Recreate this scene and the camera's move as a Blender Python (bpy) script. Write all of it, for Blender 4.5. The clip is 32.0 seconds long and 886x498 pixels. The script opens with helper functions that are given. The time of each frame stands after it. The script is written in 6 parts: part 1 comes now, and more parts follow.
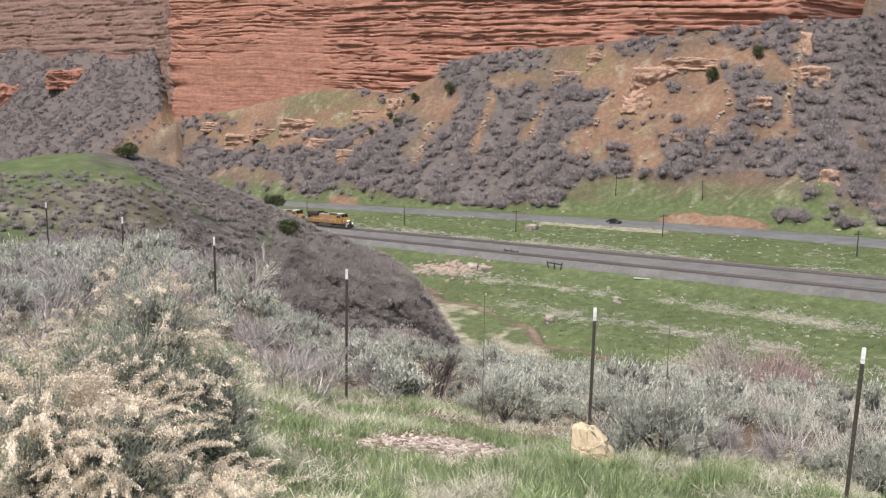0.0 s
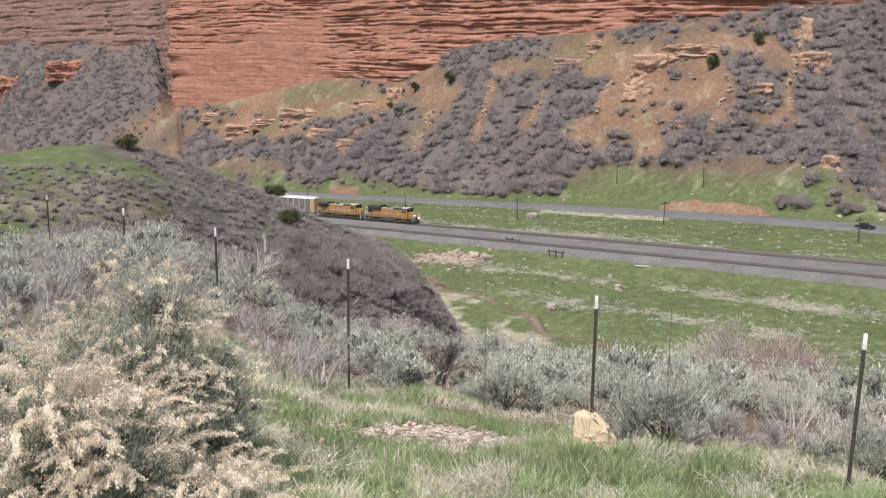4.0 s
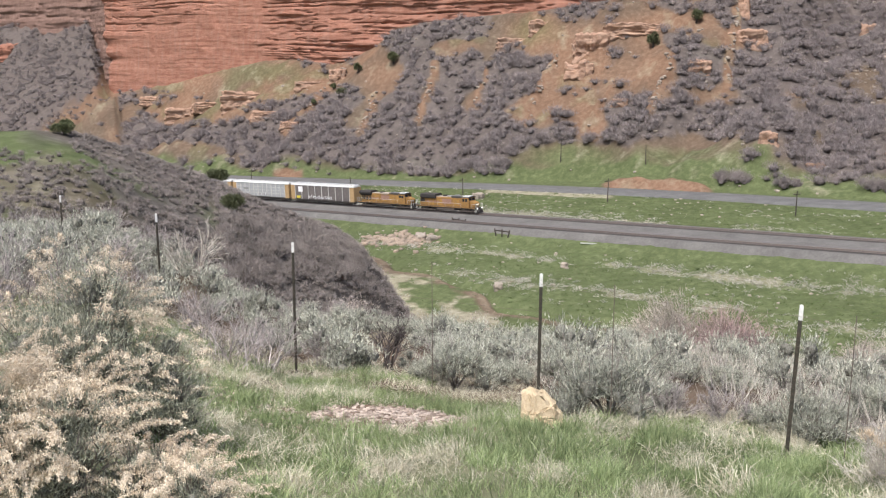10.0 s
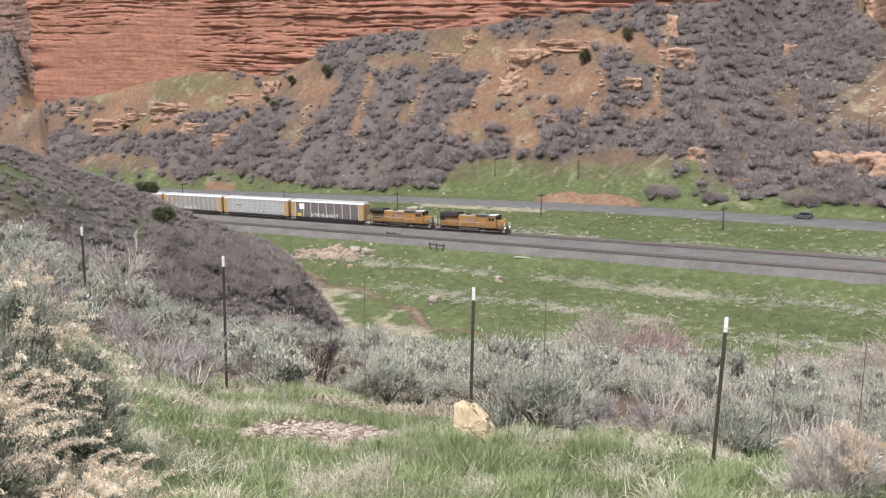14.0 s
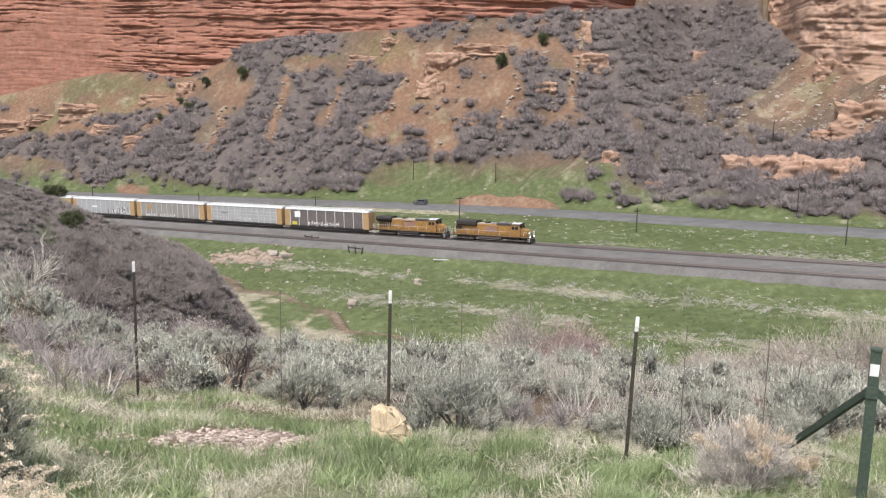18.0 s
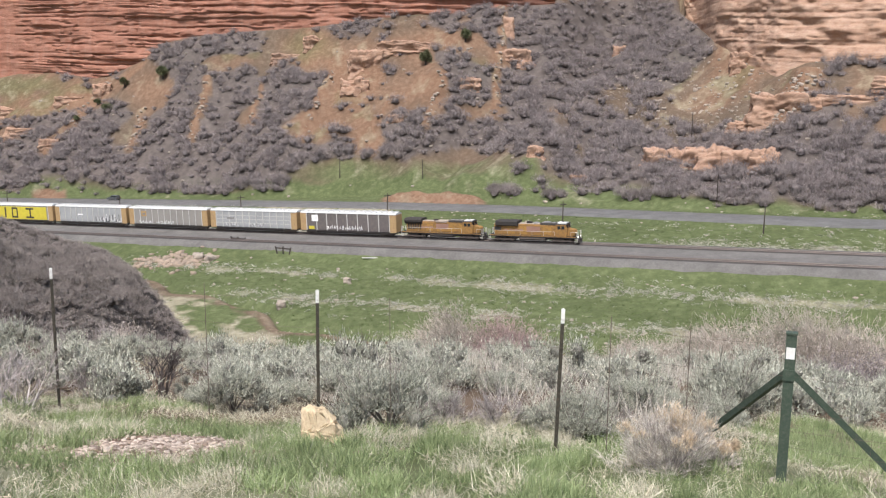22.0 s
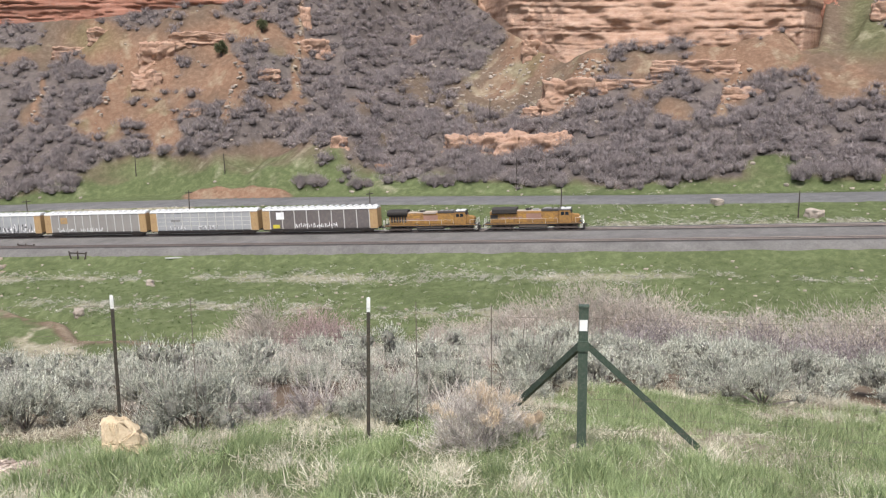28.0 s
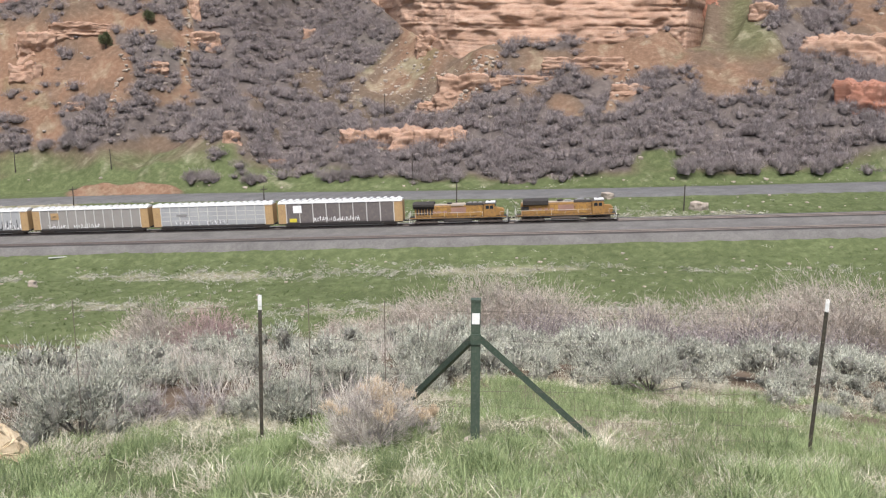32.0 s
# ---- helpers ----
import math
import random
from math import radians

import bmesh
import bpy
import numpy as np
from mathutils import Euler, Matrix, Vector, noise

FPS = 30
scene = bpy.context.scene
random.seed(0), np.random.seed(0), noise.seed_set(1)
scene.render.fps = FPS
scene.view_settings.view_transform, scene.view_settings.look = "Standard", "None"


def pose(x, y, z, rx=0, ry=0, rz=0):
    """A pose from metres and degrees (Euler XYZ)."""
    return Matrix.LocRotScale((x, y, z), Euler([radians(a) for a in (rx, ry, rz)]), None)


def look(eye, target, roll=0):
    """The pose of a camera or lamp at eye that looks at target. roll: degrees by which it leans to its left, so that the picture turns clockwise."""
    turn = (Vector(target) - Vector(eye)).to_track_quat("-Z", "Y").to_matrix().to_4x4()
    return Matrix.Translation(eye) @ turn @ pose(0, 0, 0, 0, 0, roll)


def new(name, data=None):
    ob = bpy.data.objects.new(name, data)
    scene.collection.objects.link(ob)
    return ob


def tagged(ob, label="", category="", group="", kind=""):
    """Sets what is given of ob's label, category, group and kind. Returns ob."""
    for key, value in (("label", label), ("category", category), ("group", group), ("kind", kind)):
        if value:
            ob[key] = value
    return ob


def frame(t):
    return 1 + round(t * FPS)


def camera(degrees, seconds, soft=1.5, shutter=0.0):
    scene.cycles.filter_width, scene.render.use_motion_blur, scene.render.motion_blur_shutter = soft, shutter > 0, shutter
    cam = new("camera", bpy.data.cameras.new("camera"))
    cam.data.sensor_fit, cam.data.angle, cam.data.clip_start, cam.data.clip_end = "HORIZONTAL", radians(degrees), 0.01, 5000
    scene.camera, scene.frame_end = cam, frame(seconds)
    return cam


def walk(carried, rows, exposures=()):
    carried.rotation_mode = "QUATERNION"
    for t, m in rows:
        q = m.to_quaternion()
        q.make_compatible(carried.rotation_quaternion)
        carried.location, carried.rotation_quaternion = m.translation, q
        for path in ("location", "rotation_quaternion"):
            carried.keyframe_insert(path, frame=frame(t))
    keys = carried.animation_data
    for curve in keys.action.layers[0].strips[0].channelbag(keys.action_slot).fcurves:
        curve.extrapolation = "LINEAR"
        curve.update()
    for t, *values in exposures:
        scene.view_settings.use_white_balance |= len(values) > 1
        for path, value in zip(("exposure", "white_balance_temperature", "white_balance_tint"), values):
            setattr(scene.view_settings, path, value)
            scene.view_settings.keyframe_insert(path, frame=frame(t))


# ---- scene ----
cam = camera(51.0, 32.0, 1.2)
# held by hand: seconds, yaw, pitch, roll; the lens swings on an arm of a third of a metre
ARM = 0.33
PATH = [
    (0, -0.30, -9.73, -0.74),
    (0.5, -0.25, -9.87, -0.64),
    (1, -0.15, -10.00, -0.68),
    (1.5, -0.07, -10.14, -0.71),
    (2, 0.14, -10.35, -0.42),
    (2.5, 0.25, -10.43, -0.66),
    (3, 0.16, -10.40, -0.57),
    (3.5, -0.08, -10.40, -0.55),
    (5.5, -0.85, -10.42, 0.50),
    (6, -1.06, -10.42, 0.29),
    (6.5, -1.73, -10.41, 0.72),
    (7, -2.15, -10.37, 0.75),
    (7.5, -2.53, -10.26, 0.78),
    (8, -2.90, -10.34, 1.09),
    (8.5, -3.33, -10.55, 0.92),
    (9, -3.56, -10.89, 0.33),
    (9.5, -3.71, -11.36, 0.21),
    (10, -3.74, -11.57, 0.22),
    (10.5, -3.90, -11.59, 0.43),
    (11, -4.23, -11.54, 0.39),
    (11.5, -4.68, -11.23, 0.37),
    (12, -5.18, -11.05, 0.02),
    (12.5, -5.78, -10.94, -0.61),
    (13, -6.41, -10.85, -0.77),
    (13.5, -6.99, -10.81, -0.71),
    (14, -7.69, -10.71, -0.52),
    (14.5, -8.27, -10.59, -0.92),
    (16.5, -10.70, -10.12, -0.89),
    (17, -11.45, -10.07, -0.92),
    (17.5, -12.06, -10.25, -1.04),
    (18, -12.67, -10.46, -1.03),
    (18.5, -13.29, -10.65, -0.87),
    (19, -13.90, -10.79, -0.68),
    (19.5, -14.46, -10.89, -0.49),
    (20, -15.14, -10.89, -0.52),
    (20.5, -15.82, -10.83, -0.60),
    (21, -16.31, -10.74, -0.65),
    (21.5, -16.76, -10.60, -0.61),
    (22, -17.25, -10.59, -0.35),
    (22.5, -17.80, -10.82, 0.45),
    (23, -18.36, -11.00, 0.53),
    (23.5, -19.13, -11.11, 0.47),
    (24, -20.09, -11.14, 0.47),
    (24.5, -21.26, -11.15, 0.57),
    (25, -22.48, -11.13, 0.74),
    (25.5, -23.85, -11.15, 0.73),
    (27.5, -28.06, -11.29, 0.40),
    (28, -29.33, -11.21, 0.56),
    (28.5, -30.76, -11.05, 0.65),
    (29, -32.17, -11.24, 0.74),
    (29.5, -33.17, -11.34, 0.01),
    (30, -33.69, -11.47, 0.48),
    (30.5, -34.07, -11.48, -0.03),
    (31, -34.65, -11.42, -0.20),
    (31.5, -35.24, -11.47, -0.21),
    (32, -35.71, -11.54, -0.01),
]
walk(cam, [(t, pose(-ARM * math.sin(radians(y)), ARM * math.cos(radians(y)) - ARM, 0, 90 + p, r, y)) for t, y, p, r in PATH],
     [(0, 0.92, 6200, 10), (32, 0.92, 6200, 10)])

# ---- light ----
world = bpy.data.worlds.new("world")
scene.world = world
world.use_nodes = True
wn = world.node_tree
sky = wn.nodes.new("ShaderNodeTexSky")
sky.sky_type = "NISHITA"
sky.sun_disc = False
sky.sun_elevation = radians(62)
sky.sun_rotation = radians(215)
sky.air_density = 1.0
sky.dust_density = 5.0
sky.ozone_density = 0.6
wn.links.new(sky.outputs[0], wn.nodes["Background"].inputs[0])
wn.nodes["Background"].inputs[1].default_value = 0.095
sun = new("sun", bpy.data.lights.new("sun", "SUN"))
sun.data.energy = 2.3
sun.data.angle = radians(11)
sun.data.color = (1.0, 0.98, 0.95)
sun.matrix_world = look((0, 0, 0), (-math.sin(radians(215)) * math.cos(radians(62)), -math.cos(radians(215)) * math.cos(radians(62)), -math.sin(radians(62))))


# ---- noise ----
def lattice(ix, iy, iz, seed):
    h = (ix * 374761393 + iy * 668265263 + iz * 2147483647 + seed * 1274126177) & 0xFFFFFFFF
    h = ((h ^ (h >> 13)) * 1274126177) & 0xFFFFFFFF
    h = ((h ^ (h >> 16)) * 2246822519) & 0xFFFFFFFF
    return ((h ^ (h >> 15)) & 0xFFFFFF) / 16777215.0


def vnoise(x, y, z=0.0, seed=0):
    """Smooth noise from -1 to 1 on arrays."""
    x, y, z = np.broadcast_arrays(np.asarray(x, float), np.asarray(y, float), np.asarray(z, float))
    fx, fy, fz = np.floor(x), np.floor(y), np.floor(z)
    ix, iy, iz = fx.astype(np.int64), fy.astype(np.int64), fz.astype(np.int64)
    u, v, w = x - fx, y - fy, z - fz
    u, v, w = u * u * (3 - 2 * u), v * v * (3 - 2 * v), w * w * (3 - 2 * w)
    out = 0
    for dz, wz in ((0, 1 - w), (1, w)):
        for dy, wy in ((0, 1 - v), (1, v)):
            for dx, wx in ((0, 1 - u), (1, u)):
                out = out + lattice(ix + dx, iy + dy, iz + dz, seed) * wx * wy * wz
    return out * 2 - 1


def fbm(x, y, z=0.0, octaves=4, seed=0):
    out, amp = 0, 0.5
    for k in range(octaves):
        out = out + amp * vnoise(np.asarray(x) * 2.03 ** k, np.asarray(y) * 2.03 ** k, np.asarray(z) * 2.03 ** k, seed + 17 * k)
        amp *= 0.5
    return out


def step(a, b, x):
    q = np.clip((x - a) / (b - a), 0, 1)
    return q * q * (3 - 2 * q)


# ---- plan: the valley runs along s, across it u; the track is u = 0 ----
CT, ST, Y0 = 0.733, 0.680, 264.6


def to_su(x, y):
    return CT * x - ST * (y - Y0), ST * x + CT * (y - Y0)


def to_xy(s, u):
    return CT * s + ST * u, Y0 - ST * s + CT * u


def rail_z(s):
    return -41.6 + 0.047 * np.clip(s, -330, 520)


ROAD_S = [-600, -120, -60, 0, 40, 80, 110, 170, 200, 230, 800]
ROAD_U = [22, 42, 46, 50, 51, 49, 45, 37, 34.5, 33, 18]


def road_u(s):
    return np.interp(s, ROAD_S, ROAD_U)


STREAM_S = [-60, 25, 42, 50, 56, 62, 69, 74, 82, 100, 128, 140, 147, 170, 260]
STREAM_U = [-29, -31, -40.5, -41.5, -43, -45, -48.5, -50.5, -56, -58, -54, -57, -58, -58, -58]


# rock wall foot over bearing: distance beyond the track, and height angle
FOOT_A = [-60, -30, -25, -23.5, -22, -20, -18.4, -16.6, -15.7, -12, -9.4, -7, -5, -2.9, -0.5, 0.8, 2.5, 7.6, 14, 20, 24, 27, 28.5, 30.5, 33.3, 36.7, 38.3, 43, 49, 50, 52.5, 54.5, 60, 75]
FOOT_U = [125, 125, 125, 125, 125, 125, 125, 125, 108, 110, 114, 116, 118, 120, 126, 130, 133, 138, 144, 158, 182, 225, 235, 190, 150, 122, 120, 120, 118, 112, 116, 150, 150, 160]
FOOT_E = [2, 2, 1.5, 2.1, 1.4, 2.0, 1.5, 2.2, -1.8, -1.3, -0.6, -0.1, 0, -0.3, 0.6, 1.7, 2.1, 2.7, 3.4, 4.0, 4.2, 4.6, 5, 4.2, 1.9, 0.1, 0.8, 1.3, 1.7, 0.6, 0.6, 4.5, 5, 6]


def polar(a, r):
    return r * np.sin(np.radians(a)), r * np.cos(np.radians(a))


def foot(a):
    """Distance and height of the rock wall's foot on the bearing a."""
    q = np.radians(np.clip(a, -29, 80))
    u, e = np.interp(a, FOOT_A, FOOT_U), np.interp(a, FOOT_A, FOOT_E)
    r = (u + CT * Y0) / (ST * np.sin(q) + CT * np.cos(q))
    return r, r * np.tan(np.radians(e))


CREST_A = [-60, -30, -25, -22, -20, -17.6, -15, -12.8, -10.8, -9.5, -7.8, -6, -3.2, -1.8, -1, 1, 3]
CREST_E = [-4, -4.4, -4.2, -3.9, -3.8, -4.1, -5.1, -6.1, -6.9, -7.6, -8.5, -9.2, -10.2, -11.4, -12.4, -15, -18]
CREST_R = [90, 92, 94, 96, 97, 99, 101, 103, 105, 106, 108, 110, 113, 115, 116, 118, 119]


def near_z(a, r):
    """The slope on which the camera stands."""
    right = np.interp(r, [0, 4, 8.3, 13, 20, 30, 45, 60, 90, 130, 170, 900], [-1.6, -2.45, -3.44, -4.6, -6.5, -9.7, -14.6, -20, -30, -42, -53, -260])
    left = np.interp(r, [0, 4, 12, 24, 40, 55, 72, 90, 130, 900], [-1.6, -2.2, -3.1, -4.3, -7.1, -10.4, -14.5, -20, -36, -300])
    mid = np.interp(r, [0, 4, 8.3, 12, 20, 35, 60, 85, 130, 900], [-1.6, -2.4, -3.34, -4.15, -6.0, -10, -17.5, -25, -42, -300])
    w1, w2 = step(-18, -5, a), step(-5, 10, a)
    out = (left * (1 - w1) + mid * w1) * (1 - w2) + right * w2
    return out + 0.10 * fbm(a * r / 60.0, r / 2.0, octaves=3, seed=3) * np.clip(r / 8, 0.3, 4)


# bare strips of rock rubble that run down the hillside: bearing and height angle at the top, at the foot, half width in degrees
RIBS = [(10.9, 1.2, 8.7, -3.9, 0.34), (17.3, 0.0, 16.2, -3.1, 0.34), (20.9, 3.8, 20.4, -1.6, 0.26), (14.0, -1.5, 12.4, -4.3, 0.22), (3.3, -0.4, 2.2, -3.8, 0.36),
        (-2.2, -0.6, -5.9, -4.4, 0.30), (6.4, -0.8, 5.8, -2.6, 0.16), (-0.4, -2.2, -1.2, -4.4, 0.3), (38.5, 0.2, 36.5, -2.6, 0.9), (47, -0.5, 45.6, -3.0, 0.4)]
# open slopes and dense thickets on the hillside: bearing, height angle, half widths, weight
OPEN = [(-7.5, -1.3, 4.6, 1.0, 1.2), (-10.5, -3.0, 3.0, 0.7, 0.7), (0.1, -1.0, 1.5, 1.4, 1.0), (4.6, 0.7, 1.6, 0.5, 0.8), (9.2, 1.5, 1.5, 1.0, 0.5), (12.3, 0.1, 1.5, 1.3, 1.1), (12.8, -3.9, 0.9, 1.0, 0.9),
        (16.9, -1.0, 0.8, 1.5, 0.9), (17.4, 2.0, 2.4, 0.5, 0.9), (20.9, 1.1, 1.6, 0.7, 0.9), (12.0, -6.2, 3.8, 0.9, 1.5), (17.6, -5.9, 2.4, 0.8, 1.2), (29.8, -1.6, 3.0, 1.4, 0.5), (36.0, 0.2, 3.0, 1.8, 1.0), (43.6, -2.6, 1.4, 0.8, 0.8), (45.5, 0.2, 5.5, 1.1, 0.6), (49.2, -5.8, 2.0, 1.1, 1.2), (53.0, 1.2, 1.8, 1.6, 0.5)]
THICK = [(23.8, 1.2, 3.2, 2.8, 0.9), (27.0, 3.6, 2.0, 2.0, 0.9), (18.8, -0.5, 1.4, 1.2, 0.7), (7.5, -1.2, 2.2, 1.4, 0.8), (1.8, -2.4, 1.6, 1.3, 0.7), (-4.8, -2.9, 2.2, 1.0, 0.7), (20.0, -3.6, 5.0, 0.9, 0.5), (-8.0, -4.6, 6.0, 0.7, 0.9), (4.0, -5.0, 6.0, 1.3, 0.9), (45.0, -4.6, 14.0, 1.4, 0.8), (32.0, -6.2, 4.0, 0.8, 0.6), (35.2, -3.4, 2.4, 0.6, 0.6)]


def blobs(a, e, rows):
    out = np.zeros_like(a)
    for b, h, ra, re, w in rows:
        out = np.maximum(out, w * np.exp(-(((a - b) / ra) ** 2 + ((e - h) / re) ** 2) ** 1.5))
    return out



def rib_mask(a, e):
    out = np.zeros_like(a)
    for a0, e0, a1, e1, w in RIBS:
        t = np.clip((e0 - e) / (e0 - e1), 0, 1)
        d = np.abs(a - (a0 + (a1 - a0) * t) + 0.25 * vnoise(e * 2.0, a * 0 + a0))
        out = np.maximum(out, step(w, 0.4 * w, d) * step(e1 - 0.4, e1, e) * step(e0 + 0.4, e0, e))
    return out


def thicket(a, e, q, s, u, ribs, gul, rib):
    """How densely scrub covers the far hillside, from 0 to 1."""
    n1, n2 = fbm(s / 26, u / 34, octaves=4, seed=51), fbm(s / 11 + 0.03 * u, u / 30, octaves=3, seed=52)
    ja, je = a + 0.9 * n2, e + 0.6 * n1
    d = 2.4 * (0.36 + 0.75 * n1 + 0.5 * n2 + 0.7 * step(-15.4, -16.2, a) + blobs(ja, je, THICK) - 1.1 * blobs(ja, je, OPEN))
    d = np.clip(d, 0, 1) * np.interp(q, [0, 0.03, 0.08, 0.14, 0.9, 1.0], [0.04, 0.2, 0.7, 1.0, 1.0, 0.7])
    spur = step(-20, -19, a) * step(-15.2, -15.5, a) * step(0.5, -0.3, e - np.interp(a, [-19.5, -15.7], [-4.0, -1.0]) + 0.8 * n2)
    return np.clip(d - 2 * rib - 0.9 * spur, 0, 1)


def ground_z(x, y):
    """Height of the ground, and masks of what covers it."""
    a, r = np.degrees(np.arctan2(x, y)), np.hypot(x, y)
    s, u = to_su(x, y)
    zt = rail_z(s)
    ur = road_u(s)
    # valley floor
    k = np.interp(u, [-400, -120, -80, -62, -50, -36, -25, -19, -15.5, 9, 11.5, 16, 24], [-9, -9, -8.6, -8.3, -7, -6.0, -4.8, -3.4, -1.7, -1.7, -2.7, -2.6, -2.0])
    k = np.where(u > 24, np.interp((u - 24) / np.maximum(ur - 24, 4), [0, 0.55, 0.92, 1, 1.3, 2], [-2.0, -1.0, -0.35, -0.5, -0.5, -0.4]), k)
    bend = -54 - np.interp(s, STREAM_S, STREAM_U) + 0.8 * np.sin(s / 3.1)
    k = k - 1.5 * np.exp(-((u + 54 + bend) / 1.5) ** 2) + 0.5 * fbm(s / 22, u / 9, octaves=4, seed=5) * step(-16, -24, u)
    k = k + 0.35 * fbm(s / 9, u / 6, octaves=3, seed=6) * step(11, 14, u) * step(ur - 2, ur - 6, u)
    k = k + 0.4 * fbm(s / 7, u / 3, octaves=4, seed=7) * np.exp(-((u + 18.5) / 2.6) ** 2)
    z = zt + k
    # far hillside
    rc, zc = foot(a)
    den = np.maximum(ST * np.sin(np.radians(a)) + CT * np.cos(np.radians(a)), 0.15)
    toe_u = ur + 18 + 5 * fbm(s / 40, 0.5, seed=9) + np.interp(s, [-40, -10, 20, 45, 60, 120], [0, 3, 12, 12, 3, 1])
    rt = r - (u - toe_u) / den
    rc = np.maximum(rc, rt + 30)
    q = (r - rt) / (rc - rt)
    z0 = zt - 0.3
    qq = np.clip(q, 0, 1)
    hill = z0 + (zc - z0) * (0.9 * qq + 0.1 * qq ** 2)
    w = step(0, 0.12, q) * step(1.02, 0.9, q)
    along = s + 14 * fbm(s / 60, u / 60, seed=2)
    ribs = fbm(along / 27.0, u / 130.0, octaves=3, seed=21)
    hill = hill + w * (9.0 * ribs + 3.0 * fbm(s / 12, u / 12, octaves=4, seed=22))
    ang = np.degrees(np.arctan2(hill, r))
    rib = rib_mask(a, ang) * (q > 0) * (q < 1)
    hill = hill + 1.8 * rib
    # side gully
    gul = np.exp(-((a - np.interp(q, [0.1, 0.2, 0.33, 0.5, 0.67, 1], [15, 17.5, 20.8, 24.4, 26.6, 27.9])) / 2.4) ** 2)
    hill = hill - np.interp(q, [0.1, 0.4, 1], [2, 9, 12]) * gul * w
    over = np.clip(q - 1, 0, 9) * (rc - rt)
    rise = np.interp(over, [0, 34, 40, 90, 400], [0, 2, 30, 40, 90])
    rise = np.where(((a > 24) & (a < 31)) | (a > 51.0), np.interp(over, [0, 60, 400], [0, 30, 90]), rise)
    hill = hill + rise
    # spur that runs down from the corner of the main wall
    spur = 545 * np.tan(np.radians(np.interp(a, [-19.5, -15.7], [-4.6, -1.8]))) - 0.55 * np.abs(r - 548) + 1.5 * fbm(x / 14, y / 14, seed=25)
    hill = np.where((a > -21) & (a < -15.4), np.maximum(hill, spur), hill)
    # cut bank above the road
    far = q > 0
    z = np.where(far, np.maximum(hill, z - 2), z)
    z = z + 3.4 * step(15.2, 18.6, u - ur + 0.8 * fbm(s / 5, 0.3, seed=27)) * step(44, 24, u - ur) * (step(12.6, 15.5, a) * step(20.4, 18.0, a + 0.8 * fbm(s / 6, 0.7, seed=28)) * (0.85 + 0.5 * fbm(s / 4, 0.1, seed=29)) + 0.6 * step(-7.4, -6.6, a) * step(-4.2, -5.0, a))
    # near slope and left hill
    zn = near_z(a, r)
    rcr, ec = np.interp(a, CREST_A, CREST_R), np.interp(a, CREST_A, CREST_E)
    zcr = rcr * np.tan(np.radians(ec))
    dr = r - rcr
    knoll = zcr - np.where(dr < 0, 0.0042 * dr ** 2 + 0.05 * -dr, 0.012 * dr ** 2 * np.interp(a, [-20, -5], [0.3, 1.0]) + 0.1 * dr)
    knoll = knoll + (0.7 * fbm(s / 9, u / 9, octaves=4, seed=31)) * step(1, 8, np.abs(dr) + 4)
    turn = step(68, 110, np.abs(a - 20)) * step(900, 300, r)
    z1 = np.maximum(zn, np.where((a < 3) & (a > -70), knoll, -999))
    z1 = z1 * (1 - turn) + (-1.6 + 0.03 * r) * turn
    near = ((z1 > z) & (q < 0.02)) | (np.abs(a - 20) > 95)
    z = np.where(near, z1, z)
    m = dict(a=a, r=r, s=s, u=u, q=np.where(far & ~near, q, -1), near=near, knoll=near & (knoll >= zn) & (a < 3), bend=bend, ribs=ribs, ur=ur, gul=gul, rib=rib, ang=ang)
    return z, m


# ---- materials ----
def ramp(nt, fac, stops):
    n = nt.nodes.new("ShaderNodeValToRGB")
    while len(n.color_ramp.elements) < len(stops):
        n.color_ramp.elements.new(0.5)
    for e, (p, c) in zip(n.color_ramp.elements, stops):
        e.position, e.color = p, (*c, 1)
    nt.links.new(fac, n.inputs[0])
    return n.outputs[0]


def coords(nt, scale=(1, 1, 1)):
    g = nt.nodes.new("ShaderNodeNewGeometry")
    mp = nt.nodes.new("ShaderNodeMapping")
    mp.inputs["Scale"].default_value = scale
    nt.links.new(g.outputs["Position"], mp.inputs["Vector"])
    return mp.outputs[0]


def noise_tex(nt, vec, scale, detail=6, rough=0.6, distortion=0.0):
    n = nt.nodes.new("ShaderNodeTexNoise")
    n.inputs["Scale"].default_value = scale
    n.inputs["Detail"].default_value = detail
    n.inputs["Roughness"].default_value = rough
    n.inputs["Distortion"].default_value = distortion
    nt.links.new(vec, n.inputs["Vector"])
    return n.outputs["Fac"]


def mix(nt, fac, a, b, mode="MIX"):
    n = nt.nodes.new("ShaderNodeMix")
    n.data_type = "RGBA"
    n.blend_type = mode
    for sock, v in ((0, fac), (6, a), (7, b)):
        if isinstance(v, (int, float)):
            n.inputs[sock].default_value = v
        elif isinstance(v, tuple):
            n.inputs[sock].default_value = (*v, 1)
        else:
            nt.links.new(v, n.inputs[sock])
    return n.outputs[2]


def bump(nt, bsdf, height, strength, dist):
    b = nt.nodes.new("ShaderNodeBump")
    b.inputs["Strength"].default_value = strength
    b.inputs["Distance"].default_value = dist
    nt.links.new(height, b.inputs["Height"])
    nt.links.new(b.outputs[0], bsdf.inputs["Normal"])


def blank(name, rough=0.8, metal=0.0):
    m = bpy.data.materials.new(name)
    m.use_nodes = True
    b = m.node_tree.nodes["Principled BSDF"]
    b.inputs["Roughness"].default_value = rough
    b.inputs["Metallic"].default_value = metal
    b.inputs["Specular IOR Level"].default_value = 0.25
    return m, m.node_tree, b


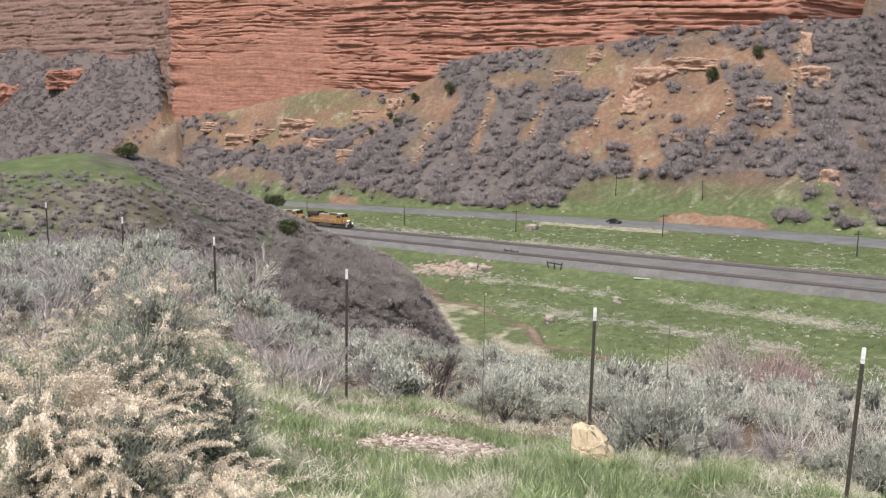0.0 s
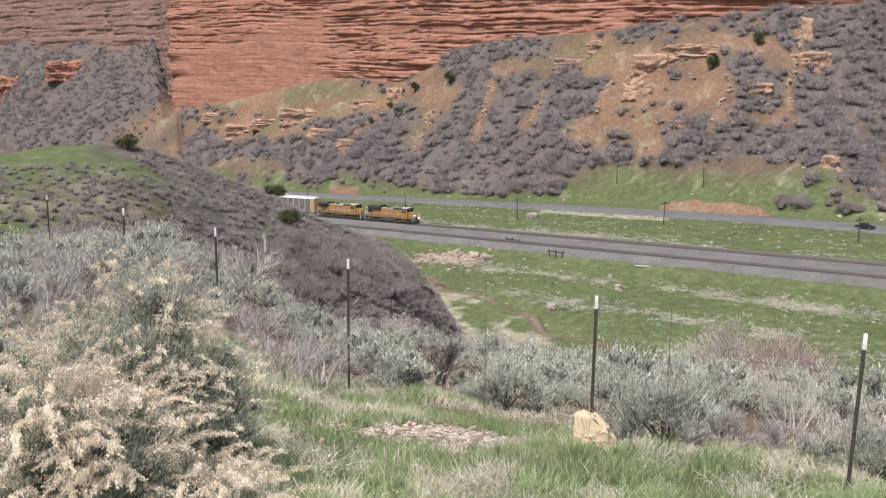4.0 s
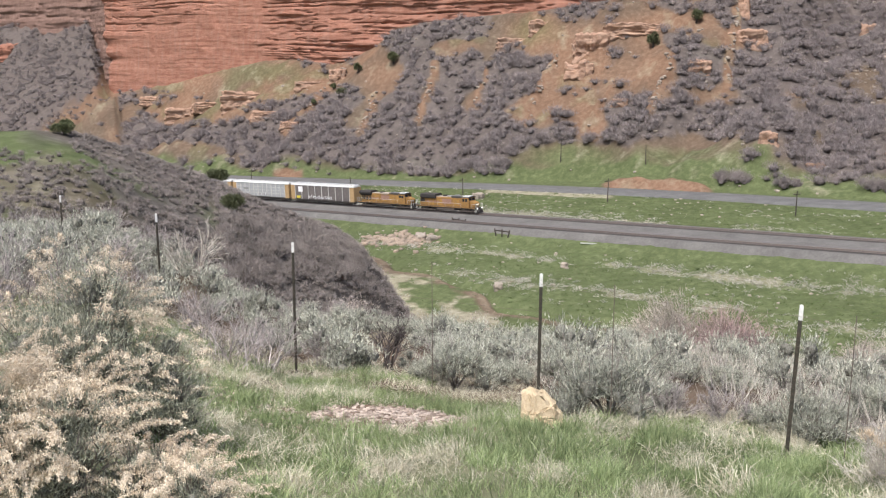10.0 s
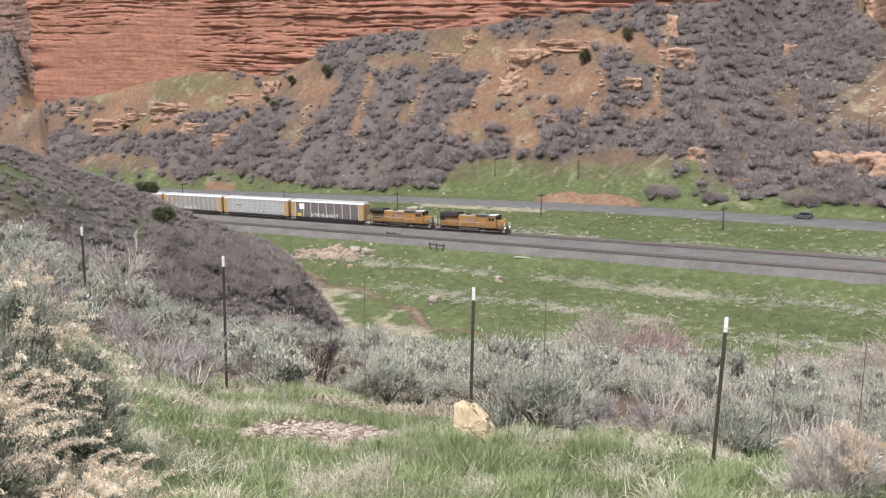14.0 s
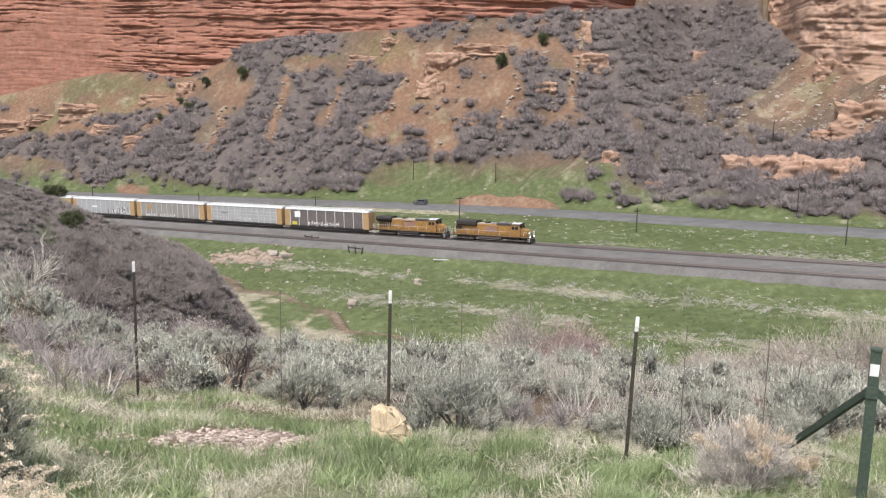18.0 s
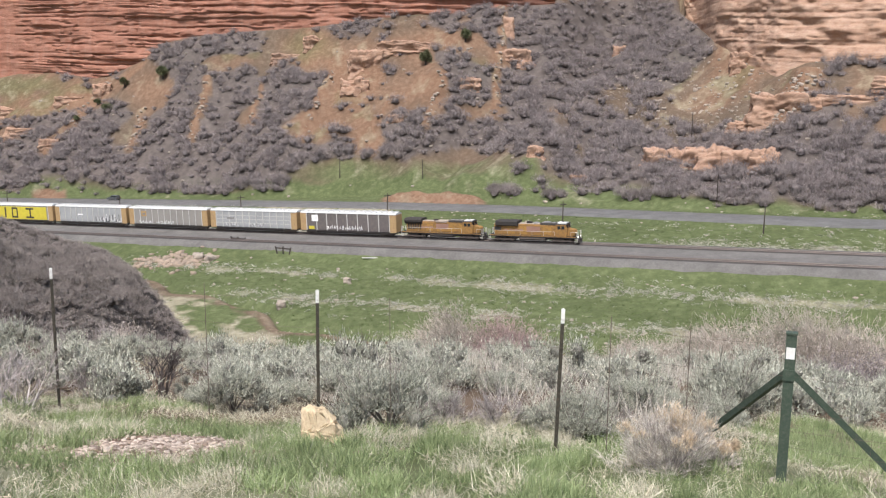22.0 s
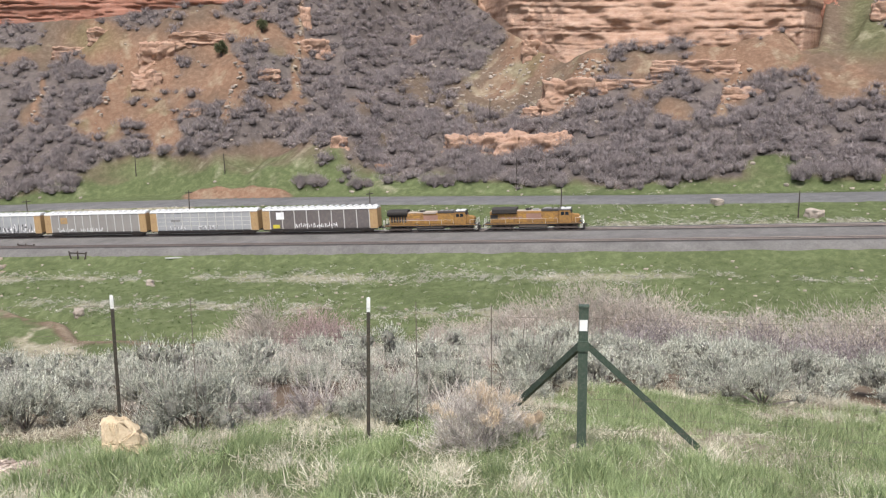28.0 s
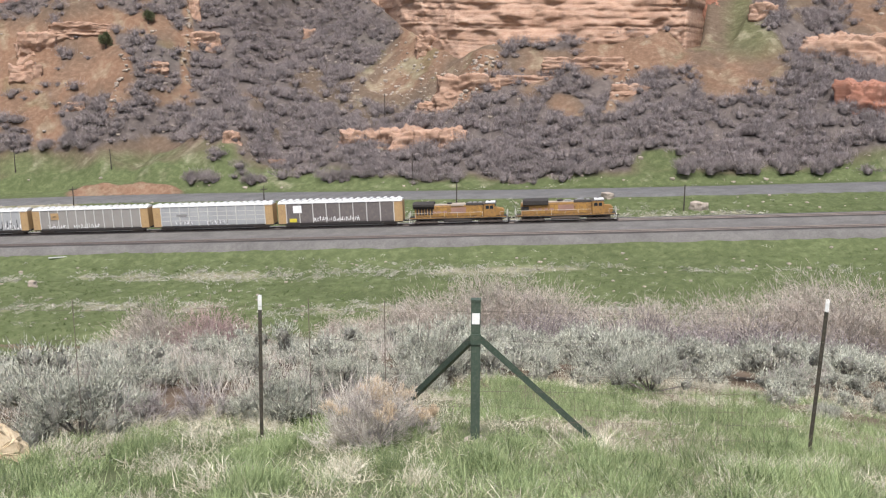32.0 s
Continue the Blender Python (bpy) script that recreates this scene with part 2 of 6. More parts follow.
def paint(name, colour, rough=0.6, wear=0.35, dirt=(0.16, 0.13, 0.10), size=1.2, metal=0.0, obj=True):
    """Weathered surface: a base colour, broad fading and fine grime."""
    m, nt, b = blank(name, rough, metal)
    tc = nt.nodes.new("ShaderNodeTexCoord")
    v = tc.outputs["Object"] if obj else coords(nt)
    n1 = noise_tex(nt, v, 1.0 / size, 5)
    n2 = noise_tex(nt, v, 9.0 / size, 6, 0.7)
    c1 = mix(nt, n1, tuple(0.78 * c for c in colour), tuple(min(1, 1.2 * c) for c in colour))
    f = ramp(nt, n2, [(0.45, (0, 0, 0)), (0.75, (wear, wear, wear))])
    c2 = mix(nt, f, c1, dirt)
    nt.links.new(c2, b.inputs["Base Color"])
    bump(nt, b, n2, 0.25, 0.02)
    return m


def leafy(name, low, high, rough=0.85, spot_size=0.35, var=0.25):
    """Twigs, blades and leaves: colour varies from piece to piece and from plant to plant."""
    m, nt, b = blank(name, rough)
    b.inputs["Specular IOR Level"].default_value = 0.1
    g = nt.nodes.new("ShaderNodeNewGeometry")
    oi = nt.nodes.new("ShaderNodeObjectInfo")
    c = mix(nt, g.outputs["Random Per Island"], low, high)
    n = noise_tex(nt, coords(nt), spot_size, 3)
    v = ramp(nt, n, [(0.3, (1 - var,) * 3), (0.7, (1 + var,) * 3)])
    c = mix(nt, 1.0, c, v, "MULTIPLY")
    v2 = ramp(nt, oi.outputs["Random"], [(0.0, (0.88,) * 3), (1.0, (1.1,) * 3)])
    c = mix(nt, 1.0, c, v2, "MULTIPLY")
    nt.links.new(c, b.inputs["Base Color"])
    return m


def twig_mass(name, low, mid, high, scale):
    """The close-set twigs of a shrub seen as a mass: fine upright streaks, the shade in the gaps painted dark."""
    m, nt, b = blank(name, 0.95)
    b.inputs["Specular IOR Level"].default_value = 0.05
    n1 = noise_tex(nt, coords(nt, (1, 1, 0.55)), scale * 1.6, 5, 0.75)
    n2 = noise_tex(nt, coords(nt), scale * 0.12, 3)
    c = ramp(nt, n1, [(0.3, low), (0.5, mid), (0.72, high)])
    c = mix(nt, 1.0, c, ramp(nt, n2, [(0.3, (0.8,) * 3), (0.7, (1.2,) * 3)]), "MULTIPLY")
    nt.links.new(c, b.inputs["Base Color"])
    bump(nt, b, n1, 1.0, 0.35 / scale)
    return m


def ground_material():
    m, nt, b = blank("ground_cover", 0.95)
    b.inputs["Specular IOR Level"].default_value = 0.05
    v = coords(nt)
    att = nt.nodes.new("ShaderNodeAttribute")
    att.attribute_name = "cover"
    sep = nt.nodes.new("ShaderNodeSeparateColor")
    nt.links.new(att.outputs["Color"], sep.inputs[0])
    big, mid, fine = noise_tex(nt, v, 0.06, 6, 0.65), noise_tex(nt, v, 0.55, 6, 0.7), noise_tex(nt, v, 7.0, 5, 0.7)
    soil = ramp(nt, mid, [(0.25, (0.075, 0.058, 0.042)), (0.5, (0.108, 0.084, 0.062)), (0.75, (0.155, 0.125, 0.096))])
    red = ramp(nt, mid, [(0.25, (0.125, 0.075, 0.048)), (0.5, (0.18, 0.11, 0.072)), (0.78, (0.26, 0.18, 0.125))])
    green = ramp(nt, mid, [(0.25, (0.06, 0.073, 0.031)), (0.5, (0.09, 0.107, 0.048)), (0.78, (0.155, 0.17, 0.088))])
    dry = ramp(nt, mid, [(0.25, (0.17, 0.152, 0.11)), (0.55, (0.29, 0.263, 0.182)), (0.8, (0.42, 0.39, 0.32))])
    c = mix(nt, sep.outputs[2], soil, red)
    fd = ramp(nt, mix(nt, 0.5, sep.outputs[1], mix(nt, sep.outputs[1], (0, 0, 0), mid)), [(0.15, (0, 0, 0)), (0.5, (1, 1, 1))])
    fg = ramp(nt, mix(nt, 0.5, sep.outputs[0], mix(nt, sep.outputs[0], (0, 0, 0), fine)), [(0.15, (0, 0, 0)), (0.5, (1, 1, 1))])
    c = mix(nt, fg, c, green)
    c = mix(nt, fd, c, dry)
    # fallen leaves and twigs under the thickets
    leaf = ramp(nt, mid, [(0.25, (0.075, 0.062, 0.057)), (0.5, (0.115, 0.097, 0.089)), (0.78, (0.17, 0.145, 0.133))])
    fl = ramp(nt, mix(nt, 0.4, att.outputs["Alpha"], mix(nt, att.outputs["Alpha"], (0, 0, 0), mid)), [(0.2, (0, 0, 0)), (0.6, (0.9, 0.9, 0.9))])
    c = mix(nt, fl, c, leaf)
    sh = ramp(nt, fine, [(0.2, (0.75,) * 3), (0.8, (1.2,) * 3)])
    c = mix(nt, 1.0, c, sh, "MULTIPLY")
    sh = ramp(nt, big, [(0.3, (0.85,) * 3), (0.7, (1.15,) * 3)])
    c = mix(nt, 1.0, c, sh, "MULTIPLY")
    nt.links.new(c, b.inputs["Base Color"])
    bump(nt, b, mid, 0.6, 0.25)
    return m


def rock_material(name, tones, stretch=6.0, scale=0.22):
    """Bedded sandstone: colour runs in thin level bands, with stains that run down."""
    m, nt, b = blank(name, 0.95)
    b.inputs["Specular IOR Level"].default_value = 0.08
    bands = noise_tex(nt, coords(nt, (0.1, 0.1, stretch * scale)), 1.0, 7, 0.68, 0.4)
    mott = noise_tex(nt, coords(nt), 0.35, 7, 0.7)
    streak = noise_tex(nt, coords(nt, (0.5, 0.5, 0.04)), 1.0, 5, 0.65)
    c = ramp(nt, mix(nt, 0.45, bands, mott), [(0.3, tones[0]), (0.45, tones[1]), (0.55, tones[2]), (0.7, tones[3])])
    f = ramp(nt, streak, [(0.5, (0, 0, 0)), (0.72, (0.4, 0.4, 0.4))])
    c = mix(nt, f, c, (0.30, 0.20, 0.16))
    nt.links.new(c, b.inputs["Base Color"])
    fine = noise_tex(nt, coords(nt, (1, 1, 4)), 1.2, 6, 0.7)
    bump(nt, b, mix(nt, 0.7, bands, fine), 0.7, 0.4)
    return m


def gravel_material(name, low, high, scale):
    m, nt, b = blank(name, 0.95)
    v = coords(nt)
    n1, n2 = noise_tex(nt, v, scale, 4, 0.8), noise_tex(nt, v, 0.25, 5, 0.6)
    c = mix(nt, n1, low, high)
    c = mix(nt, 1.0, c, ramp(nt, n2, [(0.3, (0.78,) * 3), (0.7, (1.18,) * 3)]), "MULTIPLY")
    n3 = noise_tex(nt, v, 1.7, 5, 0.75)
    c = mix(nt, 1.0, c, ramp(nt, n3, [(0.3, (0.82,) * 3), (0.7, (1.15,) * 3)]), "MULTIPLY")
    nt.links.new(c, b.inputs["Base Color"])
    bump(nt, b, n1, 0.5, 0.05)
    return m


M_GROUND = ground_material()
M_RED = rock_material("red_sandstone", [(0.19, 0.088, 0.06), (0.27, 0.126, 0.086), (0.315, 0.158, 0.112), (0.37, 0.215, 0.16)])
# greyer and duller than M_RED: distance haze and scrub put into the colour
M_GREYRED = rock_material("hazed_grey_red_sandstone", [(0.10, 0.065, 0.055), (0.16, 0.10, 0.08), (0.20, 0.125, 0.10), (0.24, 0.18, 0.15)])
M_TAN = rock_material("tan_sandstone", [(0.225, 0.138, 0.096), (0.31, 0.195, 0.135), (0.375, 0.25, 0.18), (0.45, 0.345, 0.265)], 4.0)
M_BALLAST = gravel_material("ballast_gravel", (0.085, 0.079, 0.073), (0.175, 0.164, 0.152), 5.0)
M_DARKBED = gravel_material("oily_ballast", (0.035, 0.031, 0.029), (0.075, 0.067, 0.062), 7.0)
M_ASPHALT = gravel_material("old_asphalt", (0.10, 0.097, 0.094), (0.145, 0.14, 0.135), 3.0)
M_STEEL = paint("rail_steel", (0.12, 0.10, 0.09), 0.5, 0.4, (0.16, 0.09, 0.05), metal=0.3)
M_TIE = paint("tie_wood", (0.07, 0.058, 0.05), 0.9, 0.3)
M_SHRUB = leafy("bare_shrub_twigs", (0.17, 0.144, 0.138), (0.325, 0.281, 0.27))
M_BRUSH = leafy("brown_brush_twigs", (0.19, 0.163, 0.147), (0.32, 0.28, 0.255))
# heart colours, darker than the outer twigs: shade inside the plants painted in
M_SHRUBSHADE = twig_mass("inner_shade_grey_twigs", (0.11, 0.093, 0.089), (0.19, 0.162, 0.156), (0.29, 0.25, 0.242), 0.9)
M_BRUSHSHADE = twig_mass("inner_shade_brown_twigs", (0.09, 0.077, 0.068), (0.165, 0.142, 0.128), (0.25, 0.22, 0.2), 3.0)
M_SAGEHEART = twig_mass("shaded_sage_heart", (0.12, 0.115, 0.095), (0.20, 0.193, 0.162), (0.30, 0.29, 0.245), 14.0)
M_WOOD = paint("weathered_wood", (0.05, 0.04, 0.035), 0.9, 0.3)


# ---- mesh helpers ----
def mesh_from(name, verts, faces, material, smooth=False):
    me = bpy.data.meshes.new(name)
    verts, faces = np.asarray(verts, np.float32), np.asarray(faces, np.int32)
    n, k = faces.shape
    me.vertices.add(len(verts))
    me.vertices.foreach_set("co", verts.ravel())
    me.loops.add(n * k)
    me.loops.foreach_set("vertex_index", faces.ravel())
    me.polygons.add(n)
    me.polygons.foreach_set("loop_start", np.arange(0, n * k, k, dtype=np.int32))
    if smooth:
        me.polygons.foreach_set("use_smooth", np.ones(n, bool))
    me.update(calc_edges=True)
    if material:
        me.materials.append(material)
    return me


def grid_faces(nr, nc):
    i = np.arange(nr - 1)[:, None] * nc + np.arange(nc - 1)[None, :]
    return np.stack([i, i + 1, i + nc + 1, i + nc], -1).reshape(-1, 4)


def part(name, bm, material, parent, label=""):
    me = bpy.data.meshes.new(name)
    bm.to_mesh(me)
    bm.free()
    me.materials.append(material)
    ob = new(name, me)
    ob.parent = parent
    if label:
        tagged(ob, label)
    return ob


def box(bm, x0, x1, y0, y1, z0, z1, bevel=0.0):
    vs = bmesh.ops.create_cube(bm, size=1, matrix=Matrix.Translation(((x0 + x1) / 2, (y0 + y1) / 2, (z0 + z1) / 2)) @ Matrix.Diagonal((x1 - x0, y1 - y0, z1 - z0, 1)))["verts"]
    if bevel:
        es = list({e for v in vs for e in v.link_edges})
        bmesh.ops.bevel(bm, geom=es, offset=bevel, segments=2, affect="EDGES", profile=0.5)
    return bm


def boxed(*args, bevel=0.0):
    return box(bmesh.new(), *args, bevel=bevel)


def rod(bm, a, b, r, r2=None, n=8):
    a, b = Vector(a), Vector(b)
    d = b - a
    m = Matrix.Translation((a + b) / 2) @ d.to_track_quat("Z", "Y").to_matrix().to_4x4()
    bmesh.ops.create_cone(bm, cap_ends=True, segments=n, radius1=r, radius2=r if r2 is None else r2, depth=d.length, matrix=m)
    return bm


def prism(bm, outline, x0, x1, axis="x"):
    """A closed outline pushed from x0 to x1 along an axis."""
    def at(p, x):
        return (x, p[0], p[1]) if axis == "x" else (p[0], x, p[1])
    a = [bm.verts.new(at(p, x0)) for p in outline]
    b = [bm.verts.new(at(p, x1)) for p in outline]
    bm.faces.new(a)
    bm.faces.new(b[::-1])
    for i in range(len(a)):
        j = (i + 1) % len(a)
        bm.faces.new((a[j], a[i], b[i], b[j]))
    bmesh.ops.recalc_face_normals(bm, faces=bm.faces[:])
    return bm


# ---- ground ----
def build_ground():
    az = np.concatenate([np.arange(-180, -32, 4.0), np.arange(-32, 68, 0.27), np.arange(68, 181, 4.0)])
    az[-1] = 180
    r = np.concatenate([[0.01, 0.4, 1, 2, 3], np.arange(3.6, 14, 0.3), np.geomspace(14, 120, 95), np.linspace(121, 480, 236), np.geomspace(483, 1500, 60), [2200, 3500]])
    A, R = np.meshgrid(az, r)
    x, y = R * np.sin(np.radians(A)), R * np.cos(np.radians(A))
    z, m = ground_z(x, y)
    nr, nc = A.shape
    me = mesh_from("ground", np.stack([x, y, z], -1).reshape(-1, 3), grid_faces(nr, nc)[:, ::-1], M_GROUND, True)
    # cover: red channel green grass, green channel dry grass, blue channel red soil
    s, u, q = m["s"], m["u"], m["q"]
    n1, n2, n3 = fbm(x / 14, y / 14, octaves=4, seed=41), fbm(x / 4, y / 4, octaves=4, seed=42), fbm(s / 30, u / 8, octaves=4, seed=43)
    far = q >= 0
    rib, ang = m["rib"], m["ang"]
    n4 = fbm(s / 35, u / 50, octaves=3, seed=44)
    grass = np.where(far, step(0.17, 0.02, q + 0.12 * n1) * 0.9 + 0.36 * step(-0.1, 0.35, n1 + 0.3 * n2) - rib, 0.9)
    redness = np.where(far, 0.15 + 0.75 * step(-0.15, 0.35, n4 + 0.3 * n2) * step(0.1, 0.4, q) + 0.8 * rib, 0.1)
    dry = np.where(far, 0.13 + 0.5 * n2 + 0.05 * rib + 0.06 * step(25, 28, m["a"]) * step(38, 35, m["a"]) * step(0.3, 0.5, q), 0)
    # cut banks of bare orange earth along the road
    ud = u - m["ur"]
    cut = step(14.6, 15.4, ud) * step(21.0, 18.6, ud + 1.6 * n2) * (step(13, 14, m["a"]) * step(20.5, 19.5, m["a"]) + step(-7, -6.4, m["a"]) * step(-4.6, -5.2, m["a"]))
    under = thicket(m["a"], np.degrees(np.arctan2(z, m["r"])), q, s, u, m["ribs"], m["gul"], rib) * far
    grass, dry, redness = grass * (1 - 0.75 * under), dry * (1 - 0.6 * under), redness * (1 - 0.7 * under)
    bare = blobs(m["a"] + 0.6 * n2, ang + 0.4 * n1, OPEN[2:10]) * far * step(0.12, 0.2, q)
    redness, grass = redness * (1 - 0.4 * bare) + 0.75 * bare, grass * (1 - bare)
    verdant = blobs(m["a"] + n1, ang + 0.5 * n2, [(9.2, 1.6, 2.2, 1.2, 0.42), (1.8, 0.9, 1.6, 0.8, 0.4), (-7.0, -0.7, 3.5, 0.7, 0.4), (5.0, 1.2, 1.6, 0.5, 0.4), (19, 0.0, 1.6, 1.2, 0.4), (30.5, 0.6, 1.4, 1.4, 0.5), (53.5, 1.4, 2.0, 2.0, 0.5), (12.0, -6.0, 4.2, 1.2, 0.62), (18.0, -5.4, 2.8, 1.1, 0.55), (49.2, -5.9, 2.2, 1.2, 0.7), (4.0, -6.4, 5.0, 0.5, 0.8)]) * far
    grass = np.maximum(grass, verdant)
    apron = step(-19.5, -17, m["a"]) * step(-2, -6, m["a"]) * step(-4.4, -3.2, ang) * far
    redness, grass = redness + 0.3 * apron, grass + 0.05 * apron
    # pale dirt strip between road and meadow
    lay = step(-7.5, -5, ud + 2 * n2) * step(1.5, -0.5, ud) * step(5.5, 7.5, m["a"]) * step(15, 13, m["a"])
    spill = np.exp(-((u + 19) / 2.2) ** 2) * step(-0.3, 0.2, n2)
    valley = (~far) & (~m["near"])
    b1 = np.exp(-((u + 26) / 2.6) ** 2) * step(-0.25, 0.1, n3 + 0.4 * n2) + np.exp(-((u + 43 + 0.06 * (s - 100)) / 3.2) ** 2) * step(-0.15, 0.25, n2 + 0.5 * n1) * step(40, 70, s)
    b1 = b1 + np.exp(-((u - 16) / 4.5) ** 2) * step(-0.1, 0.3, n3) + 0.15 * step(0.2, 0.5, n3 + 0.3 * n2)
    dry = np.where(valley, np.clip(0.5 * b1 * step(-0.4, 0.3, n2 + 0.6 * n1), 0, 0.5), dry)
    # dry flat beyond the stream
    flat = step(-54.6, -56.5, u + m["bend"] + 2 * n2) * (step(-2, 0.5, m["a"]) * step(8, 7, m["a"]) + step(19, 22, m["a"]) * step(35, 31, m["a"])) * step(-0.45, 0.1, n1 + n2)
    dry, grass = np.where(valley, np.maximum(dry, 0.72 * flat), dry), np.where(valley, grass * (1 - 0.6 * flat), grass)
    bank = np.exp(-((u + 56.8 + m["bend"]) / 2.2) ** 2) * step(-0.25, 0.1, n2 + 0.2)
    dry = np.where(valley, np.maximum(dry * (1 - bank), bank * 0.3), dry)
    redness, grass = np.where(valley, np.maximum(redness, 0.4 * bank), redness), np.where(valley, grass * (1 - bank), grass)
    dry, grass = np.where(valley, np.maximum(dry, np.maximum(lay, 0.18 * spill)), dry), np.where(valley, grass * (1 - lay), grass)
    free = ~m["near"]
    grass, dry, redness = np.where(free, grass * (1 - cut), grass), np.where(free, dry * (1 - cut) + (0.2 + 0.3 * n2) * cut, dry), np.where(free, redness * (1 - cut) + cut, redness)
    rr = m["r"]
    nearv = m["near"] & ~m["knoll"]
    scar = step(1.25, 0.75, np.hypot((m["a"] - 0.6) / 8.5, (rr - 8.75) / 0.8) + 0.35 * n2)
    lawn = step(0.45, 0.0, n2 * 0.9 + (rr - 8.0) / 9.0) * step(11, 9, rr)
    grass = np.where(nearv, 0.2 + 0.6 * lawn, grass)
    dry = np.where(nearv, 0.38 + 0.5 * n2 - 0.16 * step(9.5, 13, rr), dry)
    redness = np.where(nearv, 0.25, redness)
    grass, dry = np.where(nearv, grass * (1 - scar), grass), np.where(nearv, dry * (1 - scar), dry)
    soilk = m["knoll"]
    redness = np.where(soilk, 0.0, redness)
    top = step(-6.0, -5.0, np.degrees(np.arctan2(z, rr)) + 0.7 * n1) * step(-19.5, -22, m["a"] + n2)
    grass = np.where(m["knoll"], 0.22 + 0.5 * step(-0.1, 0.4, n1) + 0.8 * top, grass)
    dry = np.where(m["knoll"], 0.2 + 0.4 * n2 - top, dry)
    patch = m["knoll"] * (0.5 + 0.9 * fbm(x / 9, y / 9, octaves=3, seed=55) + 0.5 * step(-9.5, -11.5, np.degrees(np.arctan2(z, rr)))) * (1 - top)
    litter = np.where(far & free, 0.85 * step(0.35, 0.9, under), np.clip(patch, 0, 0.9))
    col = np.clip(np.stack([grass, dry, redness, litter], -1), 0, 1).reshape(-1, 4).astype(np.float32)
    at = me.color_attributes.new("cover", "FLOAT_COLOR", "POINT")
    at.data.foreach_set("color", col.ravel())
    ob = new("ground", me)
    return tagged(ob, "grassy valley and red soil hillsides with dry patches", "ground", kind="structure")


ground = build_ground()


def gz(x, y):
    return float(ground_z(np.array([float(x)]), np.array([float(y)]))[0][0])


# ---- rock walls ----
def build_wall(name, a0, a1, e_top, label, mat, seed, smooth_to=None, set_back=0.16, amp=1.0, lower=5.0, blocky=0.0, step_m=0.7, fade=(), row=0.36, seam=1.0):
    """A bedded rock wall along the foot line from bearing a0 to a1, up to the height angle e_top."""
    aa = np.linspace(a0, a1, 400)
    r0, z0 = foot(aa)
    x, y = polar(aa, r0)
    run = np.concatenate([[0], np.cumsum(np.hypot(np.diff(x), np.diff(y)))])
    n = int(run[-1] / step_m)
    t = np.linspace(0, run[-1], n)
    a = np.interp(t, run, aa)
    r0, z0 = foot(a)
    zmin, zmax = z0.min() - lower, (r0 * np.tan(np.radians(e_top))).max()
    zz = np.arange(zmin, zmax, row)
    T, Z = np.meshgrid(t, zz)
    Ab, R0, Zf = np.meshgrid(a, zz)[0], np.meshgrid(r0, zz)[0], np.meshgrid(z0, zz)[0]
    warp = Z + 1.6 * fbm(T / 40, Z / 60, octaves=2, seed=seed) + 0.02 * T
    thin = fbm(warp / 0.95, T / 16, octaves=3, seed=seed + 2)
    rng = np.random.default_rng(seed)
    zb = zmin - 12 + np.cumsum(rng.uniform(0.35, 1.0, 300) ** 2 * 4.2)
    bed = np.searchsorted(zb, warp)
    low = warp - zb[bed - 1]
    thick = zb[bed] - zb[bed - 1]
    rough = fbm(T / 9, Z / 7, octaves=5, seed=seed + 3)
    butt = fbm(T / 26, Z / 60, octaves=3, seed=seed + 4)
    k = np.ones_like(T)
    if smooth_to is not None:
        # a broad smooth face low on the wall
        k = 1 - 0.88 * step(smooth_to + 1.5, smooth_to - 1.5, Ab + 2.0 * rough + 0.02 * (Z - Zf)) * step(36, 26, Z - Zf + 6 * butt) 
    # each bed stands proud or back, rounded at its top, undercut at its foot where it is soft
    proud = vnoise(T / 38, bed * 17.0, 0.0, seed + 1) + 0.5 * vnoise(T / 11, bed * 23.0, 0.0, seed + 5)
    soft = step(-0.35, 0.35, vnoise(T / 20, bed * 13.0, 0.0, seed + 7) + 0.25 * rough)
    under = np.exp(-(low / 0.42) ** 2) * soft * np.clip(thick / 1.6, 0.5, 1.3)
    crown = np.clip(low / thick - 0.6, 0, 1) ** 2 * 4.0
    off = amp * (k * (1.25 * proud - 1.7 * seam * under - 0.6 * crown + 0.45 * thin) + 1.3 * rough + 3.0 * butt + blocky * np.clip(3 * fbm(T / 7, warp / 4.5, octaves=3, seed=seed + 8), -1, 1))
    # caves and pockets under the ledges
    pocket = step(0.18, 0.4, fbm(T / 5.5, warp / 1.1, octaves=3, seed=seed + 6)) * k
    off = off - seam * amp * pocket
    back = np.clip(Z - Zf, -6, 200) * set_back
    R = R0 - off * 0.9 + back - 1.0
    for e0, e1 in fade:
        R = R + 30 * step(e0, e1, Ab + 0.6 * butt)
    Ab = Ab + 0.5 * fbm(Z / 9, 0.4, octaves=4, seed=seed + 12) * np.exp(-np.abs(Ab - a0) / 0.7)
    X, Y = polar(Ab, R)
    nr, nc = T.shape
    V = np.stack([X, Y, Z], -1).reshape(-1, 3)
    top = np.stack([*polar(a, R[-1] + 60), np.full(n, zmax + 6)], -1)
    V = np.concatenate([V, top])
    F = grid_faces(nr + 1, nc)
    ob = new(name, mesh_from(name, V, F, mat, False))
    return tagged(ob, label, "cliff", kind="structure")


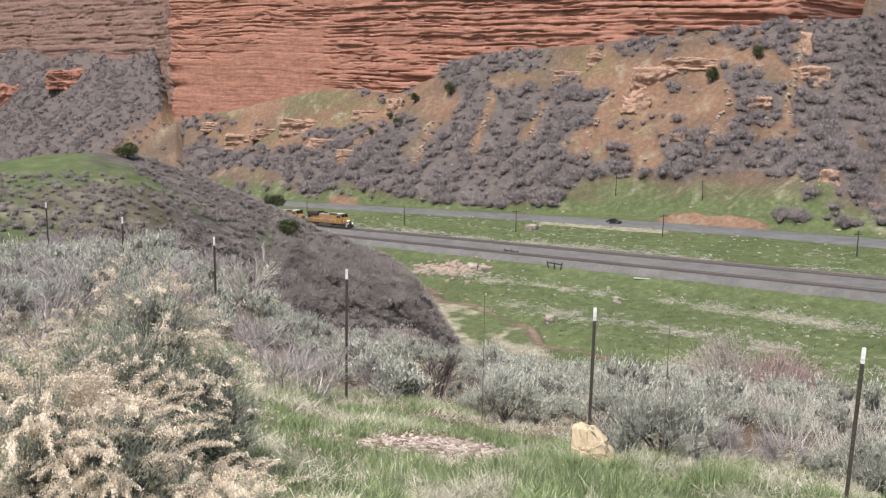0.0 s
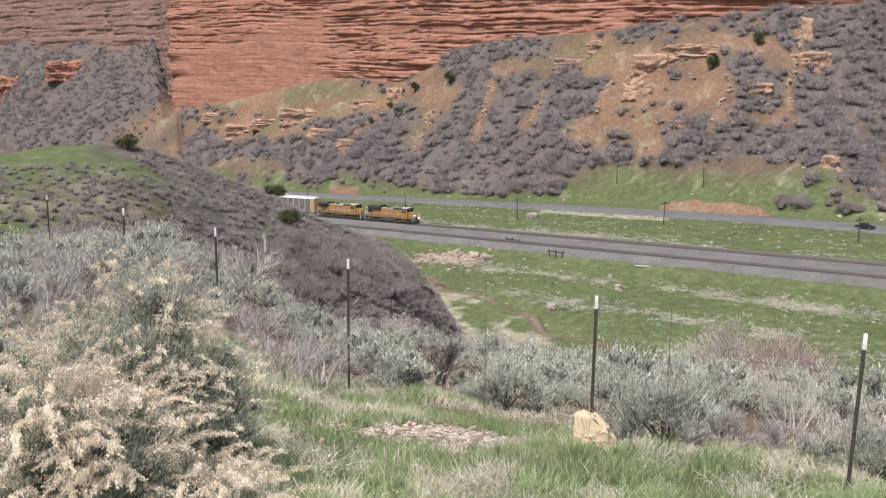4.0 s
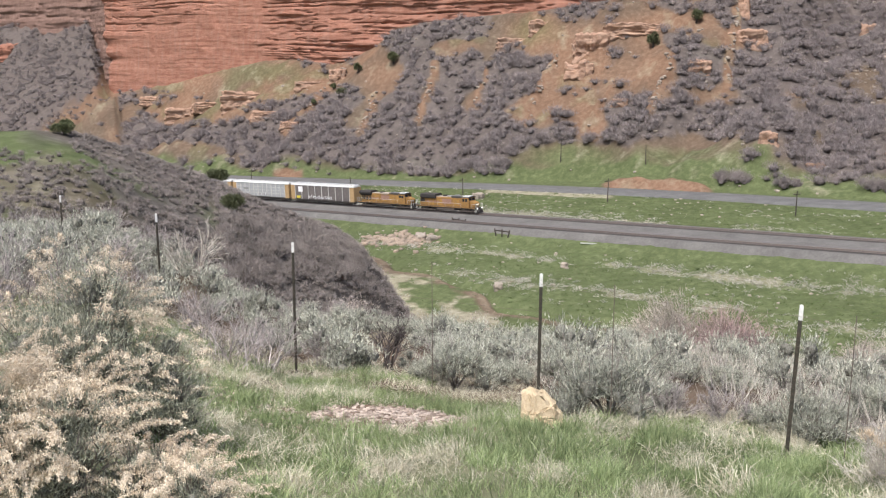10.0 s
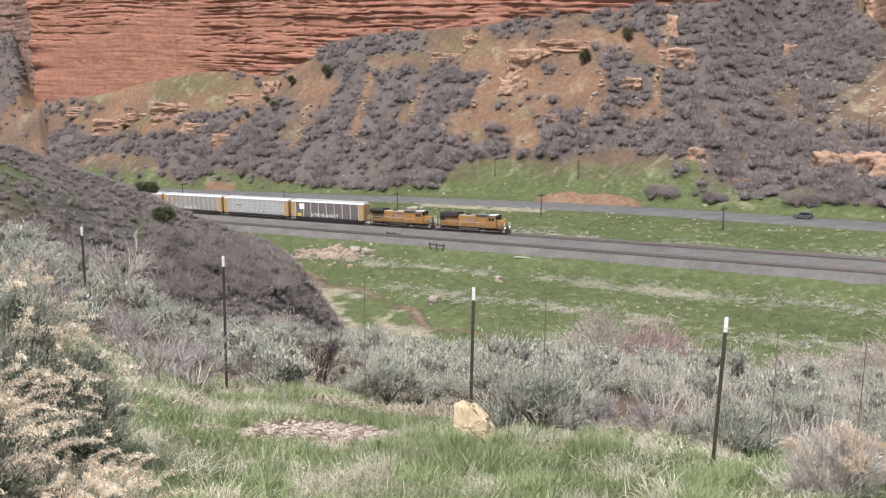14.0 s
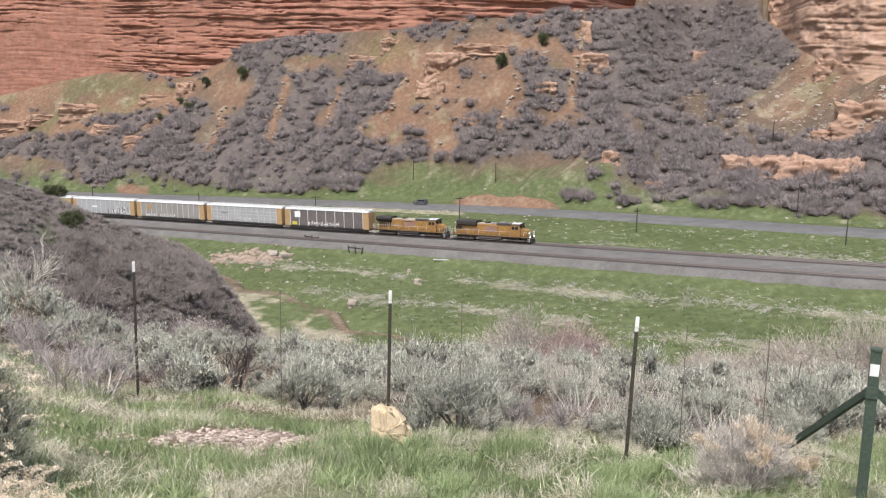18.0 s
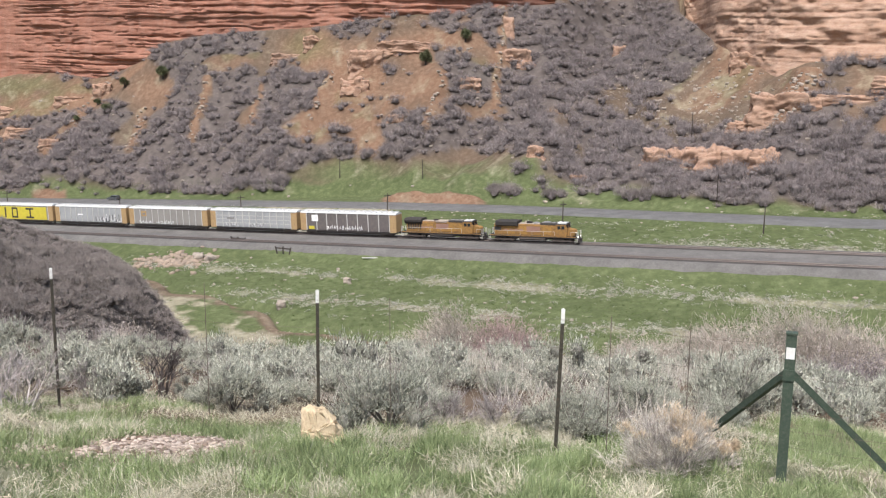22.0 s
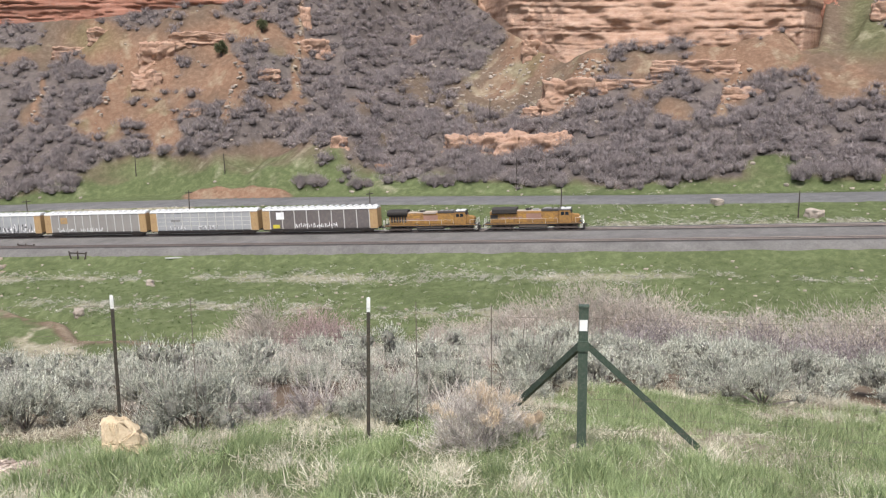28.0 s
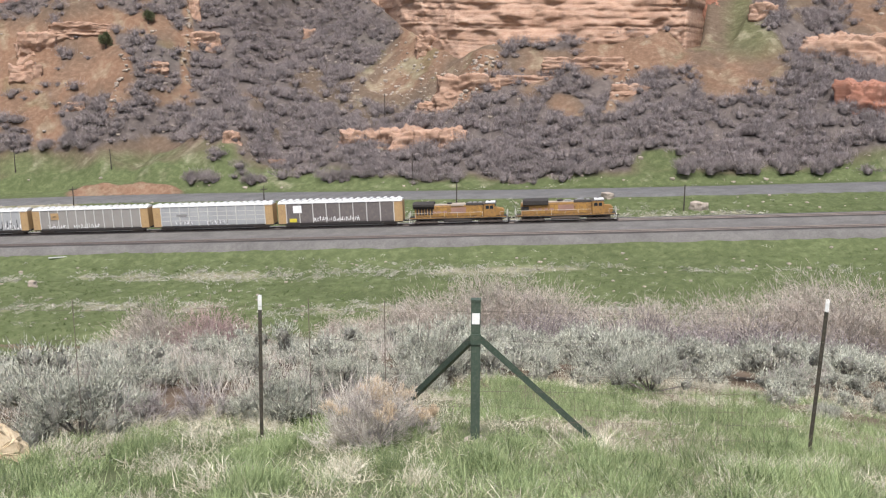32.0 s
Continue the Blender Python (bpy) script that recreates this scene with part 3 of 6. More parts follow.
build_wall("cliff_main", -15.75, 24.5, 9.5, "tall red sandstone cliff with level ledges and pockets", M_RED, 60, smooth_to=-6.5, fade=((21, 24.4),))
build_wall("cliff_far", -34, -15.2, 8.5, "distant weathered red sandstone cliff with scrubby ledges, greyed as by haze", M_GREYRED, 80, set_back=0.5, amp=1.4, step_m=1.8, row=0.75)
build_wall("cliff_right", 31.5, 54.0, 8.5, "orange sandstone bluff with rounded ledges", M_TAN, 100, set_back=0.42, amp=0.8, blocky=1.8, seam=0.55, fade=((33.7, 32.0), (50.2, 51.4)))


# ---- track bed, rails, road ----
def strip(name, ss, profile, material, centre=None, lift=0.0):
    """A strip along the valley: profile rows of (u, height over the rails)."""
    ss = np.asarray(ss, float)
    c = np.zeros_like(ss) if centre is None else centre(ss)
    V = []
    for s, o in zip(ss, c):
        for u, h in profile:
            x, y = to_xy(s, u + o)
            V.append((x, y, float(rail_z(s)) + h + lift))
    return new(name, mesh_from(name, V, grid_faces(len(ss), len(profile))[:, ::-1], material, False))


SS = np.arange(-330, 521, 6.0)
tagged(strip("track_bed", SS, [(-20.0, -6.0), (-15.9, -1.9), (-14.4, -0.78), (-13.7, -0.62), (-9.0, -0.6), (-7.5, -0.72), (-4, -0.66), (-2.2, -0.3), (2.2, -0.3), (4.2, -0.75), (8.3, -1.1), (10.5, -2.9)], M_BALLAST),
       "wide bed of grey crushed stone ballast under two tracks", "track bed", kind="structure")
for name, uc, lift in (("track_far", 0.0, -0.3), ("track_near", -11.6, -0.6)):
    tr = tagged(strip(name, SS, [(uc - 2.0, lift - 0.12), (uc - 1.75, lift + 0.05), (uc + 1.75, lift + 0.05), (uc + 2.0, lift - 0.12)], M_DARKBED), "dark oily ballast and ties of a railway track", "railway track", kind="structure")
    for du in (-0.72, 0.72):
        rl = strip("rail", SS, [(uc + du - 0.07, lift + 0.1), (uc + du - 0.04, lift + 0.26), (uc + du + 0.04, lift + 0.26), (uc + du + 0.07, lift + 0.1)], M_STEEL)
        rl.parent = tr
RS = np.arange(-420, 760, 8.0)
tagged(strip("road", RS, [(-1.5, -0.7), (0, -0.12), (6.7, 0.0), (13.4, -0.12), (15, -0.7)], M_ASPHALT, road_u), "two-lane grey asphalt frontage road", "road", kind="structure")


# ---- places seen from the camera's stand ----
def spot(bearing, angle, start=3.0):
    """Where the line of sight at that bearing and height angle meets the ground."""
    r = np.geomspace(start, 900, 800)
    x, y = polar(bearing, r)
    z, _ = ground_z(x, y)
    over = r * math.tan(radians(angle)) - z
    below = np.nonzero(over <= 0)[0]
    i = max(below[0], 1) if len(below) else -1
    t = over[i - 1] / max(over[i - 1] - over[i], 1e-6)
    rr = r[i - 1] + (r[i] - r[i - 1]) * min(max(t, 0.0), 1.0)
    x, y = polar(bearing, np.array([rr]))
    return float(x[0]), float(y[0]), float(ground_z(x, y)[0][0])


def at(bearing, r):
    x, y = polar(bearing, r)
    return float(x), float(y), gz(x, y)


# ---- plants: blades and twigs ----
def unit(v):
    return v / np.maximum(np.linalg.norm(v, axis=-1, keepdims=True), 1e-9)


def blades(p, d, length, width, rng, droop=0.0, segs=2):
    """Thin tapering ribbons from the points p along d."""
    n = len(p)
    d = unit(d)
    side = unit(np.cross(d, rng.normal(size=(n, 3))))
    L, W = np.broadcast_to(length, n)[:, None], np.broadcast_to(width, n)[:, None]
    drop = np.broadcast_to(droop, n)[:, None]
    if segs == 1:
        tip = p + d * L
        V = np.stack([p - side * W / 2, p + side * W / 2, tip], 1)
        F = np.arange(n)[:, None, None] * 3 + np.array([[0, 1, 2]])[None]
    else:
        midp = p + d * L * 0.55 + np.array([0, 0, -0.25]) * drop * L
        tip = p + d * L + np.array([0, 0, -1.0]) * drop * L
        V = np.stack([p - side * W / 2, p + side * W / 2, midp + side * W * 0.4, midp - side * W * 0.4, tip], 1)
        F = np.arange(n)[:, None, None] * 5 + np.array([[0, 1, 2], [0, 2, 3], [3, 2, 4]])[None]
    return V.reshape(-1, 3), F.reshape(-1, 3)


def weld(*parts):
    Vs, Fs, k = [], [], 0
    for V, F in parts:
        Vs.append(V)
        Fs.append(F + k)
        k += len(V)
    return np.concatenate(Vs), np.concatenate(Fs)


def sphere_dirs(n, rng, up=0.0):
    d = rng.normal(size=(n, 3))
    d[:, 2] = np.abs(d[:, 2]) + up
    return unit(d)


def puff(rng, n=60, width=(0.03, 0.07), stem=0.4):
    """A leafless shrub, one unit in radius: a loose lumpy crown of twigs."""
    lobes = rng.uniform(-0.45, 0.45, (5, 3)) * np.array([1, 1, 0.4])
    rad = rng.uniform(0.42, 0.62, 5)
    who = rng.integers(0, 5, n)
    d = sphere_dirs(n, rng, 0.1)
    p = lobes[who] + d * (rad[who] * rng.uniform(0.3, 0.85, n))[:, None]
    p[:, 2] = np.maximum(p[:, 2] * 0.95 + 0.12, 0.0)
    dd = d + np.array([0, 0, 0.3]) + rng.normal(0, 0.55, (n, 3))
    return blades(p, dd, rng.uniform(0.16, stem, n), rng.uniform(*width, n), rng, segs=1)


def lobes(rng, centres, radii, tall=1.0):
    """Rounded uneven masses, one for each centre."""
    t = np.linspace(0, 2 * np.pi, 7)[:-1]
    i = np.arange(6)
    j = (i + 1) % 6
    F = np.concatenate([f for k in (0, 1, 2) for f in (np.stack([6 * k + i, 6 * k + j, 6 * k + 6 + j], -1), np.stack([6 * k + i, 6 * k + 6 + j, 6 * k + 6 + i], -1))] + [np.stack([18 + i, 18 + j, np.full(6, 24)], -1)])
    out = []
    for c, r in zip(centres, radii):
        ph = rng.uniform(0, 6.28)
        rows = [np.stack([w * np.cos(t + ph + 0.5 * k), w * np.sin(t + ph + 0.5 * k), np.full(6, h)], -1) for k, (w, h) in enumerate(((0.72, -0.6), (1.0, 0.0), (0.86, 0.52), (0.48, 0.88)))]
        V = np.concatenate(rows + [np.array([[0, 0, 1.0]])]) * rng.uniform(0.84, 1.16, (25, 1)) * np.array([r, r, r * tall]) + c
        V[:, 2] = np.maximum(V[:, 2], -0.05)
        out.append((V, F))
    return weld(*out)


LOBE = 42


def scrub(rng, n=7, cores=1, twigs=300, length=(0.18, 0.38), width=(0.018, 0.032)):
    """A leafless shrub, one unit in radius: a lumpy cloud of twigs round a dense heart."""
    t = rng.uniform(0, 6.28) + np.arange(n) * 6.28 / (n - 1) + rng.normal(0, 0.3, n)
    rad = rng.uniform(0.3, 0.62, n)
    rad[0] = 0.0
    r = rng.uniform(0.30, 0.46, n)
    r[0] = 0.5
    C = np.stack([rad * np.cos(t), rad * np.sin(t), r * 0.6 + rng.uniform(0, 0.15, n)], -1)
    C[0, 2] = 0.5
    who = rng.choice(n, twigs, p=r ** 2 / np.sum(r ** 2))
    d = sphere_dirs(twigs, rng, 0.0)
    p = C[who] + d * (r[who] * rng.uniform(0.15, 0.95, twigs))[:, None] + rng.normal(0, 0.08, (twigs, 3))
    p[:, 2] = np.maximum(p[:, 2], 0.02)
    dd = d * 0.55 + np.array([0, 0, 0.8]) + rng.normal(0, 0.4, (twigs, 3))
    pick = np.argsort(-r)[:cores]
    return weld(lobes(rng, C[pick] * np.array([0.8, 0.8, 0.55]), r[pick] * 0.62), blades(p, dd, rng.uniform(*length, twigs), rng.uniform(*width, twigs), rng, segs=1))


def branching(rng, height, spread, stems, levels=3, w0=0.03, kids=4, up=0.7, ends=None):
    """A bare bush: stems that fork again and again."""
    p = np.zeros((stems, 3))
    p[:, :2] = rng.normal(0, 0.10 * spread, (stems, 2))
    d = sphere_dirs(stems, rng, up)
    d[:, :2] *= spread / height
    d = unit(d)
    L, W = height * 0.5, w0
    out = []
    for k in range(levels):
        n = len(p)
        ln = L * rng.uniform(0.6, 1.15, n)
        out.append(blades(p, d, ln, W, rng, segs=2))
        t = rng.uniform(0.35, 1.0, (n, kids, 1))
        q = (p[:, None] + d[:, None] * ln[:, None, None] * t).reshape(-1, 3)
        nd = (d[:, None] + rng.normal(0, 0.42, (n, kids, 3))).reshape(-1, 3)
        nd[:, 2] = nd[:, 2] * 0.9 + 0.15
        p, d, L, W = q, unit(nd), L * 0.62, W * 0.55
    return weld(*out), p, d


def sage(rng, radius=0.55, height=0.7, leaves=1000, leaf=(0.03, 0.085), width=(0.004, 0.009), twigs=26, n=13):
    """A sagebrush: woody stems that carry rounded heads of small upright leaf shoots, with shaded gaps between."""
    d = sphere_dirs(n, rng, 0.25)
    C = d * np.array([radius, radius, height]) * rng.uniform(0.45, 0.78, n)[:, None]
    r = radius * rng.uniform(0.2, 0.36, n)
    C[:, 2] = np.maximum(C[:, 2], 0.5 * r)
    stem = blades(np.zeros((n, 3)), C, np.linalg.norm(C, axis=1) * 1.25, 0.022, rng)
    pick = rng.integers(0, n, twigs)
    loose = blades(C[pick], d[pick] + np.array([0, 0, 0.7]) + rng.normal(0, 0.4, (twigs, 3)), radius * rng.uniform(0.35, 0.75, twigs), 0.006, rng)
    who = rng.choice(n, leaves, p=r ** 2 / np.sum(r ** 2))
    o = sphere_dirs(leaves, rng, 0.0)
    o[:, 2] -= 0.25 * rng.uniform(0, 1, leaves)
    p = C[who] + o * (r[who] * rng.uniform(0.35, 1.25, leaves))[:, None] + rng.normal(0, 0.03, (leaves, 3)) * radius / 0.55
    p[:, 2] = np.maximum(p[:, 2], 0.02)
    dd = o * 0.6 + np.array([0, 0, 0.75]) + rng.normal(0, 0.35, (leaves, 3))
    return lobes(rng, C, r * 0.46), weld(stem, loose), blades(p, dd, rng.uniform(*leaf, leaves), rng.uniform(*width, leaves), rng, segs=1)


def tuft(rng, n=16, h=0.22, spread=0.09, lean=0.55, droop=0.25, w=(0.005, 0.010), segs=2):
    p = np.zeros((n, 3))
    p[:, :2] = rng.normal(0, spread * 0.5, (n, 2))
    d = np.stack([rng.normal(0, lean, n), rng.normal(0, lean, n), np.ones(n)], 1)
    return blades(p, d, h * rng.uniform(0.55, 1.15, n), rng.uniform(*w, n), rng, droop=rng.uniform(0, droop, n), segs=segs)


def scatter(protos, pos, scale, rng, squash=None):
    """Many turned and scaled copies of a few plants in one mesh."""
    which = rng.integers(0, len(protos), len(pos))
    Vs, Fs, k = [], [], 0
    for i, (V, F) in enumerate(protos):
        sel = np.nonzero(which == i)[0]
        if not len(sel):
            continue
        ang = rng.uniform(0, 2 * np.pi, len(sel))
        c, s_ = np.cos(ang), np.sin(ang)
        sc = scale[sel]
        X = (V[None, :, 0] * c[:, None] - V[None, :, 1] * s_[:, None]) * sc[:, None]
        Y = (V[None, :, 0] * s_[:, None] + V[None, :, 1] * c[:, None]) * sc[:, None]
        Z = V[None, :, 2] * sc[:, None] * (1 if squash is None else squash[sel][:, None])
        W = np.stack([X, Y, Z], -1) + pos[sel][:, None, :]
        Vs.append(W.reshape(-1, 3))
        Fs.append((F[None] + (np.arange(len(sel)) * len(V))[:, None, None]).reshape(-1, 3) + k)
        k += len(sel) * len(V)
    return np.concatenate(Vs), np.concatenate(Fs)


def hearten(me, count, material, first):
    """Give the dense heart of each shrub, its first faces, a darker colour that paints the shade inside."""
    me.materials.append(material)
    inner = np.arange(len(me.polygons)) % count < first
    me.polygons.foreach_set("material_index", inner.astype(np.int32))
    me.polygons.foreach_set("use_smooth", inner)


def stuff(name, protos, pos, scale, rng, material, label, category, squash=None, heart=None, first=0):
    V, F = scatter(protos, pos, scale, rng, squash)
    me = mesh_from(name, V, F, material)
    if heart:
        hearten(me, len(protos[0][1]), heart, first)
    return tagged(new(name, me), label, category, kind="stuff")


M_SAGE = leafy("sagebrush_leaves", (0.225, 0.226, 0.18), (0.53, 0.53, 0.435), spot_size=1.1, var=0.3)
M_SAGEW = leafy("sagebrush_wood", (0.13, 0.11, 0.095), (0.31, 0.27, 0.24))
M_BARE = leafy("grey_bare_twigs", (0.23, 0.197, 0.185), (0.50, 0.445, 0.42))
M_DARKTWIG = leafy("dark_bare_twigs", (0.06, 0.05, 0.045), (0.17, 0.145, 0.135))
M_PLUME = leafy("dry_seed_plumes", (0.64, 0.51, 0.37), (0.92, 0.81, 0.65))
M_STRAW = leafy("straw_grass", (0.40, 0.36, 0.255), (0.70, 0.65, 0.52))
M_GRASS = leafy("green_grass", (0.12, 0.165, 0.068), (0.355, 0.41, 0.21), spot_size=0.9, var=0.3)
M_RABBIT = leafy("rabbitbrush_stems", (0.34, 0.30, 0.25), (0.66, 0.61, 0.53))
M_RUST = leafy("rusty_seed_heads", (0.44, 0.34, 0.235), (0.64, 0.53, 0.39))
M_WILLOW = leafy("willow_twigs", (0.29, 0.245, 0.205), (0.55, 0.485, 0.42))
M_REDTWIG = leafy("red_willow_twigs", (0.22, 0.155, 0.145), (0.40, 0.30, 0.282))
M_JUNIPER = leafy("juniper_needles", (0.075, 0.085, 0.044), (0.175, 0.185, 0.10))
M_FARGRASS = leafy("meadow_grass", (0.07, 0.10, 0.035), (0.15, 0.185, 0.08))
M_FARDRY = leafy("dead_meadow_brush", (0.32, 0.30, 0.25), (0.56, 0.53, 0.46))
M_ROCKPALE = gravel_material("pale_fallen_rock", (0.25, 0.205, 0.165), (0.43, 0.37, 0.31), 1.2)
M_RUBBLE = gravel_material("brown_rubble", (0.17, 0.125, 0.09), (0.40, 0.32, 0.25), 1.4)
M_BUSHLEAF = leafy("sagebrush_green_leaves", (0.26, 0.268, 0.2), (0.58, 0.58, 0.45))
RNG = np.random.default_rng(7)

# ---- shrubs on the far hillside ----
def far_shrubs():
    rng = np.random.default_rng(11)
    n = 170000
    a = rng.uniform(-27, 64, n)
    rc, _ = foot(a)
    r = rng.uniform(0.6, 1.0, n) * rc
    thin = rng.uniform(0, 1, n) < r / 460 * 0.105 * (1 + 0.6 * (a < -15.5))
    a, r = a[thin], r[thin]
    n = len(a)
    x, y = polar(a, r)
    z, m = ground_z(x, y)
    q, e = m["q"], np.degrees(np.arctan2(z, r))
    dens = thicket(a, e, q, m["s"], m["u"], m["ribs"], m["gul"], rib_mask(a, e))
    keep = (q > 0.015) & (q < 0.99) & (rng.uniform(0, 1, n) < np.clip(dens, 0, 1))
    pos = np.stack([x, y, z - 0.1], -1)[keep]
    k = len(pos)
    big = np.interp(q[keep], [0, 0.06, 0.3, 1], [3.7, 4.9, 4.5, 3.6])
    sc = big * (0.42 + 0.75 * rng.uniform(0, 1, k) ** 1.5) * np.where(a[keep] < -15.4, 0.75, 1.0)
    protos = [scrub(rng) for _ in range(10)]
    stuff("hillside_shrubs", protos, pos, sc, rng, M_SHRUB, "dense leafless grey-mauve scrub oak on the hillside", "shrubs", squash=rng.uniform(0.62, 0.95, k), heart=M_SHRUBSHADE, first=1 * LOBE)
    return k


far_count = far_shrubs()


def belt(spots, size, name="scrub_clump"):
    """Rounded clumps of tall scrub by the road."""
    rng = np.random.default_rng(12)
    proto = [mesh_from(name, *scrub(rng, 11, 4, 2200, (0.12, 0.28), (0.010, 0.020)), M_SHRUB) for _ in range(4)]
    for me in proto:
        hearten(me, len(me.polygons), M_SHRUBSHADE, 4 * LOBE)
    for i, (b, e, w) in enumerate(spots):
        x, y, z = spot(b, e, 200)
        w = w * 1.25
        ob = new(name, proto[i % 4])
        ob.matrix_basis = pose(x, y, z - 0.2, 0, 0, rng.uniform(0, 360)) @ Matrix.Diagonal((w, w, w * size, 1))
        tagged(ob, "rounded leafless grey scrub clump beside the road", "shrub", "roadside scrub")


belt([(20.6, -7.2, 3.4), (21.6, -7.2, 3.2), (23.9, -7.35, 3.0), (24.6, -7.3, 2.2), (28.6, -7.3, 3.4), (29.6, -7.2, 2.8), (31, -7.1, 3.2), (34.4, -7.1, 3.2), (36.6, -7.3, 2.6), (0.6, -6.9, 3.6),
      (43.4, -6.9, 3.8), (45, -6.8, 3.4), (50.5, -6.6, 4.0), (52, -6.6, 4.2), (54, -6.5, 4.2), (56, -6.4, 4.0), (58, -6.3, 4.0), (12.6, -5.0, 3.2), (13.9, -4.8, 3.6), (15.2, -4.6, 3.0), (7.4, -6.6, 3.4), (5, -6.7, 3.0), (-4.5, -6.1, 3.2), (-7, -5.7, 3.4)], 1.05)


def knoll_shrubs():
    rng = np.random.default_rng(13)
    n = 22000
    a, r = rng.uniform(-29, 2, n), rng.uniform(50, 125, n)
    x, y = polar(a, r)
    z, m = ground_z(x, y)
    e = np.degrees(np.arctan2(z, r))
    n1 = fbm(x / 9, y / 9, octaves=3, seed=55)
    dens = 1.1 + 1.6 * n1 + 0.5 * step(-9.5, -11.5, e) - 2.0 * step(-5.3, -4.6, e) * step(-17, -19, a)
    keep = m["knoll"] & (rng.uniform(0, 1, n) < dens) & (rng.uniform(0, 1, n) < 0.36)
    pos = np.stack([x, y, z - 0.05], -1)[keep]
    sc = rng.uniform(0.5, 1.15, len(pos))
    low = np.interp(e[keep], [-13, -6], [1.1, 0.62])
    stuff("knoll_brush", [scrub(rng, 6, 1, 130, (0.2, 0.45), (0.022, 0.045)) for _ in range(6)], pos, sc * low, rng, M_BRUSH, "low leafless brown-grey brush covering the knoll", "brush", squash=rng.uniform(0.5, 0.9, len(pos)), heart=M_BRUSHSHADE, first=1 * LOBE)
    # tall grey thicket along the foot of the knoll
    n = 260
    a = rng.uniform(-10, -1.2, n)
    r = np.interp(a, [-10, -1.2], [84, 108]) + rng.uniform(-7, 7, n)
    x, y = polar(a, r)
    z, m = ground_z(x, y)
    pos = np.stack([x, y, z - 0.1], -1)
    stuff("knoll_thicket", [scrub(rng, 7, 2, 520, (0.16, 0.36), (0.010, 0.022)) for _ in range(5)], pos, rng.uniform(0.9, 1.7, n), rng, M_BRUSH, "dark bare thicket along the foot of the knoll", "thicket", squash=rng.uniform(0.7, 1.1, n), heart=M_BRUSHSHADE, first=2 * LOBE)


knoll_shrubs()


def juniper(b, e, w, h, label, start=60, r=None):
    rng = np.random.default_rng(int(abs(b) * 100) + 5)
    x, y, z = spot(b, e, start) if r is None else at(b, r)
    root = tagged(new("juniper_tree"), label, "tree")
    root.matrix_basis = pose(x, y, z - 0.1)
    bm = bmesh.new()
    rod(bm, (0, 0, 0), (0.05 * w, 0, h * 0.6), 0.09 * w, 0.03 * w, 7)
    for k in range(5):
        t = rng.uniform(0, 6.28)
        rod(bm, (0, 0, h * rng.uniform(0.15, 0.4)), (0.5 * w * math.cos(t), 0.5 * w * math.sin(t), h * rng.uniform(0.45, 0.75)), 0.03 * w, 0.01 * w, 5)
    part("trunk", bm, M_WOOD, root)
    n = 3600
    lob = sphere_dirs(9, rng, 0) * np.array([0.32 * w, 0.32 * w, 0.3 * h])
    who = rng.integers(0, 9, n)
    d = unit(rng.normal(size=(n, 3)))
    p = lob[who] + d * np.array([0.24 * w, 0.24 * w, 0.22 * h]) * rng.uniform(0.4, 1.1, n)[:, None]
    p[:, 2] = np.maximum(p[:, 2] + 0.42 * h, 0.08 * h)
    V, F = blades(p, d + np.array([0, 0, 0.5]), 0.085 * w * rng.uniform(0.6, 1.3, n), 0.035 * w, rng, segs=1)
    c = new("crown", mesh_from("crown", V, F, M_JUNIPER))
    c.parent = root


for b, e, w, h in ((0.75, -0.3, 5.2, 6.2), (16.2, 0.6, 4.6, 6.4), (18.6, 2.0, 4.4, 5.5), (-1.4, -0.8, 4.0, 4.8), (-2.4, -2.3, 4.6, 5.4), (-2.9, -1.8, 3, 3.6), (-4.1, -2.7, 2.6, 3.0)):
    juniper(b, e, w, h, "dark green juniper on the rocky hillside", 200)
juniper(-18.35, 0, 2.2, 1.7, "round dark juniper on the crest of the knoll", r=97)
juniper(-10.0, 0, 2.8, 2.4, "dark green juniper behind the shoulder of the knoll", r=112)
juniper(-9.2, 0, 2.5, 2.3, "dark green juniper on the flank of the knoll", r=96)


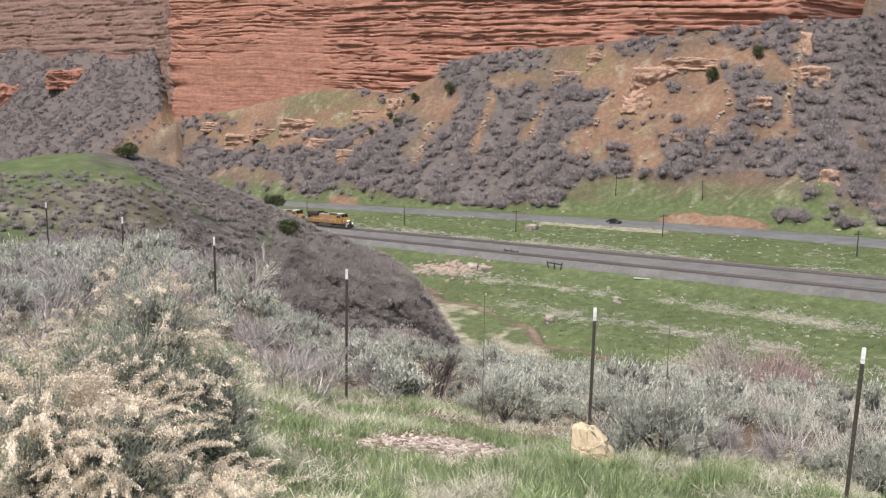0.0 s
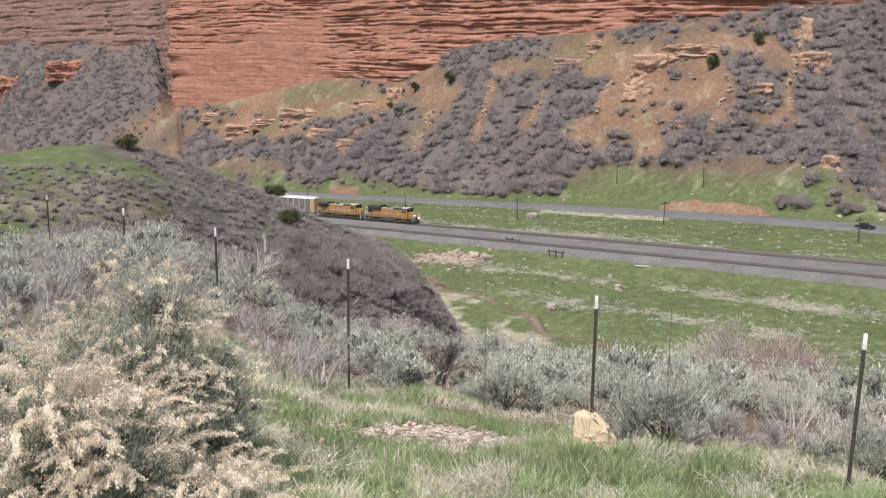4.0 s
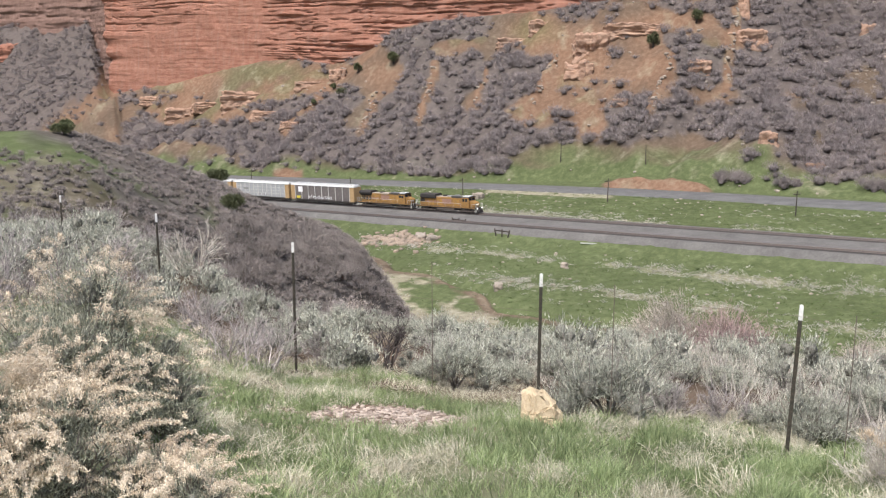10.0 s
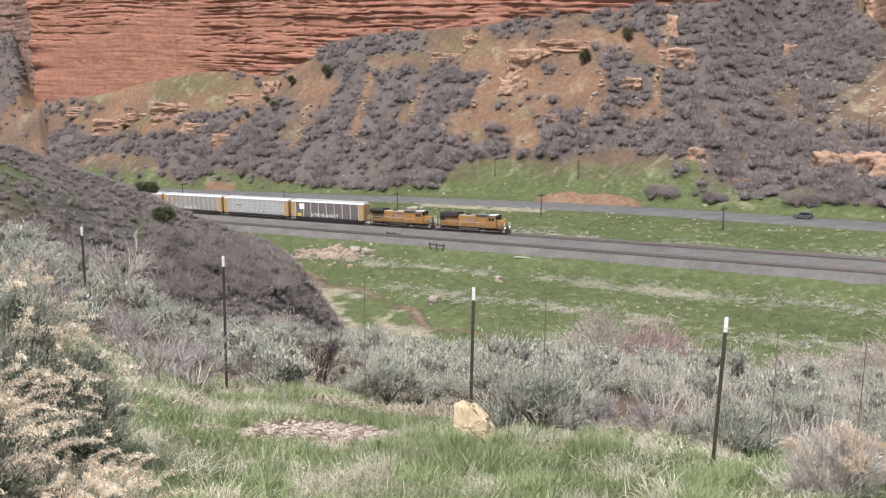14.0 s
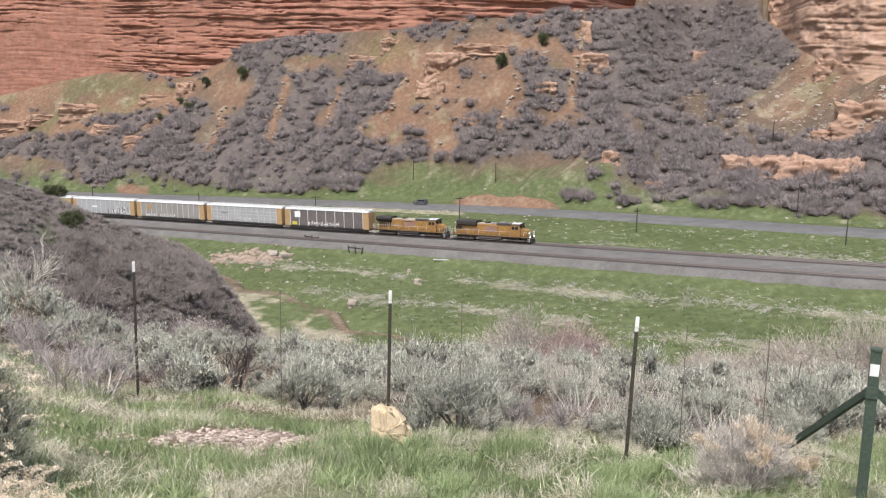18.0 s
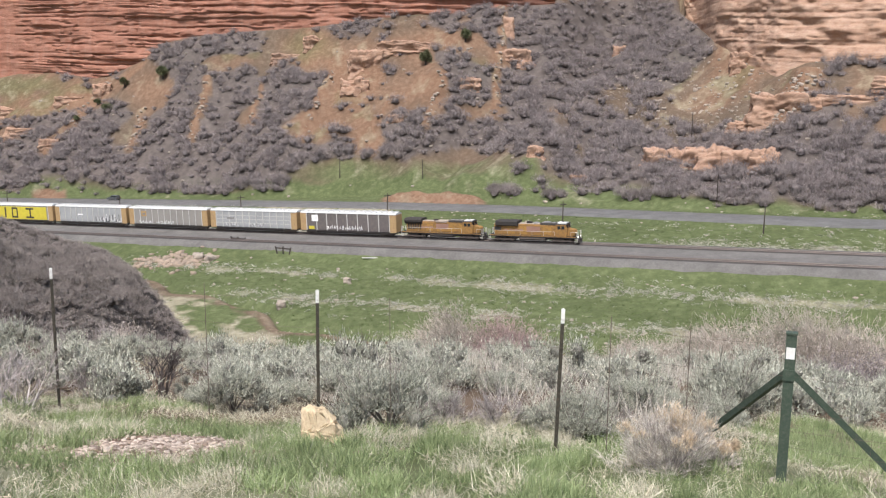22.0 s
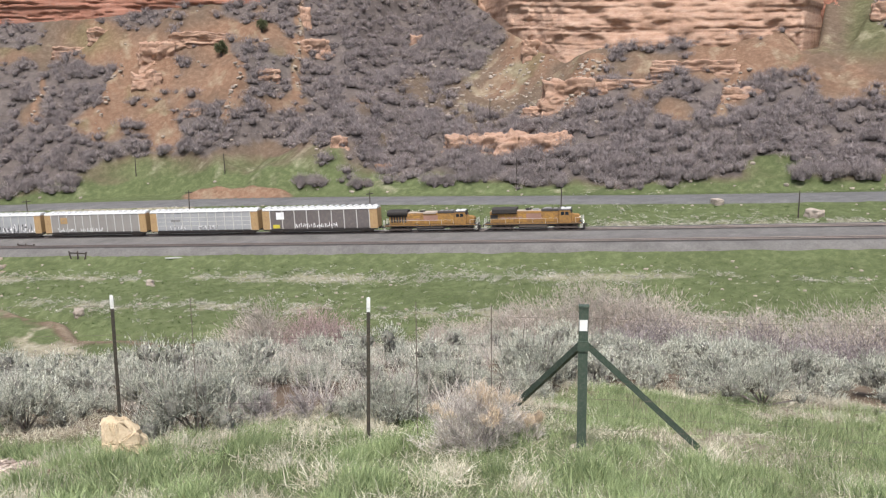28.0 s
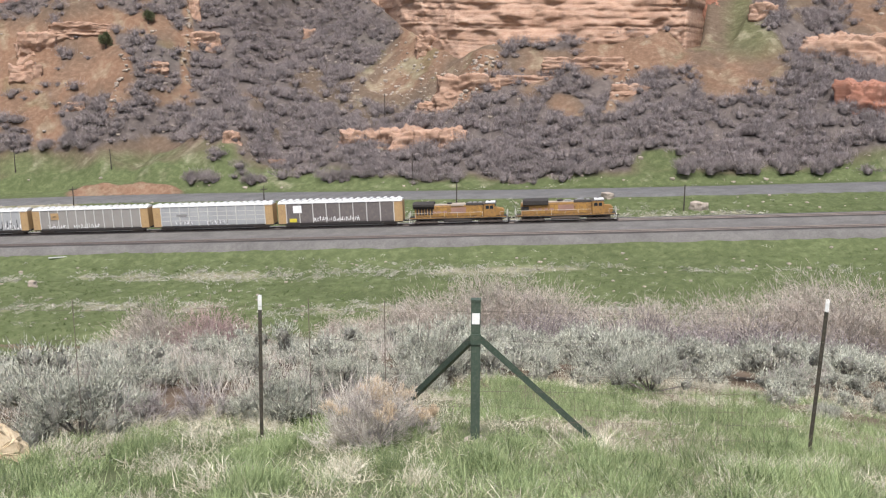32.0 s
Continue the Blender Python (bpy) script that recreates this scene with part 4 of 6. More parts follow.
# ---- rocks ----
def boulder(name, size, seed, mat, beds=0.0, n=15, sharp=0.35, flare=0.0):
    """A weathered block: a rounded box broken by noise and bedding."""
    g = np.linspace(-1, 1, n)
    U, Vv = np.meshgrid(g, g)
    Vs, Fs, k = [], [], 0
    one = np.ones_like(U)
    for f in ((U, Vv, one), (-U, Vv, -one), (one, U, Vv), (-one, -U, Vv), (-U, one, Vv), (U, -one, Vv)):
        P = np.stack(f, -1).reshape(-1, 3)
        Vs.append(P)
        Fs.append(grid_faces(n, n) + k)
        k += len(P)
    P = np.concatenate(Vs)
    P = P * (1 - sharp) + unit(P) * 1.25 * sharp
    if flare:
        P[:, :2] *= (1 - flare * P[:, 2:3])
    S = np.array(size) / 2
    Q = P * S
    C = Q / (S.min() * 1.15)
    crack = 1 - np.abs(vnoise(C[:, 0] * 1.1 + seed, C[:, 1] * 1.1, C[:, 2] * 0.4, seed + 9))
    # joints part the rock into blocks that stand proud or back
    wob = 0.35 * vnoise(C[:, 0] * 2, C[:, 1] * 2, C[:, 2] * 2, seed + 5)
    block = lattice(np.floor(C[:, 0] * 0.9 + wob).astype(np.int64), np.floor(C[:, 1] * 0.9 + wob).astype(np.int64), np.floor(C[:, 2] * 1.5 + 0.4 * wob).astype(np.int64), seed) - 0.5
    d = 0.24 * fbm(C[:, 0] * 0.8 + seed, C[:, 1] * 0.8, C[:, 2] * 0.8, 4, seed) + 0.3 * fbm(C[:, 0] * 3, C[:, 1] * 3 + seed, C[:, 2] * 4, 4, seed) - 0.9 * np.clip(crack - 0.84, 0, 1) + 0.34 * block
    if beds:
        band = fbm(Q[:, 2] / beds + 0.8 * d, C[:, 0] * 0.5, seed * 1.7, 3, seed + 3)
        d = d + 0.12 * np.clip(band * 3, -1, 1)
    Q = Q + unit(P) * d[:, None] * np.array([S.min() * 1.1] * 2 + [S[2] * 0.8])
    me = mesh_from(name, Q, np.concatenate(Fs), mat, False)
    bm = bmesh.new()
    bm.from_mesh(me)
    bmesh.ops.remove_doubles(bm, verts=bm.verts[:], dist=1e-4 * max(size))
    bmesh.ops.recalc_face_normals(bm, faces=bm.faces[:])
    bm.to_mesh(me)
    bm.free()
    return me


# bearing, height angle of the middle, width, height, depth, material, label
BLOCKY = "flat-topped sandstone block of a long outcrop with undercut ledges"
OUTCROPS = [(30.4, -4.75, 9.5, 4.6, 8, M_TAN, BLOCKY), (31.9, -4.85, 10, 5.6, 9, M_TAN, BLOCKY), (33.5, -4.95, 11, 6.8, 9, M_TAN, BLOCKY), (35.0, -4.95, 10, 6.2, 9, M_TAN, BLOCKY), (36.3, -5.0, 8.5, 7.0, 9, M_TAN, BLOCKY),
            (12.6, 0.75, 13, 8, 9, M_TAN, "rounded tan sandstone knob on the slope"), (12.0, -0.75, 10.5, 5, 8, M_TAN, "domed tan sandstone ledge on the slope"),
            (16.2, 1.75, 38, 3.0, 7, M_TAN, "thin level sandstone ledge across the slope"), (21.4, 1.15, 15, 4.5, 8, M_TAN, "stepped sandstone ledge on the slope"),
            (21.2, 2.5, 4.0, 11, 5, M_TAN, "narrow sandstone rib standing above the ledge"), (-8.0, -2.2, 24, 4.5, 8, M_TAN, "pale layered sandstone ledge under the cliff"),
            (-11.2, -3.0, 26, 3.2, 7, M_TAN, "broken sandstone ledge under the cliff"), (-2.6, -1.0, 7, 5, 6, M_TAN, "jagged sandstone knob on a spur"),
            (54.3, 2.5, 9, 6, 6, M_TAN, "single rounded sandstone block on the slope"), (58.7, 0.3, 26, 12, 12, M_TAN, "large layered sandstone outcrop"),
            (60.2, -2.5, 20, 13, 10, M_RED, "red stepped sandstone outcrop above the scrub"), (37.3, -1.6, 21, 6, 8, M_TAN, "crumbling tan sandstone ledge on the bluff"),
            (39.7, 2.2, 18, 12, 11, M_TAN, "bulging brown sandstone nose of the bluff"), (50.6, 2.2, 14, 19, 11, M_RED, "blocky red sandstone buttress of stacked beds"), (9.5, 1.9, 8, 3.5, 6, M_TAN, "small sandstone ledge below the cliff"), (-5.6, -3.9, 8, 3, 5, M_TAN, "broken sandstone ledge on a spur"),
            (-10.0, -2.6, 20, 2.0, 5, M_TAN, "low pale ledge across the ochre slope"), (-6.8, -3.2, 16, 2.2, 5, M_TAN, "low pale ledge across the ochre slope"), (-13.2, -2.2, 18, 2.0, 5, M_TAN, "low pale ledge across the ochre slope"), (-4.4, -1.5, 12, 2.5, 5, M_TAN, "low pale ledge across the ochre slope"),
            (41, -1.2, 22, 2.4, 6, M_TAN, "thin crumbling ledge on the dry bluff"), (44.2, -0.2, 26, 2.8, 6, M_TAN, "thin crumbling ledge on the dry bluff"), (47.6, -1.7, 18, 2.4, 6, M_TAN, "thin crumbling ledge on the dry bluff"), (35.4, -2.8, 13, 2.6, 5, M_TAN, "thin crumbling ledge on the dry bluff"),
            (35.0, 0.9, 10, 4.5, 6, M_TAN, "rounded tan ledge at the end of the bluff"), (8.2, 1.0, 16, 2.4, 6, M_TAN, "thin level sandstone ledge below the cliff"), (18.9, -0.4, 8, 2.6, 5, M_TAN, "small sandstone ledge among the scrub"), (14.4, -2.6, 6, 2.6, 5, M_TAN, "small sandstone ledge among the scrub"),
            (23.0, -4.7, 5, 5, 4, M_TAN, "pointed pale boulder among the scrub"), (25.6, -6.2, 5, 3.6, 4, M_TAN, "pale boulder above the road"), (27.8, 1.4, 5, 5, 4, M_TAN, "pale boulder in the gully"),
            (-20.8, 0.6, 40, 5, 12, M_RED, "low red rock band below the far cliff"), (-24.0, -0.4, 38, 9, 12, M_RED, "low red rock band below the far cliff")]
for i, (b, e, w, h, d, mat, label) in enumerate(OUTCROPS):
    x, y, z = spot(b, e, 150)
    tall = h + 0.7 * d
    ob = new("rock_outcrop", boulder("rock_outcrop", (w, d, tall), 200 + i, mat, beds=h * 0.3, n=48 if w > 30 else 36 if w > 12 else 28, sharp=0.1, flare=0.06))
    rr = math.hypot(x, y)
    ob.matrix_basis = pose(x + x / rr * d * 0.12, y + y / rr * d * 0.12, rr * math.tan(radians(e)) - 0.5 * (tall - h), 0, 0, -b + RNG.uniform(-6, 6))
    tagged(ob, label, "rock")


def talus_rocks():
    rng = np.random.default_rng(14)
    n = 45000
    a = rng.uniform(-16, 62, n)
    rc, _ = foot(a)
    r = rng.uniform(0.62, 1.0, n) * rc
    x, y = polar(a, r)
    z, m = ground_z(x, y)
    q, e = m["q"], np.degrees(np.arctan2(z, r))
    n1 = fbm(x / 15, y / 15, octaves=3, seed=61)
    rib = rib_mask(a, e)
    dens = 0.008 + 0.02 * step(0.1, 0.4, n1) + 0.8 * rib + 0.3 * step(25, 28, a) * step(38, 35, a) * step(-5.5, -4, e) * step(1.5, 0, e) + 0.03 * step(0.12, 0.0, q)
    keep = (q > -0.02) & (q < 0.98) & (rng.uniform(0, 1, n) < dens) & (z > -60)
    pos = np.stack([x, y, z], -1)[keep]
    k = len(pos)
    protos = []
    for i in range(5):
        b = boulder("stone", (1.6, 1.3, 1.0), 300 + i, None, n=3, sharp=0.3)
        V = np.zeros(len(b.vertices) * 3)
        b.vertices.foreach_get("co", V)
        F4 = np.array([list(p.vertices) for p in b.polygons])
        F = np.concatenate([F4[:, [0, 1, 2]], F4[:, [0, 2, 3]]])
        protos.append((V.reshape(-1, 3), F))
        bpy.data.meshes.remove(b)
    sc = (rng.uniform(0.2, 1.0, k) ** 2.4 * 1.7 + 0.18) * np.interp(q[keep], [0, 0.2], [0.4, 0.5])
    stuff("talus_rocks", protos, pos, sc, rng, M_ROCKPALE, "scattered pale rocks and rubble on the hillside", "rocks")
    return protos


STONES = talus_rocks()


def valley_cover():
    """Tussocks, dead brush and stones on the valley floor."""
    rng = np.random.default_rng(15)
    n = 60000
    s, u = rng.uniform(-70, 260, n), rng.uniform(-62, 60, n)
    x, y = to_xy(s, u)
    z, m = ground_z(x, y)
    a = m["a"]
    ok = (~m["near"]) & (a > -12) & (a < 64) & (m["q"] < 0.05) & ((u < -18) | ((u > 10.5) & (u < m["ur"] - 2)) | (u > m["ur"] + 15))
    ok = ok & ~((u + m["bend"] < -54.2) & (((a > -1) & (a < 7.8)) | ((a > 20.5) & (a < 34))) & (rng.uniform(0, 1, n) < 0.85))
    n2, n3 = fbm(x / 4, y / 4, octaves=4, seed=42), fbm(s / 30, u / 8, octaves=4, seed=43)
    b1 = np.exp(-((u + 26) / 2.6) ** 2) * step(-0.25, 0.1, n3 + 0.4 * n2) + np.exp(-((u + 43 + 0.06 * (s - 100)) / 3.2) ** 2) * step(-0.15, 0.25, n2 + 0.2) * step(40, 70, s)
    b1 = b1 + np.exp(-((u - 16) / 4.5) ** 2) * step(-0.1, 0.3, n3) + 0.12 * step(0.15, 0.5, n3 + 0.3 * n2)
    dryp = ok & (rng.uniform(0, 1, n) < np.clip(b1 * 1.1, 0.012, 0.95))
    grs = ok & ~dryp & (rng.uniform(0, 1, n) < 0.35)
    P = np.stack([x, y, z], -1)
    t1 = [tuft(rng, 12, 0.45, 0.8, 0.7, 0.3, (0.05, 0.11), 1) for _ in range(4)]
    stuff("meadow_tussocks", t1, P[grs], rng.uniform(0.5, 1.1, grs.sum()), rng, M_FARGRASS, "green tussock grass on the valley floor", "grass")
    stuff("dead_brush", [puff(rng, 26, (0.06, 0.12), 0.5) for _ in range(4)], P[dryp], rng.uniform(0.35, 1.3, dryp.sum()), rng, M_FARDRY, "bleached dead weeds and brush on the valley floor", "brush", squash=rng.uniform(0.4, 0.8, dryp.sum()))
    k = rng.choice(np.nonzero(ok)[0], 500)
    stuff("valley_stones", STONES, P[k], rng.uniform(0.12, 0.5, 500), rng, M_ROCKPALE, "pale stones strewn over the valley grass", "stones")


valley_cover()
for b, e, w, h in ((5.9, -8.45, 3.4, 2.2), (11.3, -12.6, 1.6, 1.2), (2.3, -10.9, 3, 1.7), (51.3, -8.75, 3.4, 2.2), (45.9, -8.25, 2.6, 1.6), (3.0, -11.0, 2.4, 1.5), (7.2, -14.0, 2.0, 1.6)):
    x, y, z = spot(b, e, 120)
    ob = new("boulder", boulder("boulder", (w, w * 0.8, h), int(b * 10) + 400, M_ROCKPALE, n=12, sharp=0.25))
    ob.matrix_basis = pose(x, y, z + h * 0.25, 0, 0, b * 37)
    tagged(ob, "pale sandstone boulder lying in the valley grass", "boulder")


def rubble_bank():
    """A heap of broken rock where the stream cuts the bank."""
    rng = np.random.default_rng(16)
    pts = [spot(b, e, 150) for b, e in zip(rng.normal(0.9, 1.1, 260), rng.normal(-11.0, 0.24, 260))]
    stuff("rubble_bank", STONES, np.array(pts), rng.uniform(0.3, 1.0, 260) ** 2 * 1.1, rng, M_RUBBLE, "heap of broken tan rock on the stream bank", "rocks")


rubble_bank()


# ---- train ----
M_YEL = paint("locomotive_yellow", (0.30, 0.165, 0.05), 0.75, 0.95, (0.085, 0.058, 0.045), 3.2)
M_YELDOOR = paint("repainted_yellow_door", (0.36, 0.20, 0.05), 0.7, 0.95, (0.13, 0.085, 0.055), 2.4)
M_YEL2 = paint("rack_end_yellow", (0.40, 0.27, 0.13), 0.8, 0.95, (0.24, 0.15, 0.095), 2.2)
M_DARKROOF = paint("sooty_roof_steel", (0.055, 0.05, 0.046), 0.75, 0.5, (0.13, 0.10, 0.08))
M_HOODTOP = paint("faded_hood_top", (0.36, 0.30, 0.245), 0.75, 0.4)
M_GREY = paint("roof_grey", (0.22, 0.215, 0.21), 0.7, 0.4)
M_BLACK = paint("underframe_black", (0.035, 0.032, 0.03), 0.75, 0.3, (0.12, 0.09, 0.07))
M_TRUCK = paint("truck_grey", (0.09, 0.075, 0.065), 0.8, 0.4, (0.16, 0.11, 0.08))
M_WHITE = paint("roof_white", (0.58, 0.575, 0.56), 0.6, 0.25, (0.45, 0.42, 0.38), 3.0)
M_FLAG = paint("faded_red_panel", (0.29, 0.17, 0.13), 0.65, 0.8, (0.20, 0.12, 0.09), 2.5)
M_RAILING = paint("handrail_white", (0.55, 0.53, 0.48), 0.65, 0.4)
M_GLASS = blank("window_glass", 0.08)[0]
M_GLASS.node_tree.nodes["Principled BSDF"].inputs["Base Color"].default_value = (0.02, 0.025, 0.03, 1)
M_LAMP = blank("headlight", 0.3)[0]
M_LAMP.node_tree.nodes["Principled BSDF"].inputs["Base Color"].default_value = (0.9, 0.88, 0.8, 1)
M_LAMP.node_tree.nodes["Principled BSDF"].inputs["Emission Color"].default_value = (1, 0.95, 0.8, 1)
M_LAMP.node_tree.nodes["Principled BSDF"].inputs["Emission Strength"].default_value = 4.0
NOSE0, SPEED = 28.13 - 9 * 7.165, 7.165
CARS, AXLES = [], []


def place_on_track(s):
    x, y = to_xy(s, 0)
    return pose(x, y, float(rail_z(s)) - 0.04, 0, -math.degrees(math.atan(0.047)), math.degrees(math.atan2(-ST, CT)))


def wheelset(parent, x, r):
    bm = bmesh.new()
    for y in (-0.72, 0.72):
        rod(bm, (0, y - 0.07, 0), (0, y + 0.07, 0), r, n=16)
        rod(bm, (0, y - 0.09, 0), (0, y + 0.09, 0), r * 0.35, n=8)
    rod(bm, (0, -0.95, 0), (0, 0.95, 0), 0.09)
    w = part("wheelset", bm, M_STEEL, parent)
    w.location = (x, 0, r)
    AXLES.append((w, x, r))


def truck(parent, x, axles, r):
    half = (axles[-1] - axles[0]) / 2 + 0.8
    bm = bmesh.new()
    for y in (-1.1, 1.1):
        prism(bm, [(-half, 0.55), (-half * 0.7, 0.75), (half * 0.7, 0.75), (half, 0.55), (half, 0.4), (half * 0.4, 0.32), (-half * 0.4, 0.32), (-half, 0.4)], y - 0.09, y + 0.09, "y")
        for a in axles:
            box(bm, a - 0.2, a + 0.2, y - 0.14, y + 0.14, r - 0.22, r + 0.2)
    box(bm, -0.45, 0.45, -1.0, 1.0, 0.5, 0.95)
    t = part("truck", bm, M_TRUCK, parent)
    t.location = (x, 0, 0)
    for a in axles:
        wheelset(t, a, r)


def coupler(parent, x, way):
    bm = box(bmesh.new(), min(x, x + way * 0.55), max(x, x + way * 0.55), -0.14, 0.14, 0.78, 1.02)
    box(bm, min(x + way * 0.45, x + way * 0.62), max(x + way * 0.45, x + way * 0.62), -0.2, 0.2, 0.72, 1.08)
    part("coupler", bm, M_BLACK, parent)


def railing(parent, pts, y):
    bm = bmesh.new()
    for (xa, za), (xb, zb) in zip(pts, pts[1:]):
        rod(bm, (xa, y, za), (xb, y, zb), 0.028, n=6)
    for xa, za in pts:
        rod(bm, (xa, y, 1.5), (xa, y, za), 0.025, n=6)
    part("handrail", bm, M_RAILING, parent)


def locomotive(variant, label):
    root = tagged(new("locomotive"), label, "locomotive", "locomotives")
    L = 21.6
    bm = boxed(-L, -0.7, -1.5, 1.5, 1.12, 1.5, bevel=0.05)
    part("underframe", bm, M_BLACK, root)
    for y in (-1.51, 1.51):
        part("sill_stripe", boxed(-L + 0.2, -1.0, y - 0.012, y + 0.012, 1.34, 1.5), M_YEL, root)
    # fuel tank
    bm = prism(bmesh.new(), [(-1.4, 1.12), (-1.45, 0.7), (-1.1, 0.42), (1.1, 0.42), (1.45, 0.7), (1.4, 1.12)], -14.2, -8.2)
    part("fuel_tank", bm, M_TRUCK if variant == 0 else M_BLACK, root)
    # nose and cab
    bm = prism(bmesh.new(), [(-3.2, 1.5), (-1.5, 1.5), (-1.35, 2.6), (-1.7, 3.0), (-3.2, 3.2)], -1.05, 1.05, "y")
    bmesh.ops.bevel(bm, geom=bm.edges[:], offset=0.1, segments=2, affect="EDGES")
    part("nose", bm, M_YEL, root)
    bm = prism(bmesh.new(), [(-5.6, 1.5), (-3.1, 1.5), (-3.0, 3.2), (-3.35, 4.15), (-5.6, 4.15)], -1.5, 1.5, "y")
    bmesh.ops.bevel(bm, geom=bm.edges[:], offset=0.06, segments=1, affect="EDGES")
    cab = part("cab", bm, M_YEL, root)
    for y in (-1.512, 1.512):
        for x0, x1 in ((-5.2, -4.5), (-4.3, -3.6)):
            part("side_window", boxed(x0, x1, y - 0.01, y + 0.01, 3.1, 3.8), M_GLASS, cab)
    for y0, y1 in ((-1.2, -0.15), (0.15, 1.2)):
        bm = boxed(-0.012, 0.012, y0, y1, -0.32, 0.32)
        bmesh.ops.transform(bm, matrix=pose(-3.15, 0, 3.68, 0, -20, 0), verts=bm.verts[:])
        part("windscreen", bm, M_GLASS, cab)
    bm = prism(bmesh.new(), [(-1.58, 4.15), (1.58, 4.15), (1.1, 4.42), (-1.1, 4.42)], -5.75, -3.05)
    part("cab_roof", bm, M_DARKROOF, root)
    part("cooling_unit", boxed(-5.2, -3.2, -1.3, 0.4, 4.3, 4.6, bevel=0.06), M_WHITE, root, "white painted roof cooling unit")
    part("equipment_box", boxed(-16.0, -6.4, -1.2, 1.2, 0.72, 1.125), M_BLACK, root)
    for y in (-1.3, 1.3):
        part("air_reservoir", rod(bmesh.new(), (-14.0, y, 0.98), (-8.4, y, 0.98), 0.13, n=10), M_TRUCK, root)
    box_bm = boxed(-4.6, -4.2, -0.5, 0.5, 4.42, 4.62)
    part("horn", box_bm, M_BLACK, root)
    # long hood
    w = 0.98
    bm = prism(bmesh.new(), [(-w, 1.5), (w, 1.5), (w, 3.75), (w - 0.25, 4.0), (-w + 0.25, 4.0), (-w, 3.75)], -20.4, -5.6)
    part("hood", bm, M_YEL, root)
    part("hood_top", boxed(-20.3, -5.7, -0.85, 0.85, 3.98, 4.12, bevel=0.04), M_HOODTOP, root)
    part("hood_cover", boxed(-9.4, -5.8, -1.0, 1.0, 3.9, 4.34, bevel=0.05), M_DARKROOF, root, "sooty dark roof section")
    for k in range(3):
        part("roof_hatch", boxed(-9.0 + k * 1.1, -8.3 + k * 1.1, -0.6, 0.6, 4.34, 4.46), M_GREY, root)
    # doors along the hood
    for y in (-1, 1):
        for k in range(13):
            x = -6.3 - k * 0.95
            if variant == 0 and 8.6 < -x < 12.2:
                continue
            part("hood_door", boxed(x - 0.42, x + 0.42, y * w - 0.018, y * w + 0.018, 1.75, 3.45), M_YELDOOR if (k * 5 + variant) % 3 else M_YEL, root)
        part("flag_panel", boxed(-12.6, -9.4, y * (w + 0.02) - 0.012, y * (w + 0.02) + 0.012, 2.25, 3.5), M_FLAG, root, "faded red and white painted panel")
        for k in range(4):
            part("lettering_bar", boxed(-18.0 + k * 1.2, -17.1 + k * 1.2, y * (w + 0.035) - 0.006, y * (w + 0.035) + 0.006, 2.4, 2.85), M_FLAG, root)
    if variant == 0:
        bm = prism(bmesh.new(), [(-1.5, 3.7), (-1.5, 4.5), (-1.2, 4.72), (1.2, 4.72), (1.5, 4.5), (1.5, 3.7), (1.0, 3.45), (-1.0, 3.45)], -19.9, -14.6)
        part("radiator", bm, M_BLACK, root, "black flared radiator housing")
        for y in (-1, 1):
            part("intake_grille", boxed(-20.3, -18.7, y * 1.02 - 0.02, y * 1.02 + 0.02, 2.5, 3.3), M_BLACK, root)
        part("roof_fan", rod(bmesh.new(), (-8.0, 0, 4.4), (-8.0, 0, 4.58), 0.75, n=16), M_GREY, root)
        part("roof_fan", rod(bmesh.new(), (-10.6, 0, 4.1), (-10.6, 0, 4.35), 0.75, n=16), M_GREY, root)
        part("exhaust_stack", boxed(-12.8, -11.6, -0.3, 0.3, 4.1, 4.5), M_BLACK, root)
    else:
        bm = prism(bmesh.new(), [(-1.55, 3.9), (-1.55, 4.35), (-1.1, 4.66), (1.1, 4.66), (1.55, 4.35), (1.55, 3.9), (0.98, 3.3), (-0.98, 3.3)], -20.7, -16.2)
        part("radiator", bm, M_BLACK, root, "black winged radiator at the rear")
        for y in (-1, 1):
            for k in range(6):
                part("louvre", boxed(-20.0 + k * 0.62, -19.6 + k * 0.62, y * 1.0 - 0.03, y * 1.0 + 0.03, 2.0, 3.3), M_BLACK, root)
        part("dynamic_brake_box", boxed(-12.6, -9.8, -1.15, 1.15, 3.8, 4.22, bevel=0.08), M_HOODTOP, root)
        part("exhaust_stack", boxed(-13.5, -12.4, -0.35, 0.35, 4.1, 4.45), M_BLACK, root)
    # walkways, rails, ends
    for y in (-1.42, 1.42):
        railing(root, [(-5.9, 2.5), (-8.5, 2.5), (-11.2, 2.5), (-14, 2.5), (-17, 2.5), (-20.2, 2.5), (-21.3, 2.5)], y)
        railing(root, [(-0.9, 2.5), (-2.2, 2.5)], y)
        for x in (-0.95, -21.35):
            bm = bmesh.new()
            for k in range(4):
                box(bm, x - 0.28, x + 0.28, y * 0.97 - 0.16, y * 0.97 + 0.16, 0.35 + 0.3 * k, 0.39 + 0.3 * k)
            part("steps", bm, M_RAILING, root)
    for x in (-0.72, -21.6):
        bm = bmesh.new()
        for y in (-1.4, -0.7, 0.7, 1.4):
            rod(bm, (x, y, 0.5), (x, y, 2.6), 0.055, n=6)
        rod(bm, (x, -1.4, 2.6), (x, -0.7, 2.6), 0.05, n=6)
        rod(bm, (x, 0.7, 2.6), (x, 1.4, 2.6), 0.05, n=6)
        part("end_railing", bm, M_RAILING, root)
